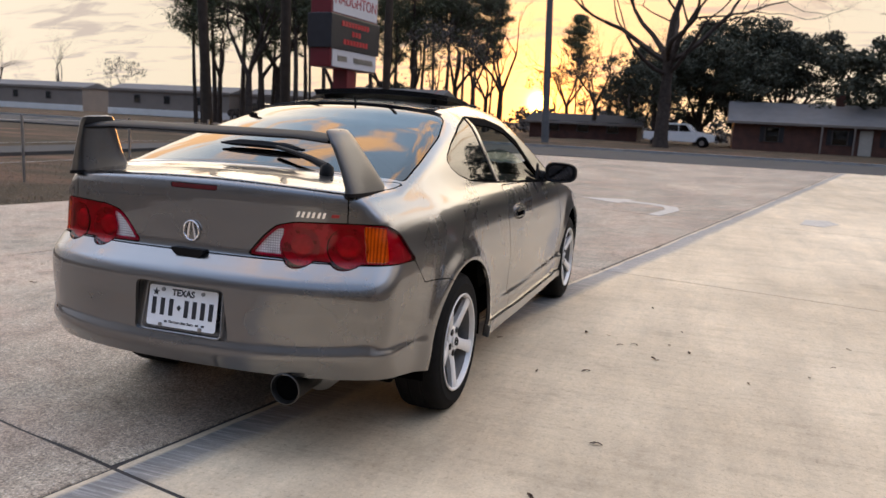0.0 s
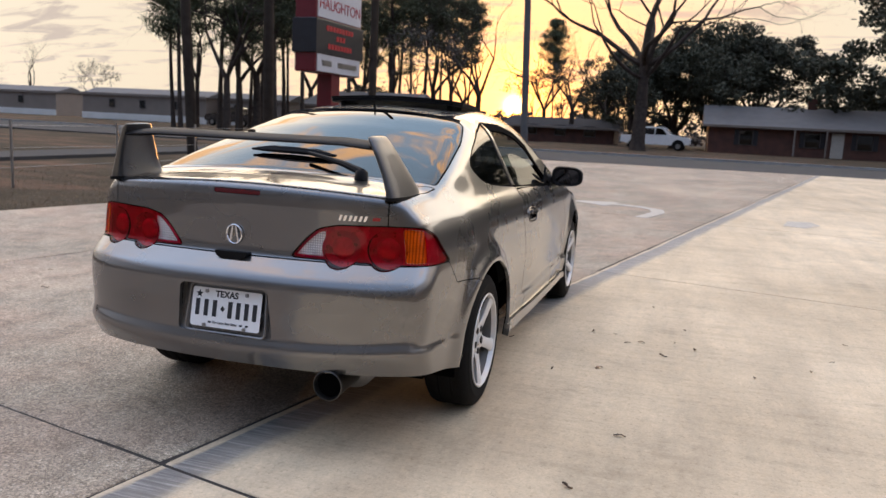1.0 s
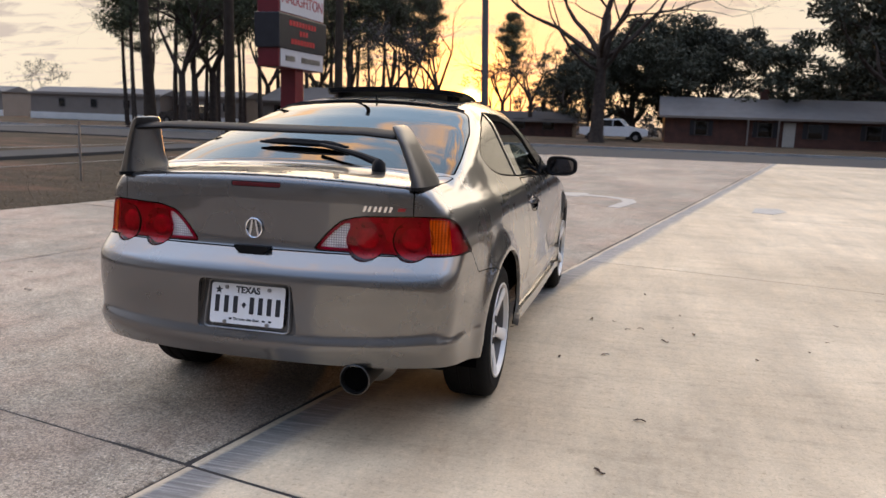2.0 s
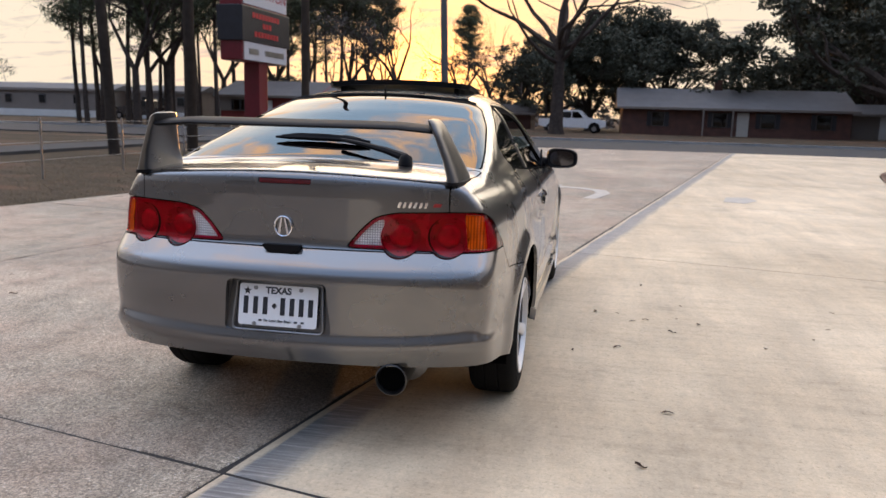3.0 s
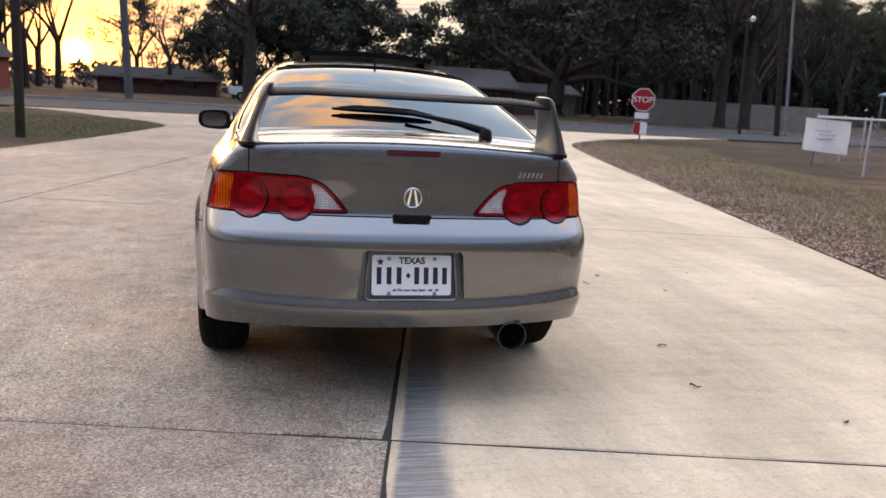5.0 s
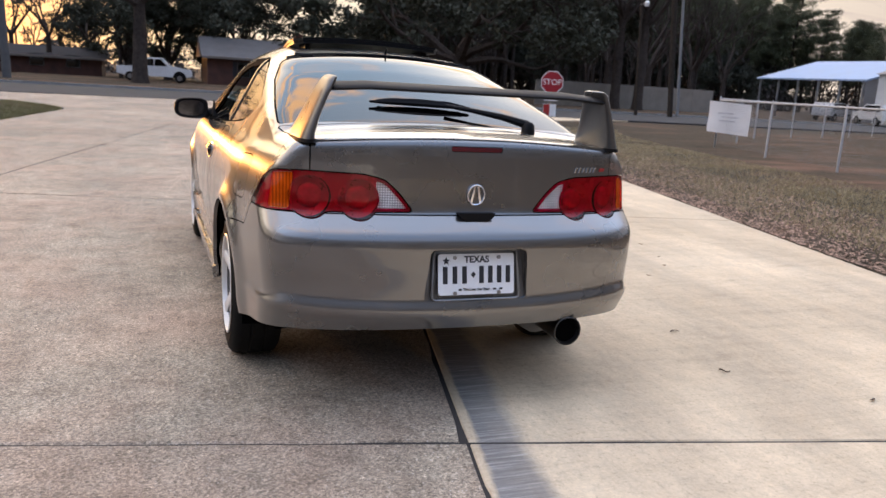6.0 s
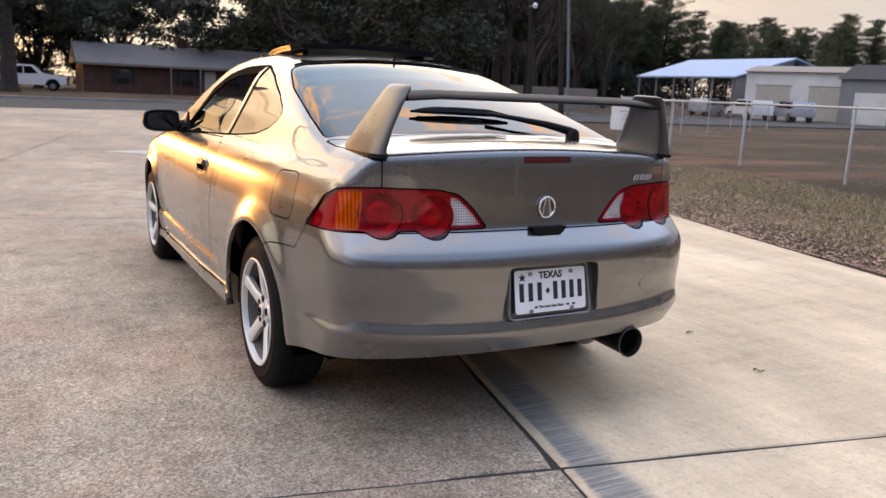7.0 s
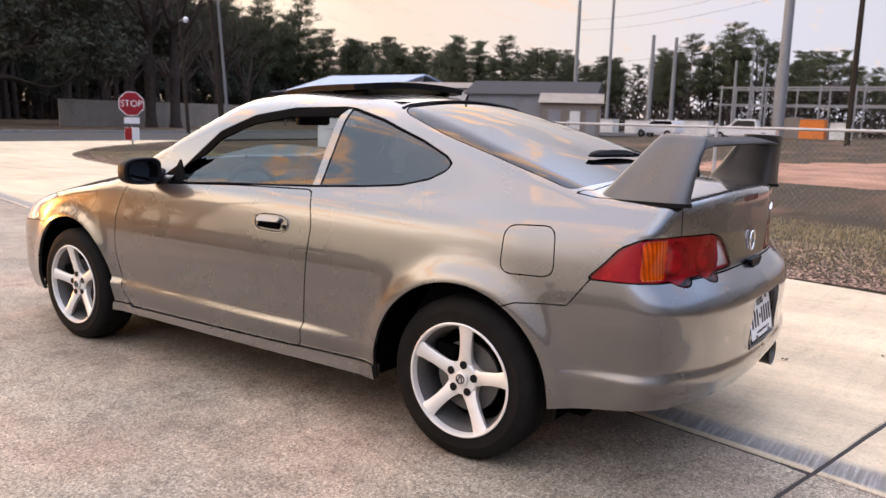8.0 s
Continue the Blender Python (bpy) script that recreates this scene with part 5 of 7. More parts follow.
M_DARKROOF_SHADE = plain("dark_roof_and_inside_shade", (0.060, 0.058, 0.060), 0.9, 0.0, vary=0.15, spec=0.1)
M_DOORW = plain("dull_cream_door_paint", (0.46, 0.42, 0.36), 0.6, vary=0.1)
M_WINFRAME = plain("dull_brown_window_frame", (0.075, 0.066, 0.060), 0.7, vary=0.15)
M_POLEG = plain("weathered_grey_pole", (0.12, 0.12, 0.122), 0.75, 0.0, vary=0.15, scale=3, spec=0.15)
M_REDP = plain("red_sign_paint", (0.13, 0.006, 0.012), 0.4, vary=0.12)
M_BARN = plain("barn_red_boards", (0.24, 0.035, 0.03), 0.7, vary=0.2)
M_PANELW = plain("sign_panel_white", (0.50, 0.50, 0.53), 0.35, vary=0.05)
M_PANELB = plain("dark_display_panel", (0.015, 0.015, 0.02), 0.35)
M_WOODP = plain("weathered_timber_pole", (0.045, 0.036, 0.029), 0.9, vary=0.25, scale=5, bump=0.3, spec=0.08)
M_GALV = plain("galvanised_steel", (0.25, 0.255, 0.265), 0.55, 0.4, vary=0.12)
M_CONCW = plain("plain_concrete_wall", (0.27, 0.235, 0.195), 0.85, vary=0.15, scale=1.2, bump=0.2)
M_FENCE = plain("pale_zinc_pipe", (0.40, 0.40, 0.41), 0.6, 0.2, vary=0.12)
M_STOPR = plain("stop_sign_red", (0.30, 0.010, 0.022), 0.35, vary=0.06)
M_SIGNW = plain("white_reflective", (0.78, 0.78, 0.78), 0.4, vary=0.05)
M_BARK = plain("dark_bark", (0.062, 0.050, 0.043), 0.95, vary=0.3, scale=4, fine=30, bump=0.6, spec=0.05)
M_DARKWIN = pane("dark_window", (0.02, 0.02, 0.022), 1.6)
M_TRUCK = plain("white_car_paint", (0.72, 0.72, 0.72), 0.25, 0.0, 0.7, vary=0.04)
M_SILVER = plain("silver_car_paint", (0.42, 0.43, 0.45), 0.3, 0.5, 0.6, vary=0.05)
M_DARKCAR = plain("dark_car_paint", (0.035, 0.03, 0.03), 0.25, 0.3, 0.7, vary=0.1)
M_TARP, tarp_t, tarp_b = material("thin_white_vinyl", 0.5)
thin = tarp_t.nodes.new("ShaderNodeBsdfTranslucent")
thin.inputs[0].default_value = (0.85, 0.85, 0.86, 1)
tarp_b.inputs["Base Color"].default_value = (0.82, 0.82, 0.83, 1)
both_ways = tarp_t.nodes.new("ShaderNodeMixShader")
both_ways.inputs[0].default_value = 0.45
tarp_t.links.new(tarp_b.outputs[0], both_ways.inputs[1])
tarp_t.links.new(thin.outputs[0], both_ways.inputs[2])
tarp_t.links.new(both_ways.outputs[0], tarp_t.nodes["Material Output"].inputs[0])
M_ORANGE = plain("orange_sheet", (0.75, 0.20, 0.03), 0.6)
M_LED = None


def lit(name, col, strength):
    m, t, b = material(name, 0.5)
    b.inputs["Base Color"].default_value = (*col, 1)
    b.inputs["Emission Color"].default_value = (*col, 1)
    b.inputs["Emission Strength"].default_value = strength
    return m


M_LED = lit("red_led", (0.30, 0.010, 0.015), 0.15)


def foliage(name, a, b_, rough=0.8):
    m, t, b = material(name, rough)
    g = t.nodes.new("ShaderNodeNewGeometry")
    r = ramp(t, g, ((0.0, a), (1.0, b_)), 8)
    info = t.nodes.new("ShaderNodeObjectInfo")
    colour(t, b, blend(t, r, ramp(t, info, ((0.0, (0.75,) * 3), (1.0, (1.2,) * 3)), 5), None, "MULTIPLY", 1.0))
    return m


M_PINE = foliage("pine_needles", (0.040, 0.052, 0.026), (0.090, 0.100, 0.046))
M_OAKL = foliage("evergreen_oak_leaves", (0.024, 0.028, 0.017), (0.054, 0.058, 0.036))
M_BRUSH = foliage("bare_brush", (0.050, 0.043, 0.038), (0.105, 0.090, 0.078))
M_LEAF = foliage("dry_leaf", (0.09, 0.045, 0.030), (0.56, 0.36, 0.25))
M_STRAW = foliage("dry_grass_blades", (0.20, 0.165, 0.085), (0.42, 0.33, 0.19))
M_GREEN = foliage("thin_green_grass", (0.105, 0.110, 0.036), (0.23, 0.205, 0.085))
M_DULLGRASS = foliage("dull_brown_grass", (0.085, 0.070, 0.040), (0.185, 0.148, 0.088))
M_LEAFD = foliage("darker_dry_leaf", (0.035, 0.022, 0.016), (0.17, 0.11, 0.075))


def leaves(rng, centres, spread, count, size, slim=0.55):
    """Small quads strewn in clumps round the centres."""
    c = np.repeat(np.array(centres, float), count, 0)
    n = len(c)
    d = rng.normal(size=(n, 3))
    d /= np.linalg.norm(d, axis=1, keepdims=True)
    s = np.repeat(np.array(spread, float).reshape(-1, 1) if np.ndim(spread) else np.full((len(centres), 1), spread), count, 0)
    p = c + d * s * (rng.random((n, 1)) ** 0.5) * np.array([1, 1, 0.7])
    a = rng.normal(size=(n, 3))
    a /= np.linalg.norm(a, axis=1, keepdims=True)
    b = np.cross(a, rng.normal(size=(n, 3)))
    b /= np.linalg.norm(b, axis=1, keepdims=True)
    k = size * (0.6 + 0.8 * rng.random((n, 1)))
    a, b = a * k, b * k * slim
    v = np.stack([p - a, p - b * 0.9, p + a, p + b], 1).reshape(-1, 3)
    f = np.arange(4 * n).reshape(-1, 4)
    return v, f


def quick(name, v, f, mat, parent):
    me = bpy.data.meshes.new(name)
    me.from_pydata(v.tolist(), [], f.tolist())
    me.materials.append(mat)
    ob = new(name, me)
    ob.parent = parent
    return ob


def limbs(rng, bm, start, way, length, radius, depth, ends, bend=0.25, fork=(2, 3), sides=6):
    """Grows one branch with its forks."""
    pts, p, d = [Vector(start)], Vector(start), Vector(way).normalized()
    steps = 4 if depth > 1 else 3
    for _ in range(steps):
        d = (d + Vector(rng.normal(size=3)) * bend * 0.5 + Vector((0, 0, 0.06))).normalized()
        p = p + d * length / steps
        pts.append(p.copy())
    radii = [radius * (1 - 0.45 * k / steps) for k in range(steps + 1)]
    tube(pts, radii, sides if depth > 2 else 4 if depth > 0 else 3, bm, False)
    if depth == 0:
        ends.append(tuple(p))
        return
    for k in range(rng.integers(fork[0], fork[1] + 1)):
        side = Vector(rng.normal(size=3))
        side = (side - d * side.dot(d)).normalized()
        way2 = (d * 0.75 + side * (0.45 + 0.4 * rng.random())).normalized()
        at_ = pts[-1] if k < 2 else pts[-2]
        limbs(rng, bm, at_, way2, length * (0.62 + 0.2 * rng.random()), radii[-1] * (0.78 if k == 0 else 0.62), depth - 1, ends, bend, fork, sides)
    if depth > 1:
        ends.append(tuple(pts[-2]))


def pine(seed, h, bare=0.5, thick=0.2, wide=2.4):
    rng = np.random.default_rng(seed)
    t = empty("pine_tree")
    lean = rng.normal(size=2) * 0.02 * h
    pts = [(lean[0] * u * u + 0.15 * math.sin(5 * u + seed), lean[1] * u * u, h * u) for u in np.linspace(0, 1, 9)]
    part("trunk", tube(pts, [thick * (1.15 if u == 0 else 1 - 0.82 * u) for u in np.linspace(0, 1, 9)], 8), M_BARK, t, "", True)
    bm, cs, sp = bmesh.new(), [], []
    for k in range(80):
        u = bare + (1 - bare) * rng.random() ** 0.8
        a = rng.random() * 2 * math.pi
        w_ = (u - bare) / (1 - bare)
        r = wide * (0.45 + 0.65 * math.sin(math.pi * min(1, 0.15 + 0.62 * w_))) * (1 - 0.45 * w_ ** 4) * (0.3 + 0.7 * rng.random() ** 0.7)
        root = Vector((lean[0] * u * u, lean[1] * u * u, h * u))
        tip = root + Vector((math.cos(a) * r, math.sin(a) * r, (0.5 - 0.45 * w_) * r + 0.2 * rng.normal() + 0.1))
        tube([root, (root + tip) / 2 + Vector((0, 0, -0.1)), tip], [0.05, 0.03, 0.015], 4, bm, False)
        for w in (0.35, 0.55, 0.75, 0.9, 1.02):
            cs.append(root + (tip - root) * w), sp.append(0.26 + 0.34 * rng.random() + 0.012 * h)
    tagged(part("branchwork", bm, M_BARK, t), kind="stuff")
    quick("crown", *leaves(rng, cs, sp, 24, 0.17, 0.24), M_PINE, t)
    return t


def bare_tree(seed, h, depth=5, thick=0.3, dense=0, fork=0.28):
    rng = np.random.default_rng(seed)
    t = empty("bare_tree")
    bm, ends = bmesh.new(), []
    part("trunk", tube([(0, 0, -0.1), (0.02, 0, 0.55 * fork * h), (0.05, 0.03, (fork + 0.02) * h)], [thick * 1.25, thick, thick * 0.85], 10), M_BARK, t, "", True)
    for k in range(4):
        a = 2 * math.pi * k / 4 + rng.random()
        limbs(rng, bm, (0.05, 0.03, fork * h), (math.cos(a) * (0.25 + 0.35 * rng.random()), math.sin(a) * 0.5, 1.0), 0.30 * h, thick * 0.62, depth, ends)
    tagged(part("branchwork", bm, M_BARK, t), kind="stuff")
    if dense:
        quick("crown", *leaves(rng, ends, 0.6, dense, 0.12), M_BRUSH, t)
    return t


def oak(seed, h, wide, count=24, low=0.28, leaf=0.125):
    rng = np.random.default_rng(seed)
    t = empty("oak_tree")
    bm, ends = bmesh.new(), []
    th = 0.045 * h
    part("trunk", tube([(0, 0, -0.1), (0.0, 0, 0.06 * h), (0.05, 0, 0.2 * h)], [th * 1.5, th, th * 0.9], 12), M_BARK, t, "", True)
    for k in range(8):
        a = 2 * math.pi * k / 8 + 0.5 * rng.random()
        out = wide / h * (0.55 + 0.5 * rng.random())
        limbs(rng, bm, (0.05, 0, 0.17 * h), (math.cos(a) * out, math.sin(a) * out, 0.9 if k % 2 else 0.45), 0.34 * h, th * 0.5, 4, ends, 0.35, (2, 3))
    tagged(part("branchwork", bm, M_BARK, t), kind="stuff")
    keep = [e for e in ends if e[2] > low * h]
    quick("crown", *leaves(rng, keep, 0.075 * h, count * 2, leaf), M_OAKL, t)
    return t


def plant(src, x, y, turn=0.0, size=1.0, used=set()):
    m = Matrix.Translation((x, y, -0.03)) @ Matrix.Rotation(radians(turn), 4, "Z") @ Matrix.Scale(size, 4)
    if src.name not in used:
        used.add(src.name)
        src.matrix_basis = m
        return src
    made = copy_thing(src, Matrix())
    made.matrix_basis = m
    return made


def polar(az, dist):
    """A place az degrees to the left of straight ahead."""
    return 0.5 - dist * math.sin(radians(az)), -2.5 + dist * math.cos(radians(az))


pines = [tagged(pine(11, 19, 0.32, 0.24, 3.2), "tall dark pine with a ragged crown", "tree", "pines"),
         tagged(pine(12, 17, 0.40, 0.19, 2.6), "slim tall pine with a thin high crown", "tree", "pines"),
         tagged(pine(13, 21, 0.36, 0.26, 3.8), "tall broad pine with dense dark needles", "tree", "pines"),
         tagged(pine(14, 15, 0.45, 0.14, 2.0), "thin young pine with sparse needles", "tree", "pines")]
bares = [tagged(bare_tree(21, 13, 5, 0.26), "leafless tree with fine spreading branches", "tree", "bare trees"),
         tagged(bare_tree(22, 11, 4, 0.17), "small leafless winter tree", "tree", "bare trees"),
         tagged(bare_tree(23, 9, 4, 0.13, 8), "small tree with a few dry leaves", "tree", "bare trees")]
oaks = [tagged(oak(31, 13, 9), "broad dark evergreen oak", "tree", "oaks"),
        tagged(oak(32, 9, 6, 30, 0.2), "dense dark evergreen tree", "tree", "oaks")]

# row beside and behind the pylon sign
for az, dist, kind, size in ((34.9, 60, 2, 0.7), (31.0, 60, 0, 0.75), (28.0, 66, 2, 0.75), (34.4, 72, 0, 0.9), (32.4, 66, 2, 0.85), (30.4, 74, 1, 1.0), (28.6, 58, 2, 0.8), (25.6, 84, 0, 1.0), (22.6, 90, 2, 0.9), (20.0, 95, 0, 1.0), (16.2, 98, 1, 1.0), (15.0, 104, 3, 1.2), (35.5, 62, 1, 0.9), (29.5, 72, 0, 1.0), (27.8, 72, 3, 1.1), (26.6, 60, 1, 1.0), (24.6, 76, 3, 1.2), (23.4, 70, 1, 1.1),
                             (21.8, 84, 0, 1.0), (20.6, 76, 1, 1.1), (19.2, 88, 3, 1.35), (18.1, 80, 1, 1.15), (17.0, 92, 3, 1.3), (9.0, 105, 3, 1.0)):
    plant(pines[kind], *polar(az, dist), az * 37 % 360, size)
for az, dist, kind, size in ((14.2, 84, 0, 1.15), (16.1, 78, 1, 1.3), (15.3, 92, 0, 1.0), (31.8, 58, 0, 1.0), (29.8, 62, 0, 1.15), (17.4, 80, 0, 1.1), (20.4, 78, 1, 1.3), (22.6, 74, 0, 1.0), (9.4, 86, 0, 0.9), (7.4, 82, 0, 0.9), (26.2, 72, 0, 1.0), (18.6, 70, 2, 1.0), (31, 62, 0, 1.0), (34, 70, 1, 1.2), (5.0, 84, 0, 0.8), (3.2, 78, 1, 1.0), (10.2, 92, 2, 0.8), (8.2, 88, 2, 0.9), (6.6, 95, 1, 0.9), (44.5, 120, 1, 0.9), (48, 130, 0, 0.8), (41, 125, 2, 0.8)):
    plant(bares[kind], *polar(az, dist), az * 53 % 360, size)


def wide_tree(seed, h, thick, fork):
    """An old leafless tree: a straight trunk, then long limbs that reach far out."""
    rng = np.random.default_rng(seed)
    t = empty("bare_tree")
    bm, ends = bmesh.new(), []
    part("trunk", tube([(0, 0, -0.1), (0.0, 0, 0.8), (0.04, 0.02, 0.5 * fork * h), (0.02, 0.03, (fork + 0.03) * h)], [thick * 1.4, thick * 1.05, thick * 0.95, thick * 0.85], 12), M_BARK, t, "", True)
    for a, up_, length, size in ((180, 0.62, 0.30, 0.50), (150, 1.1, 0.28, 0.46), (95, 2.6, 0.30, 0.60), (70, 1.5, 0.27, 0.45), (15, 0.75, 0.28, 0.50), (-20, 1.3, 0.28, 0.45), (-95, 0.9, 0.27, 0.42), (215, 0.35, 0.24, 0.34), (-50, 0.4, 0.24, 0.34)):
        w = Vector((math.cos(radians(a)), math.sin(radians(a)), up_))
        limbs(rng, bm, (0.02, 0.03, fork * h * (0.80 + 0.22 * rng.random())), w, length * h, thick * size, 5, ends, 0.30)
    tagged(part("branchwork", bm, M_BARK, t), kind="stuff")
    return t


big = wide_tree(27, 19, 0.50, 0.34)
tagged(big, "large old leafless tree with far-reaching limbs", "tree")
big.matrix_basis = Matrix.Translation((-2.0, 58, 0))
for seed_, x, y in ((41, 36.8, 57.6), (43, 38.9, 57.2)):
    roadside = wide_tree(seed_, 18, 0.42, 0.46)
    tagged(roadside, "tall dark leafless tree before the concrete wall", "tree")
    roadside.matrix_basis = Matrix.Translation((x, y, 0)) @ Matrix.Rotation(seed_, 4, "Z")
grand = oak(33, 17, 30, 72, 0.22, 0.2)
tagged(grand, "very broad old evergreen oak with a thick forked trunk", "tree")
grand.matrix_basis = Matrix.Translation((25.1, 66.3, 0)) @ Matrix.Scale(1.12, 4)
for x, y, kind, size in ((0.2, 77, 1, 1.05), (4.0, 80, 1, 1.3), (8.2, 83, 1, 1.2), (-3.2, 76, 1, 0.95), (-7.0, 92, 1, 0.8), (15.5, 92, 1, 0.55), (20.5, 94, 1, 0.65), (36, 98, 0, 0.9), (28.5, 82, 0, 0.95), (-38, 92, 1, 0.6), (-46, 96, 1, 0.45), (-33, 90, 1, 0.5)):
    plant(oaks[kind], x, y, x * 41 % 360, size)
# woods to the right and far round
rng = np.random.default_rng(5)
for k in range(150):
    u = (k + rng.random()) / 150
    x, y = 30 + 82 * u + rng.normal() * 1.5, 90 + 26 * u + rng.random() ** 1.5 * 20
    plant(pines[int(rng.integers(0, 3))], x, y, rng.random() * 360, (0.95 + 0.3 * rng.random()) * (1.04 - 0.12 * min(1.0, 1.6 * u)))
for k in range(150):
    u = (k + rng.random()) / 150
    x, y = 113 + rng.random() ** 1.5 * 24, 124 - 124 * u
    h = (15.6 - 3.8 * min(1, u / 0.5) - 3.6 * max(0, u - 0.78) / 0.22) * (1 + 0.10 * math.sin(19 * u) + 0.07 * max(-1.0, min(1.0, rng.normal())))
    plant(pines[int(rng.integers(0, 3))], x, y, rng.random() * 360, max(0.35, h / 19.0))
for k in range(40):
    x, y = 24 + 46 * rng.random(), 68 + 24 * rng.random()
    if not (y < 80 and x < 34) and not (x > 52 and y < 76):
        plant(bares[int(rng.integers(0, 2))], x, y, rng.random() * 360, 0.9 + 0.5 * rng.random())
for k in range(14):
    plant(oaks[1], 24 + 7 * k + 3 * rng.random(), 92 + 2 * k + 6 * rng.random(), rng.random() * 360, 0.75 + 0.3 * rng.random())
for k in range(26):
    az = 150 + 108 * k / 25
    plant((oaks[1], pines[1], bares[0])[k % 3], *polar(az, 85 + 20 * rng.random()), rng.random() * 360, 0.8 + 0.3 * rng.random())
cs, sp = [], []
for k in range(800):
    u = rng.random()
    cs.append((26 + 92 * u, 96 + 20 * u + 18 * rng.random(), 0.4 + 9.5 * rng.random() ** 1.2)), sp.append(2.2)
for k in range(560):
    cs.append((116 + 14 * rng.random(), 4 + 116 * rng.random(), 0.4 + 6.5 * rng.random() ** 1.2)), sp.append(2.2)
for k in range(120):
    cs.append((-40 + 60 * rng.random(), 98 + 20 * rng.random(), 0.3 + 2.5 * rng.random() ** 1.5)), sp.append(1.5)
brush = quick("undergrowth", *leaves(rng, cs, sp, 46, 0.36), M_BRUSH, None)
tagged(brush, "dense dark winter undergrowth below the far trees", "undergrowth", kind="stuff")

# ---- buildings ----


def gable(name, x0, x1, y0, y1, eave, ridge, wall, roof, label, category="house", over=0.5, hip=0.0, turn=None):
    """A long low building; the ridge runs along x."""
    h = empty(name)
    tagged(h, label, category)
    ym = (y0 + y1) / 2
    part("wall", block((x1 - x0, y1 - y0, eave + 0.1), ((x0 + x1) / 2, ym, eave / 2 - 0.05), 0.02), wall, h)
    bm = bmesh.new()
    pts = [(x0 - over, y0 - over, eave - 0.15), (x1 + over, y0 - over, eave - 0.15), (x1 + over, y1 + over, eave - 0.15), (x0 - over, y1 + over, eave - 0.15),
           (x0 - over + hip, ym, ridge), (x1 + over - hip, ym, ridge)]
    vs = [bm.verts.new(p) for p in pts]
    for f in ((0, 1, 5, 4), (2, 3, 4, 5), (1, 2, 5), (3, 0, 4), (3, 2, 1, 0)):
        bm.faces.new([vs[i] for i in f])
    part("roof", bm, roof, h)
    part("fascia", block((x1 - x0 + 2 * over, 0.04, 0.2), ((x0 + x1) / 2, y0 - over - 0.02, eave - 0.2), 0.005), M_SIDING, h)
    return h


def window_on(h, x, y, z, w, t, shutters=True):
    win = part("window", block((w, 0.08, t), (x, y - 0.03, z), 0.01), M_WINFRAME, h)
    part("pane", block((w - 0.14, 0.03, t - 0.14), (x, y - 0.075, z), 0.0), M_DARKWIN, win)
    if shutters:
        for s in (-1, 1):
            part("shutter", block((0.35, 0.05, t), (x + s * (w / 2 + 0.2), y - 0.03, z), 0.008), M_PANELB, h)


brick_house = gable("brick_house", 3.2, 21.8, 68, 77, 2.45, 4.1, M_BRICK, M_ROOF, "long low brown brick house with a grey shingle roof")
for x, w in ((6.2, 1.1), (11.3, 1.2), (15.2, 1.2), (19.6, 1.2)):
    window_on(brick_house, x, 68, 1.35, w, 1.25)
part("door", block((0.95, 0.08, 2.0), (13.2, 67.98, 1.0), 0.01), M_DOORW, brick_house)
part("porch_post", block((0.12, 0.12, 2.3), (12.3, 67.5, 1.15), 0.01), M_SIDING, brick_house)
part("porch_post", block((0.12, 0.12, 2.3), (9.9, 67.5, 1.15), 0.01), M_SIDING, brick_house)
part("chimney", block((0.7, 0.6, 1.4), (11.6, 72.5, 4.2), 0.02), M_BRICK, brick_house)
garage = gable("garage", 22.8, 29.4, 72, 78, 2.3, 3.1, M_SIDING, M_ROOF, "pale garage with a white door beside the house", "garage")
part("garage_door", block((2.8, 0.06, 2.0), (26.6, 71.96, 1.0), 0.01), M_WALLW, garage)

barn = gable("red_building", -29.5, -20.6, 58, 66, 2.5, 3.7, M_BARN, M_ROOF, "small red board building with a grey roof", "building")
part("porch_wall", block((3.4, 0.1, 1.3), (-27.9, 57.9, 1.75), 0.01), M_SIDING, barn)
part("door", block((0.9, 0.1, 2.0), (-25.4, 57.9, 1.0), 0.01), M_WALLW, barn)
window_on(barn, -27.9, 57.85, 1.6, 1.2, 0.9, False)
gp = bmesh.new()
prism([(-4.4, 2.4), (4.4, 2.4), (0, 3.72)], 0.1, Matrix.Translation((-20.9, 62, 0)) @ Matrix.Rotation(radians(90), 4, "Z"), 0.0, gp)
part("gable_end", gp, M_BARN, barn)
for x0, x1, y, label in ((-63.5, -47.5, 70, "long pale trailer home with a white skirt"), (-47.0, -39.0, 72, "low shed-roofed annex beside the trailer home"), (-92, -71, 74, "grey trailer home far across the road")):
    tr = gable("trailer_home", x0, x1, y, y + 5, 2.9, 3.5, M_SIDING, M_ROOF, label, "trailer home", 0.15)
    part("skirt", block((x1 - x0 + 0.1, 0.06, 0.7), ((x0 + x1) / 2, y - 0.05, 0.35), 0.01), M_WALLW, tr)
    for k in range(3):
        window_on(tr, x0 + (x1 - x0) * (0.25 + 0.25 * k), y, 1.8, 0.8, 0.9, False)
dusk = gable("low_house", -16.5, -5.6, 78, 84, 1.7, 2.5, M_BRICK, M_DARKROOF_SHADE, "low dark house under the setting sun")
for x in (-14, -11, -8):
    window_on(dusk, x, 78, 1.2, 1.2, 1.1, False)

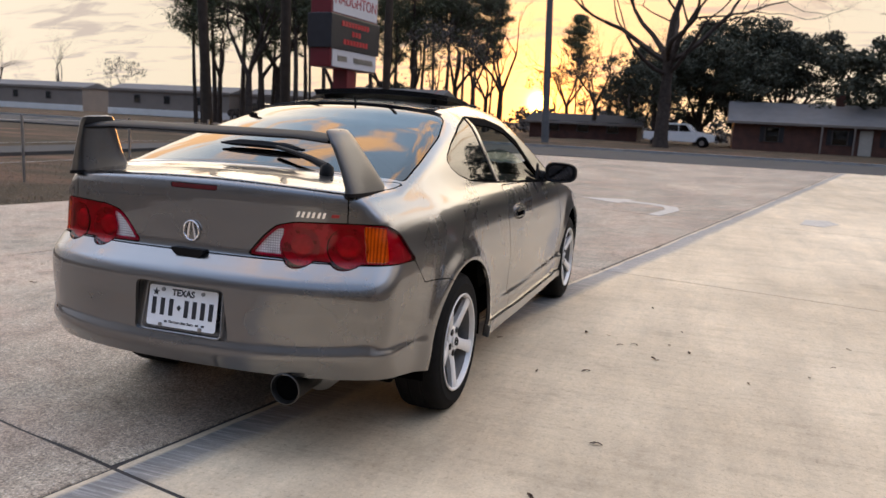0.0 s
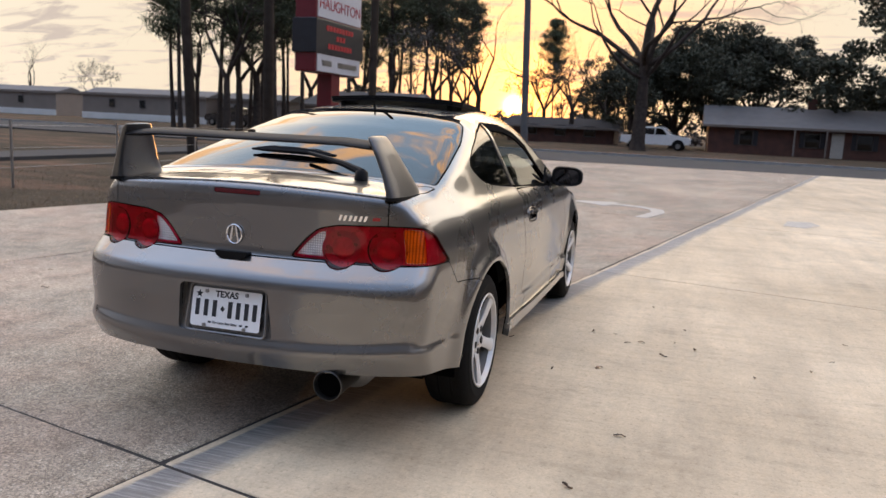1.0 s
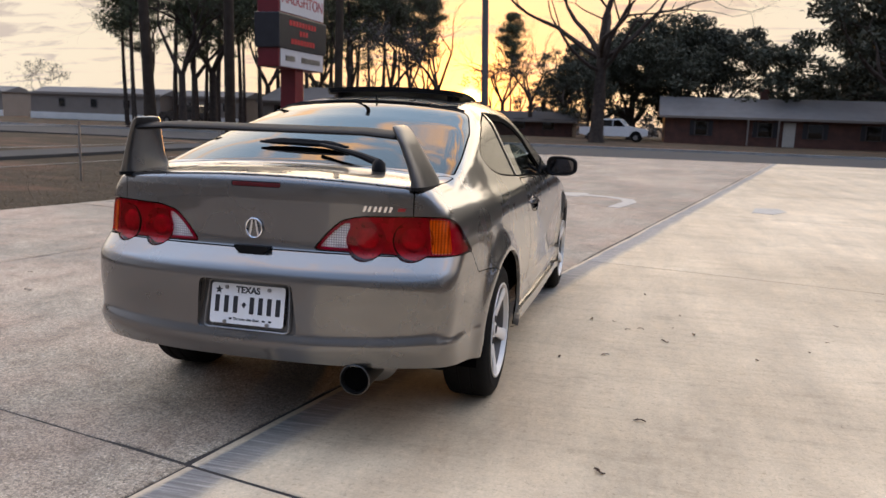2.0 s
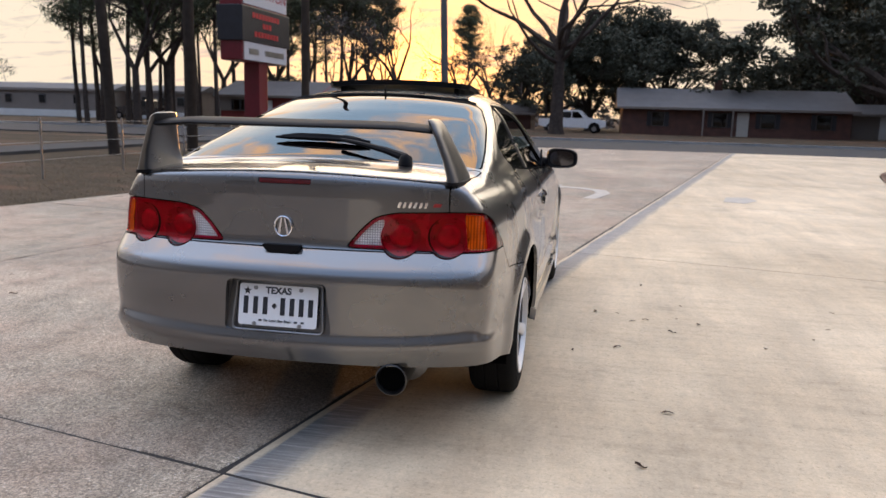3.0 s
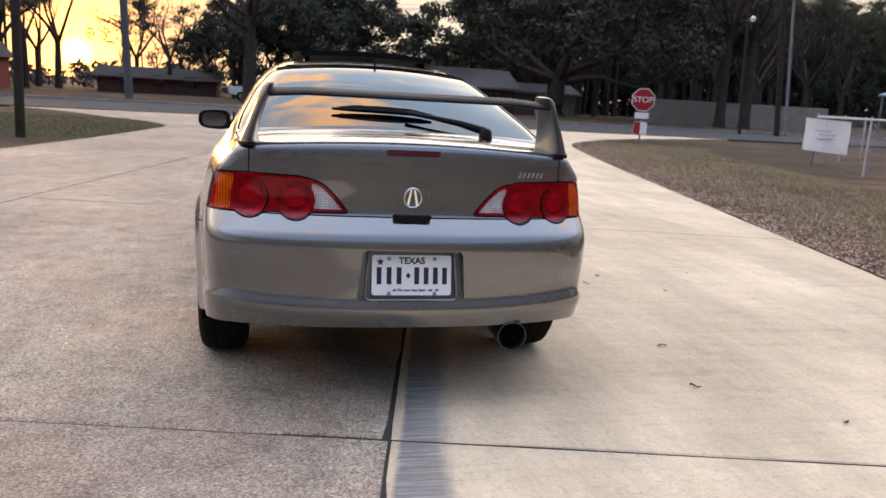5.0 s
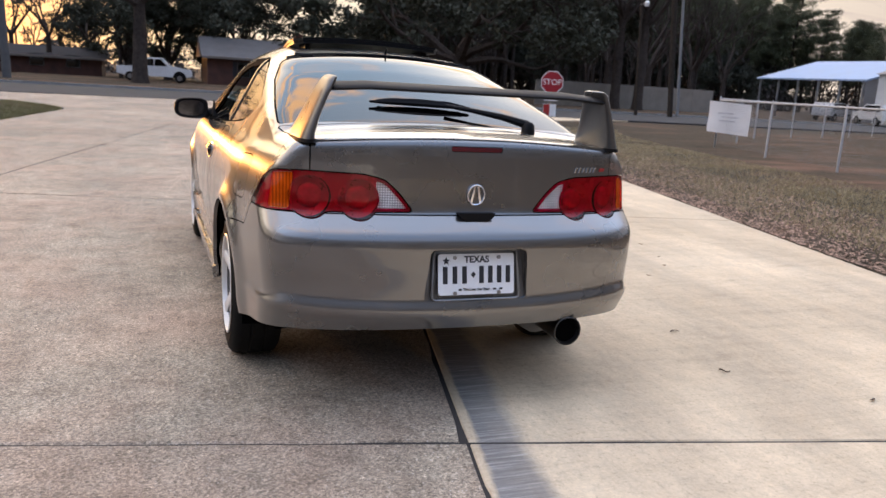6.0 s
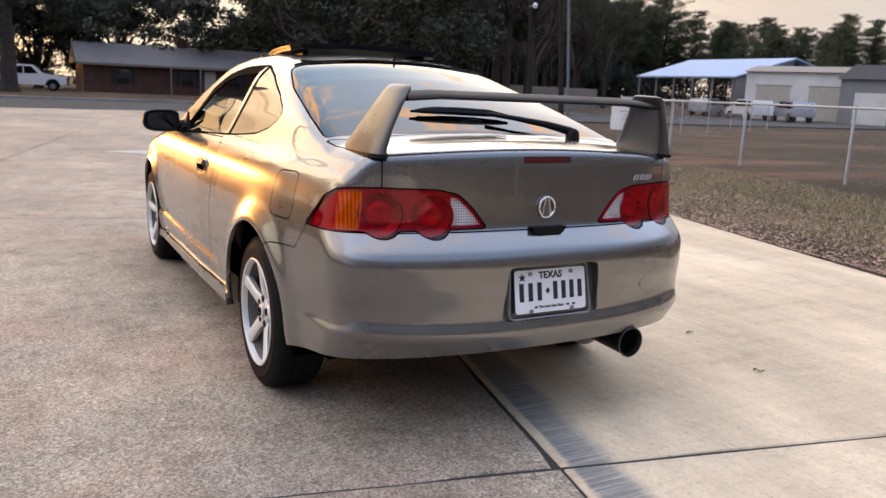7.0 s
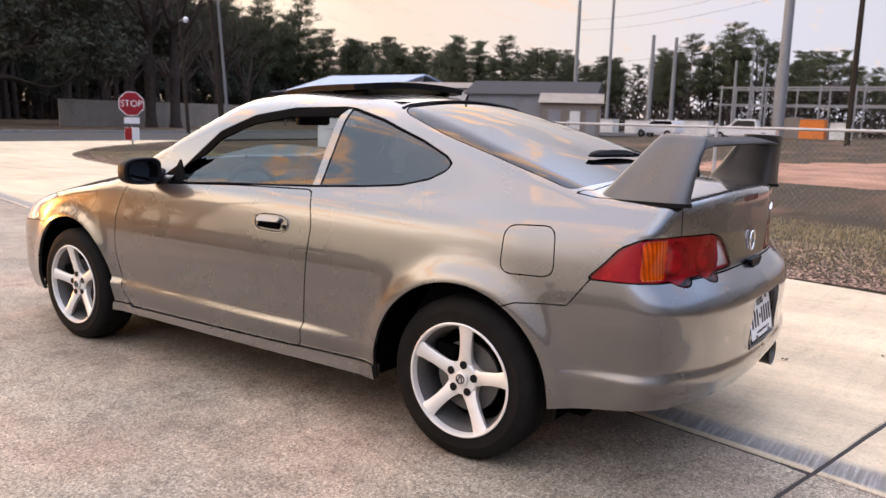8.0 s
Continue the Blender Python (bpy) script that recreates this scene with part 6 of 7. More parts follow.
# buildings beyond the fence
shelter = empty("open_shelter")
tagged(shelter, "open metal shelter with a bright sheet roof", "shelter")
bm = bmesh.new()
eaves = [(60, 66.7, 3.9), (60, 52.6, 3.9), (66, 50.6, 5.95), (66, 64.7, 5.95), (72, 48.5, 3.9), (72, 62.6, 3.9)]
top = [bm.verts.new(p) for p in eaves]
low = [bm.verts.new((p[0], p[1], p[2] - 0.16)) for p in eaves]
for f in ((0, 1, 2, 3), (3, 2, 4, 5)):
    bm.faces.new([top[i] for i in f])
    bm.faces.new([low[i] for i in f[::-1]])
for i, j in ((0, 1), (1, 2), (2, 4), (4, 5), (5, 3), (3, 0)):
    bm.faces.new((top[i], low[i], low[j], top[j]))
part("roof", bm, M_SHEET, shelter, "bright bare sheet metal")
for k in range(6):
    part("post", block((0.16, 0.16, 3.8), (60.2, 53.0 + 2.65 * k, 1.9), 0.01), M_GALV, shelter)
part("end_wall", prism([(0, 0), (6.0, 0), (6.0, 5.7), (0, 3.7)], 0.1, Matrix.Translation((60.2, 52.8, 0)) @ Matrix.Rotation(radians(-18.4), 4, "Z")), M_GREYW, shelter)
# back wall coloured dark to stand for the shaded inside of the shelter
part("back_wall", block((0.1, 14, 3.7), (71.5, 55.6, 1.85), 0.01), M_DARKROOF_SHADE, shelter)


def shed(name, x, y, w, d, h, rise, wall, roof, label, turn, doors_=()):
    b = empty(name, (x, y, 0), turn)
    tagged(b, label, "building")
    part("wall", block((w, d, h), (0, 0, h / 2), 0.02), wall, b)
    bm = bmesh.new()
    prism([(-d / 2 - 0.3, h), (d / 2 + 0.3, h), (0, h + rise)], w + 0.5, Matrix.Rotation(radians(90), 4, "Z"), 0.0, bm)
    part("roof", bm, roof, b)
    for dx, dw, dh, mat in doors_:
        part("door", block((dw, 0.08, dh), (dx, -d / 2 - 0.03, dh / 2), 0.01), mat, b)
        part("door_rail", block((dw + 0.2, 0.06, 0.12), (dx, -d / 2 - 0.05, dh + 0.06), 0.01), M_GREYW, b)
    return b


shed("white_workshop", 64, 47.5, 9.0, 8, 4.3, 0.7, M_WALLW, M_SIDING, "white metal workshop with wide doors", -66, ((-2, 3.0, 3.0, M_DOORW), (2.4, 2.6, 3.0, M_DOORW)))
shed("grey_workshop", 66, 37.0, 12.0, 9, 3.7, 1.4, M_GREYW, M_DARKROOF_SHADE, "dark grey metal building", -70, ((-3.5, 2.6, 2.6, M_WALLW), (1.8, 1.4, 2.2, M_SIDING)))
shed("small_store", 62, 31.2, 5.2, 4, 2.9, 0.9, M_SIDING, M_CONCW, "small store shed with a pale roof", -66, ((-1.4, 1.1, 2.2, M_GREYW), (0.4, 0.9, 2.2, M_WALLW), (1.8, 0.9, 2.2, M_GREYW)))

# concrete wall along the far side of the road
wall_n = empty("boundary_wall")
tagged(wall_n, "long plain pale concrete boundary wall", "wall", kind="structure")
for k in range(8):
    part("wall_panel", block((2.36, 0.16, 2.15), (31.4 + 2.4 * k, 60 + 0.05 * k, 1.02), 0.02), M_CONCW, wall_n)

# ---- poles ----


def timber_pole(x, y, h, r=0.14, lean=(0, 0), label="weathered timber utility pole", mat=None, arm=False):
    p = empty("utility_pole", (x, y, 0))
    tagged(p, label, "pole", "utility poles")
    part("shaft", tube([(0, 0, -0.1), (lean[0] * 0.5, lean[1] * 0.5, h * 0.5), (lean[0], lean[1], h)], [r * 1.1, r, r * 0.8], 14), mat or M_WOODP, p, "", True)
    if arm:
        part("cross_arm", block((2.2, 0.1, 0.12), (lean[0], lean[1] - 0.15, h - 0.7), 0.01), M_WOODP, p)
        for dx in (-0.95, -0.4, 0.4, 0.95):
            part("insulator", tube([(lean[0] + dx, lean[1] - 0.15, h - 0.62), (lean[0] + dx, lean[1] - 0.15, h - 0.42)], [0.05, 0.03], 8), M_SIGNW, p)
    return p


timber_pole(-11.35, 16, 9, 0.13, (-0.5, 0))
timber_pole(-10.75, 19, 9.5, 0.15, (-0.05, 0))
timber_pole(-5.35, 14.2, 9.5, 0.085, (0.05, 0), "slim timber pole beside the sign")
timber_pole(-9.62, 53, 14, 0.24, (-0.5, 0), "tall smooth grey steel pole", M_POLEG)
timber_pole(29.95, 40, 11, 0.16, (-1.0, 0), "timber pole with a transformer", None, True)
timber_pole(27.7, 40.5, 8.6, 0.10, (-0.5, 0), "slim pole with a street lamp")
timber_pole(31.25, 41.0, 10, 0.09, (-0.8, 0), "slim grey steel pole", M_GALV)
tf = empty("transformer", (29.0, 39.7, 8.3))
tagged(tf, "grey pole-mounted transformer can", "transformer")
part("can", tube([(0, 0, 0), (0, 0, 0.9), (0, 0, 0.98)], [0.24, 0.24, 0.1], 18), M_GALV, tf, "", True)
part("bushing", tube([(0.1, 0, 0.95), (0.1, 0, 1.2)], 0.04, 8), M_SIGNW, tf)
lampost = empty("street_lamp", (27.2, 40.3, 6.7))
tagged(lampost, "small pale street lamp head on a pole", "lamp")
part("bracket", tube([(0, 0.1, 0), (0, -0.5, 0.15)], 0.03, 8), M_GALV, lampost)
part("globe", tube([(0, -0.5, -0.12), (0, -0.5, 0.08), (0, -0.5, 0.2)], [0.12, 0.17, 0.06], 14), M_SIGNW, lampost, "", True)
for x, y, h, r, mat in ((90, 44.6, 16.5, 0.26, M_GALV), (90, 40, 19, 0.20, M_GALV), (90, 34.6, 11.8, 0.26, M_GALV), (90, 31.8, 11.4, 0.24, M_GALV), (76, 16.5, 22, 0.46, M_GALV), (64, 8.8, 18, 0.20, M_WOODP),
                        (95, 26, 9, 0.16, M_GALV), (97, 24.6, 10.0, 0.14, M_GALV), (98, 23.4, 9.4, 0.14, M_GALV), (99, 22.2, 8.8, 0.14, M_GALV)):
    timber_pole(x, y, h, r, (0.25, 0), "tall grey steel substation pole" if mat is M_GALV else "red-brown weathered timber pole", mat)
# substation frames, cabinets and wires seen far off
grid = empty("substation_frame", (104, 18, 0))
tagged(grid, "grey lattice substation frame of posts and beams", "substation")
for i in range(7):
    for j in range(2):
        part("post", block((0.22, 0.22, 6.5), (j * 7, -12 + 4 * i, 3.25), 0.01), M_GALV, grid)
for j in range(2):
    for z in (4.0, 6.2):
        part("beam", block((0.18, 25, 0.22), (j * 7, 0, z), 0.01), M_GALV, grid)
for y, c, w, h in ((27.5, M_WALLW, 3.5, 1.6), (22.0, M_GREYW, 2.6, 1.5), (17.8, M_SIDING, 2.8, 2.1), (15.2, M_ORANGE, 2.4, 2.0), (12.6, M_WALLW, 1.8, 1.7), (33.0, M_WALLW, 5.0, 1.5), (40, M_WALLW, 6.0, 1.6)):
    cab = empty("site_cabinet", (86, y, 0))
    tagged(cab, "orange steel site container" if c is M_ORANGE else "pale equipment cabinet on the substation site", "cabinet", "site cabinets")
    part("case", block((1.8, w, h), (0, 0, h / 2 + 0.1), 0.03), c, cab)
    part("lid", block((1.9, w + 0.1, 0.08), (0, 0, h + 0.14), 0.01), M_GREYW, cab)


def wires(name, a, b, sag, n, dz):
    w = empty(name)
    tagged(w, "thin sagging overhead wire", "wire", "overhead wires")
    for k in range(n):
        pts = [Vector(a).lerp(Vector(b), u) + Vector((0, 0, -4 * sag * u * (1 - u) - dz * k)) for u in np.linspace(0, 1, 15)]
        part("wire", tube(pts, 0.012, 4), M_BLACK, w)


wires("overhead_wire", (64, 8.8, 14), (90, 44.6, 14), 1.0, 2, 1.2)
wires("overhead_wire", (76, 16.5, 9.5), (90, 60, 8.0), 0.8, 2, 1.0)

# ---- pylon sign ----
sign = empty("pylon_sign", (-7.82, 17.07, 0), 87)
tagged(sign, "red pylon sign with white panels and a dark display", "sign")
part("column", block((0.48, 0.44, 2.7), (0, 0, 1.3), 0.02), M_REDP, sign)
part("cabinet", block((2.55, 0.60, 3.1), (0.0, 0, 4.0), 0.03), M_REDP, sign)
part("name_panel", block((2.40, 0.02, 1.36), (0.0, -0.31, 4.50), 0.004), M_PANELW, sign)
part("display", block((2.66, 0.70, 0.86), (0.0, 0, 3.35), 0.02), M_PANELB, sign)
part("lower_panel", block((2.40, 0.02, 0.44), (0.0, -0.31, 2.69), 0.004), M_PANELW, sign)
words("lettering", "HAUGHTON", 0.40, Matrix.Translation((0, -0.325, 4.16)) @ Matrix.Rotation(radians(90), 4, "X"), M_STOPR, sign, 0.004, "red capitals")
for k, (z, w) in enumerate(((3.58, 1.7), (3.36, 0.6), (3.13, 1.5))):
    for j in range(int(w / 0.17)):
        part("display_bar", block((0.12, 0.01, 0.13), (-w / 2 + 0.17 * j + 0.1, -0.357, z), 0.0), M_LED, sign)
for x, w in ((-0.7, 0.5), (0.45, 1.1)):
    part("small_bar", block((w, 0.01, 0.14), (x, -0.325, 2.69), 0.0), M_STEEL, sign)

# ---- stop sign ----
stop = empty("stop_sign", (12.3, 22.9, 0), -26)
stop.scale = (0.93, 0.93, 0.93)
tagged(stop, "red octagonal stop sign with plates below on a post", "sign")
octo = [(0.455 * math.cos(radians(22.5 + 45 * k)), 1.62 + 0.455 * math.sin(radians(22.5 + 45 * k))) for k in range(8)]
inner = [(0.425 * math.cos(radians(22.5 + 45 * k)), 1.62 + 0.425 * math.sin(radians(22.5 + 45 * k))) for k in range(8)]
part("post", tube([(0, 0.03, -0.1), (0, 0.03, 2.0)], 0.03, 8), M_STEEL, stop)
part("border", prism(octo, 0.006, Matrix.Translation((0, -0.008, 0))), M_SIGNW, stop)
part("face", prism(inner, 0.006, Matrix.Translation((0, -0.013, 0))), M_STOPR, stop)
words("lettering", "STOP", 0.31, Matrix.Translation((0, -0.018, 1.62)) @ Matrix.Rotation(radians(90), 4, "X"), M_SIGNW, stop, 0.002, "white capitals")
part("plate", block((0.52, 0.008, 0.22), (0, -0.01, 1.03), 0.003), M_SIGNW, stop)
part("notice_board", block((0.50, 0.008, 0.46), (-0.02, -0.014, 0.56), 0.003), M_SIGNW, stop)
part("notice_patch", block((0.24, 0.008, 0.44), (-0.14, -0.020, 0.56), 0.003), M_BADGERED, stop)

# ---- fences ----


def chain_fence(name, points, h, gap, label, mesh_step=0.09):
    f = empty(name)
    tagged(f, label, "fence")
    pts = []
    for a, b in zip(points, points[1:]):
        a, b = Vector(a), Vector(b)
        n = max(1, round((b - a).length / gap))
        pts += [a.lerp(b, k / n) for k in range(n)]
    pts.append(Vector(points[-1]))
    wire = bmesh.new()
    for p, q in zip(pts, pts[1:]):
        part("top_rail", tube([(p.x, p.y, h), (q.x, q.y, h)], 0.021, 8), M_FENCE, f)
        length = (q - p).length
        n = int(length / mesh_step)
        hh = h - 0.08
        for k in range(-int(hh / mesh_step) - 1, n + 1):
            for up_ in (1, -1):
                u0, u1 = k * mesh_step, k * mesh_step + hh
                z0, z1 = (0.05, 0.05 + hh) if up_ > 0 else (0.05 + hh, 0.05)
                t0, t1 = max(0, -u0 / hh), min(1, (length - u0) / hh)
                if t1 > t0:
                    A, B = p.lerp(q, (u0 + t0 * hh) / length), p.lerp(q, (u0 + t1 * hh) / length)
                    tube([(A.x, A.y, z0 + (z1 - z0) * t0), (B.x, B.y, z0 + (z1 - z0) * t1)], 0.0010, 3, wire, False)
    tagged(part("wire_mesh", wire, M_GALV, f), kind="stuff")
    for p in pts:
        part("post", tube([(p.x, p.y, -0.1), (p.x, p.y, h + 0.03), (p.x, p.y, h + 0.06)], [0.025, 0.025, 0.012], 10), M_FENCE, f, "", True)
    return f


chain_fence("chain_link_fence", [(13.45, 15.2, 0), (7.4, -3.2, 0), (4.2, -12, 0)], 1.24, 3.0, "galvanised chain link fence beside the verge")
chain_fence("chain_link_fence", [(13.45, 15.2, 0), (18.6, 19.5, 0), (34, 27, 0)], 1.28, 3.2, "galvanised chain link fence along the road", 0.12)
lf = empty("wire_fence")
tagged(lf, "low rusty wire fence on thin posts", "fence")
posts = [Vector((-8.45 + 0.02 * y, y, 0)) for y in (2.4, 4.7, 7.0, 9.3, 11.6, 13.9, 16.2)]
for p in posts:
    part("post", tube([(p.x, p.y, -0.1), (p.x, p.y, 1.02)], 0.02, 8), M_STEEL, lf)
for p, q in zip(posts, posts[1:]):
    for z in (0.3, 0.6, 0.95):
        part("wire", tube([(p.x, p.y, z), (q.x, q.y, z)], 0.004, 4), M_STEEL, lf)
nb = empty("notice", (13.30, 14.68, 0), -58)
tagged(nb, "white notice sheet tied to the fence", "notice")
bm = bmesh.new()
bmesh.ops.create_grid(bm, x_segments=8, y_segments=6, size=0.5, matrix=Matrix.Translation((0.08, -0.05, 0.78)) @ Matrix.Rotation(radians(90), 4, "X") @ Matrix.Diagonal((1.12, 0.82, 1, 1)))
for vtx in bm.verts:
    vtx.co.y += 0.03 * math.sin(7 * vtx.co.x) + 0.02 * math.sin(9 * vtx.co.z)
    vtx.co.z -= 0.05 * vtx.co.x
bmesh.ops.solidify(bm, geom=bm.faces[:], thickness=0.004)
part("sheet", bm, M_TARP, nb, "", True)
for x, z in ((0.0, 0.90), (0.12, 0.80), (0.06, 0.70)):
    part("faded_bar", block((0.42, 0.006, 0.035), (x, -0.105, z), 0.0), M_PANELW, nb)

# ---- parked vehicles far off ----


def far_vehicle(name, x, y, turn, mat, profile, glass, width, wheels, label, category):
    c = empty(name, (x, y, 0), turn)
    tagged(c, label, category)
    part("body", prism(profile, width, None, 0.05), mat, c, "", True)
    for s in (-1, 1):
        part("side_glass", prism(glass, 0.02, Matrix.Translation((0, s * (width / 2 + 0.004), 0))), M_DARKWIN, c)
    for wx in wheels:
        for s in (-1, 1):
            part("wheel", tube([(wx, s * (width / 2 - 0.22), 0.36), (wx, s * (width / 2 + 0.01), 0.36)], 0.36, 24), M_RUBBER, c)
            part("hub", tube([(wx, s * (width / 2), 0.36), (wx, s * (width / 2 + 0.03), 0.36)], 0.2, 16), M_STEEL, c)
    return c


PICKUP = [(-2.85, 0.55), (-2.85, 1.12), (-1.25, 1.14), (-1.18, 1.80), (-0.95, 1.88), (0.55, 1.88), (1.15, 1.24), (2.55, 1.14), (2.80, 0.95), (2.82, 0.52), (2.2, 0.42), (-2.3, 0.45)]
truck = far_vehicle("pickup_truck", -0.9, 65.5, -6, M_TRUCK, PICKUP, [(-1.05, 1.24), (-1.02, 1.72), (-0.10, 1.76), (-0.10, 1.24)], 1.95, (-1.85, 1.85), "white crew-cab pickup parked by the tree", "truck")
for s_ in (-1, 1):
    part("side_glass", prism([(-0.02, 1.24), (-0.02, 1.76), (0.48, 1.76), (0.92, 1.26)], 0.02, Matrix.Translation((0, s_ * 0.979, 0))), M_DARKWIN, truck)
part("front_grille", block((0.06, 1.3, 0.34), (2.83, 0, 0.80), 0.02), M_BLACK, truck)
part("front_bumper", block((0.14, 1.9, 0.20), (2.86, 0, 0.50), 0.03), M_STEEL, truck)
for s_ in (-1, 1):
    part("wheel_arch", prism([(1.85 + 0.5 * math.cos(k), 0.40 + 0.5 * math.sin(k)) for k in np.linspace(0, math.pi, 13)], 0.01, Matrix.Translation((0, s_ * 0.979, 0))), M_BLACK, truck)
far_vehicle("parked_pickup", -42.0, 66.5, 176, M_DARKCAR, PICKUP, [(-1.05, 1.24), (-1.02, 1.72), (0.48, 1.76), (0.92, 1.26)], 1.9, (-1.85, 1.85), "dark pickup parked before the trailer home", "truck")

WAGON = [(-2.25, 0.45), (-2.25, 1.05), (-2.0, 1.62), (0.35, 1.66), (1.05, 1.12), (2.05, 1.0), (2.22, 0.70), (2.2, 0.42)]
WAGON_GLASS = [(-1.85, 1.10), (-1.75, 1.54), (0.26, 1.57), (0.75, 1.12)]
for x, y, turn_, mat_, label_ in ((51.6, 43.4, 70, M_TRUCK, "white wagon parked before the workshop"), (53.6, 40.8, 62, M_SILVER, "silver wagon parked before the workshop"),
                                  (57.0, 53.0, 20, M_SILVER, "silver wagon parked by the open shelter"), (71.0, 26.2, 80, M_TRUCK, "white wagon parked on the substation site")):
    far_vehicle("parked_car", x, y, turn_, mat_, WAGON, WAGON_GLASS, 1.8, (-1.4, 1.4), label_, "car")
far_vehicle("site_truck", 70.5, 18.2, 95, M_TRUCK, PICKUP, [(-1.05, 1.24), (-1.02, 1.72), (0.48, 1.76), (0.92, 1.26)], 1.95, (-1.85, 1.85), "white pickup parked on the substation site", "truck")

# ---- markings, leaves, grass ----


def decal(name, poly, z, mat, label, u, v, turn):
    bm = bmesh.new()
    at_ = slab_point(u, v)
    vs = [bm.verts.new(Matrix.Translation((at_[0], at_[1], z)) @ Matrix.Rotation(radians(-12.4 + turn), 4, "Z") @ Vector((x, y, 0))) for x, y in poly]
    f = bm.faces.new(vs)
    made = bmesh.ops.extrude_face_region(bm, geom=[f])
    bmesh.ops.translate(bm, verts=[e for e in made["geom"] if isinstance(e, bmesh.types.BMVert)], vec=(0, 0, 0.003))
    ob = part(name, bm, mat, None)
    tagged(ob, label, "road marking", kind="structure")


TURN_ARROW = [(0.80, -1.4), (1.0, -1.4), (1.02, -0.35), (0.85, 0.15), (0.45, 0.42), (-0.1, 0.50), (-0.1, 0.85), (-1.0, 0.35), (-0.1, -0.10), (-0.1, 0.24), (0.35, 0.18), (0.65, 0.0), (0.80, -0.4)]
PATCH = [(-0.2, -0.45), (0.12, -0.5), (0.28, 0.1), (0.1, 0.5), (-0.22, 0.35)]
decal("turn_arrow", TURN_ARROW, 0.002, M_WORNPAINT, "worn white turn arrow painted on the concrete", 11.5, -1.85, 0)
decal("worn_marking", PATCH, 0.002, M_WORNPAINT, "worn remains of a white marking", 11.4, 1.2, 0)


def leaf_mesh(seed):
    r = np.random.default_rng(seed)
    bm = bmesh.new()
    rows = []
    for i in range(7):
        u = i / 6
        w = 0.013 * math.sin(math.pi * min(1, u * 1.05)) * (1 + 0.45 * (-1) ** i) + 0.001
        lift = 0.012 * math.sin(u * 3 + seed) ** 2
        rows.append([bm.verts.new(((u - 0.5) * 0.085, -w, 0.004 + lift + 0.010 * r.random())), bm.verts.new(((u - 0.5) * 0.085, 0, 0.003 + lift)), bm.verts.new(((u - 0.5) * 0.085, w, 0.004 + lift + 0.012 * r.random()))])
    for a, b in zip(rows, rows[1:]):
        for k in range(2):
            bm.faces.new((a[k], a[k + 1], b[k + 1], b[k]))
    bmesh.ops.solidify(bm, geom=bm.faces[:], thickness=0.0012)
    return bm


kinds = [part("fallen_leaf", leaf_mesh(s), M_LEAFD, None, "", True) for s in (1, 2, 3)]
for k in kinds:
    tagged(k, "curled dry brown leaf on the concrete", "leaf", "fallen leaves")
places = [(1.17, 2.45), (1.51, 3.37), (1.48, 2.31), (1.62, 2.05), (1.31, 2.44), (1.40, 2.26), (1.74, 2.76), (1.80, 2.28), (1.68, 2.40), (1.05, 1.53), (2.43, 2.12), (1.48, 0.70), (1.34, 0.13), (1.77, -0.30), (1.29, 1.65), (0.707, 2.06), (2.11, 1.85),
          (2.58, 2.39), (2.73, 2.86), (3.25, 6.69), (-3.07, 2.29), (-2.63, 1.78)]
rng = np.random.default_rng(9)
for i, (x, y) in enumerate(places):
    s = 0.30 + 0.34 * rng.random()
    m = Matrix.Translation((x, y, 0.001)) @ Matrix.Rotation(rng.random() * 6.28, 4, "Z") @ Matrix.Scale(s, 4)
    if i < 3:
        kinds[i].matrix_basis = m
    else:
        copy_thing(kinds[i % 3], Matrix()).matrix_basis = m


def strewn(name, count, region, size, mat, upright, label, category, seed):
    """Blades or leaf litter strewn over (u, v) regions of the drive's own grid."""
    r = np.random.default_rng(seed)
    pts = []
    while len(pts) < count:
        u, v, keep = region(r)
        if r.random() < keep:
            p = O + JU * u + JV * v
            pts.append((p.x, p.y))
    p = np.array(pts)
    n = len(p)
    base = np.column_stack([p, [ground_z(x, y) for x, y in pts]])
    a = r.random(n) * 2 * math.pi
    s = size * (0.5 + r.random(n))
    side = np.column_stack([np.cos(a), np.sin(a), 0.14 * r.normal(size=n)]) * (s * (0.10 if upright else 0.6))[:, None]
    if upright:
        top = np.column_stack([r.normal(size=n) * 0.6, r.normal(size=n) * 0.6, np.full(n, 1.0)]) * s[:, None]
        v = np.stack([base - side, base + side, base + top], 1).reshape(-1, 3)
        f = np.arange(3 * n).reshape(-1, 3)
    else:
        across = np.column_stack([-np.sin(a), np.cos(a), 0.16 * r.normal(size=n)]) * (s * 0.38)[:, None]
        base[:, 2] += 0.004 + 0.008 * r.random(n)
        v = np.stack([base - side, base - across, base + side, base + across], 1).reshape(-1, 3)
        f = np.arange(4 * n).reshape(-1, 4)
    ob = quick(name, v, f, mat, None)
    tagged(ob, label, category, kind="stuff")


def right_verge(r):
    u = -14 + 36 * r.random()
    d = 2.2 * r.random() ** 1.6
    return u, float(edge_right(u)) + 0.03 + d, 1.0


def right_lawn(r):
    u = -14 + 38 * r.random()
    d = 0.5 + 3.9 * r.random()
    return u, float(edge_right(u)) + d, min(1.0, 0.25 + d / 2) * (0.55 + 0.45 * (noise.noise((u * 0.35, d * 0.8, 7)) > -0.05))


def green_corner(r):
    u = 13.5 + 8.5 * r.random()
    return u, float(edge_left(u)) - 0.05 - 6.5 * r.random() ** 1.3, 1.0


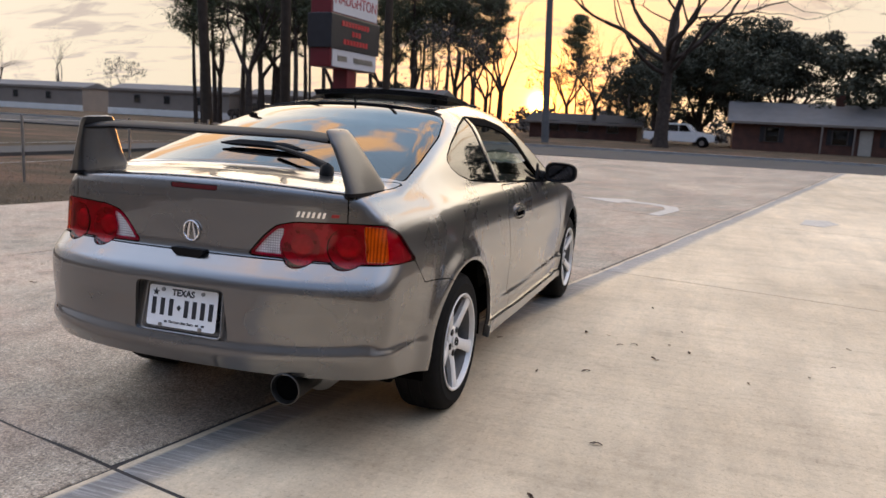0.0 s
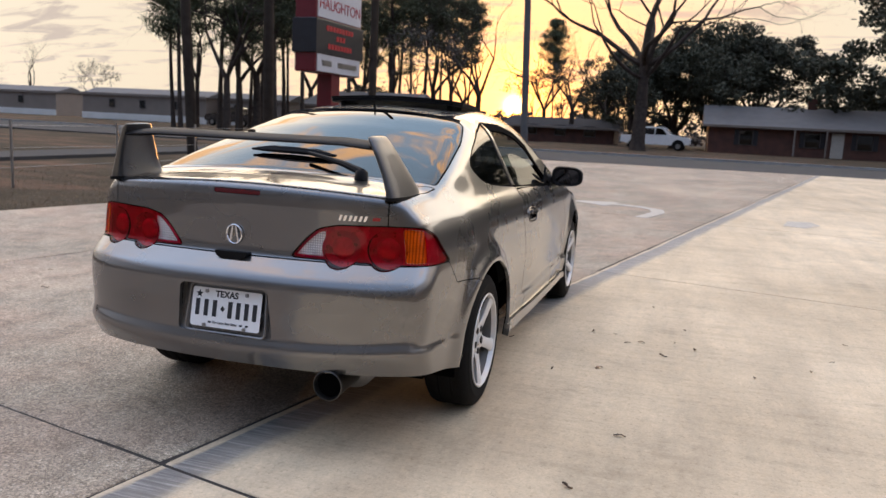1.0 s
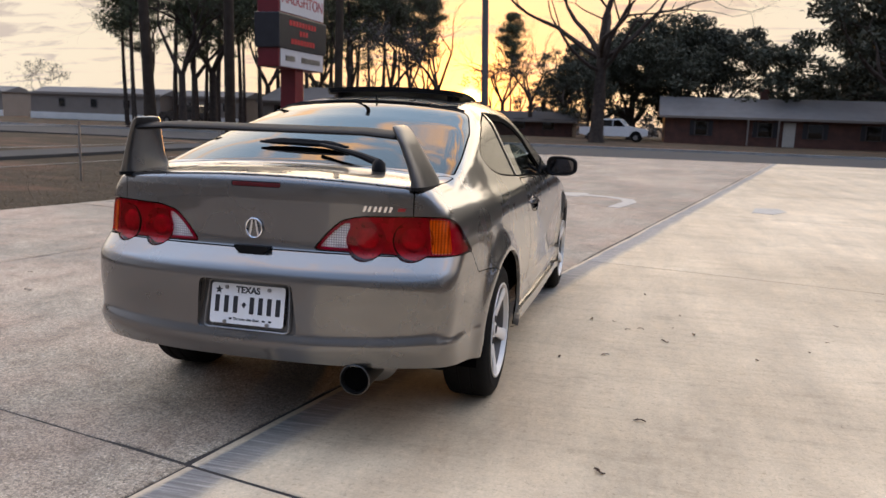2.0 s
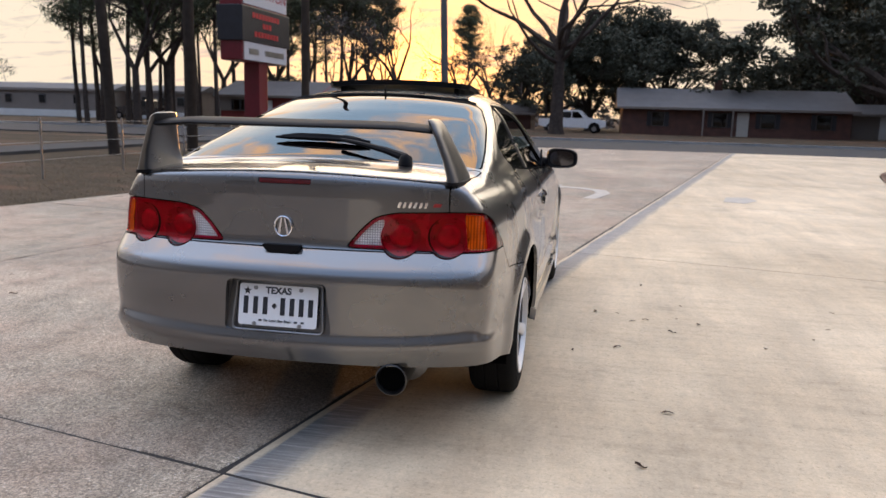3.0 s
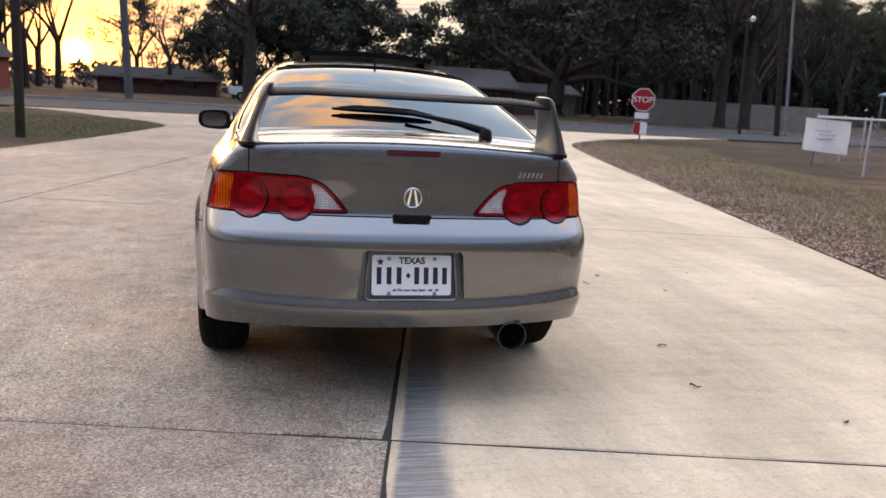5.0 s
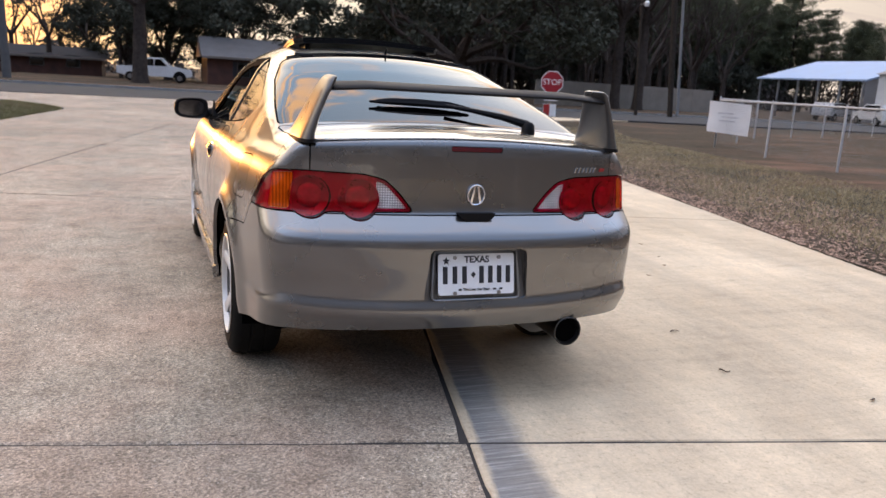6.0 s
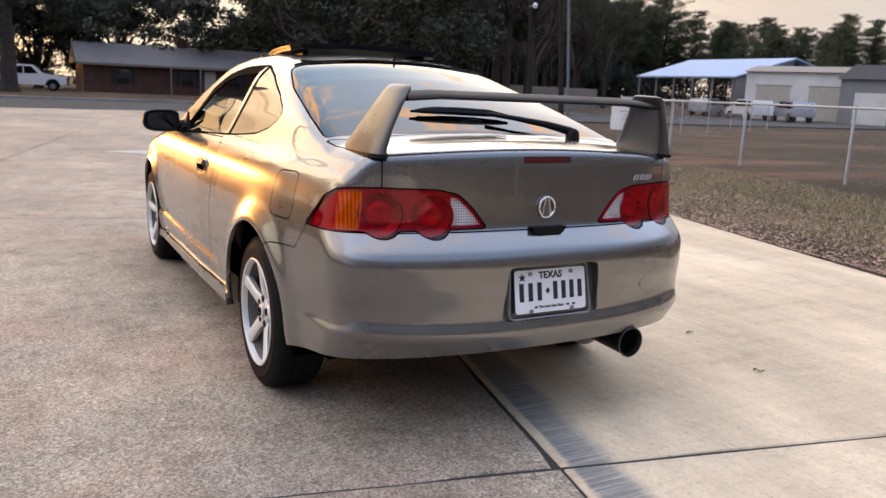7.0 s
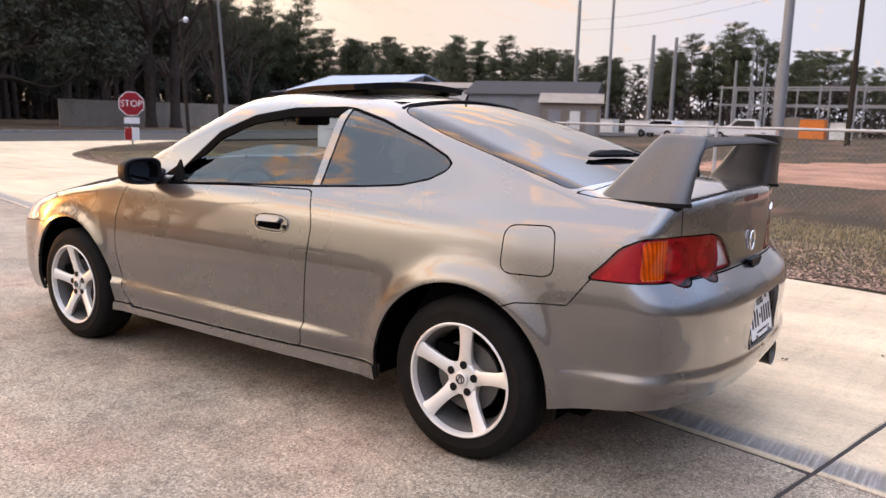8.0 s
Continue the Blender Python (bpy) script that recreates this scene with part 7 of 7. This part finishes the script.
def left_lawn(r):
    u = -6 + 28 * r.random()
    return u, float(edge_left(u)) - 0.05 - 6.5 * r.random() ** 1.3, 1.0


def bare_earth():
    """A low ragged spread of scraped reddish soil in the field."""
    bm, n = bmesh.new(), 96
    rings = []
    for scale, lift in ((1.0, -0.03), (0.95, 0.035), (0.85, 0.045), (0.75, 0.04), (0.65, 0.045), (0.55, 0.04), (0.45, 0.045), (0.35, 0.04), (0.25, 0.045), (0.15, 0.04), (0.05, 0.045)):
        ring = []
        for k in range(n):
            a = 2 * math.pi * k / n
            c, s = math.cos(a), math.sin(a)
            w = scale * (1 + 0.22 * noise.noise((c * 2.2, s * 2.2, 3.0)) + 0.10 * noise.noise((c * 9, s * 9, 5.0)))
            x, y = 23.0 + 7.8 * w * c, -0.5 + 8.0 * w * s
            ring.append(bm.verts.new((x, y, ground_z(x, y) + lift)))
        rings.append(ring)
    for a, b in zip(rings, rings[1:]):
        for k in range(n):
            bm.faces.new((a[k], a[(k + 1) % n], b[(k + 1) % n], b[k]))
    bm.faces.new(rings[-1])
    ob = part("bare_earth", bm, M_REDSOIL, None, "", True)
    tagged(ob, "scraped reddish bare soil in the brown field", "soil", kind="structure")


bare_earth()
strewn("leaf_litter", 60000, right_verge, 0.027, M_LEAF, False, "brown dry leaf litter along the drive's edge", "leaf litter", 3)
strewn("verge_grass", 120000, right_lawn, 0.036, M_STRAW, True, "short straw-coloured winter grass on the verge", "grass", 4)
strewn("lawn_grass", 40000, green_corner, 0.04, M_GREEN, True, "short thin greenish winter grass on the lawn", "grass", 6)
strewn("dry_lawn_grass", 30000, left_lawn, 0.03, M_DULLGRASS, True, "sparse brown winter grass on the lawn", "grass", 12)
strewn("leaf_litter", 24000, left_lawn, 0.022, M_LEAFD, False, "scattered dry leaves on the lawn", "leaf litter", 8)

# ---- the concrete drive, slab by slab ----
drive = empty("concrete_drive")
tagged(drive, "concrete drive of large slabs, aggregate on one side", "pavement", kind="structure")
bed_rows = [(slab_point(u, float(edge_left(u)) + 0.02, -0.005), slab_point(u, float(edge_right(u)) - 0.02, -0.005)) for u in np.linspace(-20.4, 20.4, 41)]
bed = strip("joint_bed", bed_rows, M_JOINT, 0.05)
bed.parent = drive
JOINT = 0.0095
rows_u = [-0.004 + 5.1 * k for k in range(-4, 5)]


def slab(name, u0, u1, left, right, mat, seed):
    """One slab with gently uneven, worn edges and a bevel; left and right give v at u."""
    r = np.random.default_rng(seed)
    n = 40
    us = np.concatenate([[u0 + 0.006], np.linspace(u0 + 0.014, u1 - 0.014, n - 2), [u1 - 0.006]])
    wob = lambda: np.cumsum(r.normal(size=n)) * (0.0015 if mat is M_AGG else 0.0007)
    lw, rw = wob(), wob()
    chip = [0.0016 * max(0, r.normal()) ** 2 for _ in range(n)]
    verts, faces = [], []
    m = 16
    for k, u in enumerate(us):
        l, rr = left(u) + JOINT + lw[k] + chip[k], right(u) - JOINT + rw[k] - chip[-k]
        endw = 0.0
        vs_ = [l, l + 0.006] + list(np.linspace(l + 0.05, rr - 0.05, m)) + [rr - 0.006, rr]
        for j, v in enumerate(vs_):
            edge = j in (0, len(vs_) - 1) or k in (0, n - 1)
            uu = u + ((0.030 if mat is M_AGG else 0.005) * noise.noise((v * 1.7, round(u, 1), 1.5)) + 0.006 * noise.noise((v * 7, u0, seed)) if k in (0, n - 1) else 0)
            verts.append(slab_point(uu, v, -0.008 if edge else 0.0015 * noise.noise((v * 0.6, u * 0.6, 5))))
    w = m + 4
    for k in range(n - 1):
        for j in range(w - 1):
            faces.append((k * w + j, k * w + j + 1, (k + 1) * w + j + 1, (k + 1) * w + j))
    ring = [j for j in range(w)] + [k * w + w - 1 for k in range(1, n)] + [(n - 1) * w + j for j in range(w - 2, -1, -1)] + [k * w for k in range(n - 2, 0, -1)]
    first_ = len(verts)
    for i in ring:
        x, y, z = verts[i]
        verts.append((x, y, -0.06))
    for i in range(len(ring)):
        j = (i + 1) % len(ring)
        faces.append((ring[j], ring[i], first_ + i, first_ + j))
    ob = from_lists(name, verts, faces, mat, drive)
    return ob


for k, (a, b) in enumerate(zip(rows_u, rows_u[1:])):
    slab("slab", a, b, lambda u: float(edge_left(u)), lambda u: -3.96, M_AGG, 40 + k)
    slab("slab", a, b, lambda u: -3.96, lambda u: 0.0, M_AGG, 60 + k)
    slab("slab", a, b, lambda u: 0.0, lambda u: float(edge_right(u)), M_CON, 80 + k)
# apron that flares out to the road
end_u = rows_u[-1]
rows_left, rows_right = [], []
for w in np.linspace(0, 1, 24):
    line = []
    for edge, last in ((edge_left, 26.9), (lambda u: -0.012, 31.75), (lambda u: 0.012, 31.75), (edge_right, 34.2)):
        u = end_u + 0.01 + (last - end_u) * w
        p = slab_point(u, float(edge(u)), -0.002)
        line.append((p[0], min(p[1], 30.75), p[2]))
    rows_left.append((line[0], line[1]))
    rows_right.append((line[2], line[3]))
strip("apron", rows_left, M_AGG, 0.05).parent = drive
strip("apron", rows_right, M_CON, 0.05).parent = drive
strip("joint_bed", [(slab_point(u, -0.05, -0.012), slab_point(u, 0.05, -0.012)) for u in np.linspace(end_u, 31.6, 8)], M_JOINT, 0.03).parent = drive
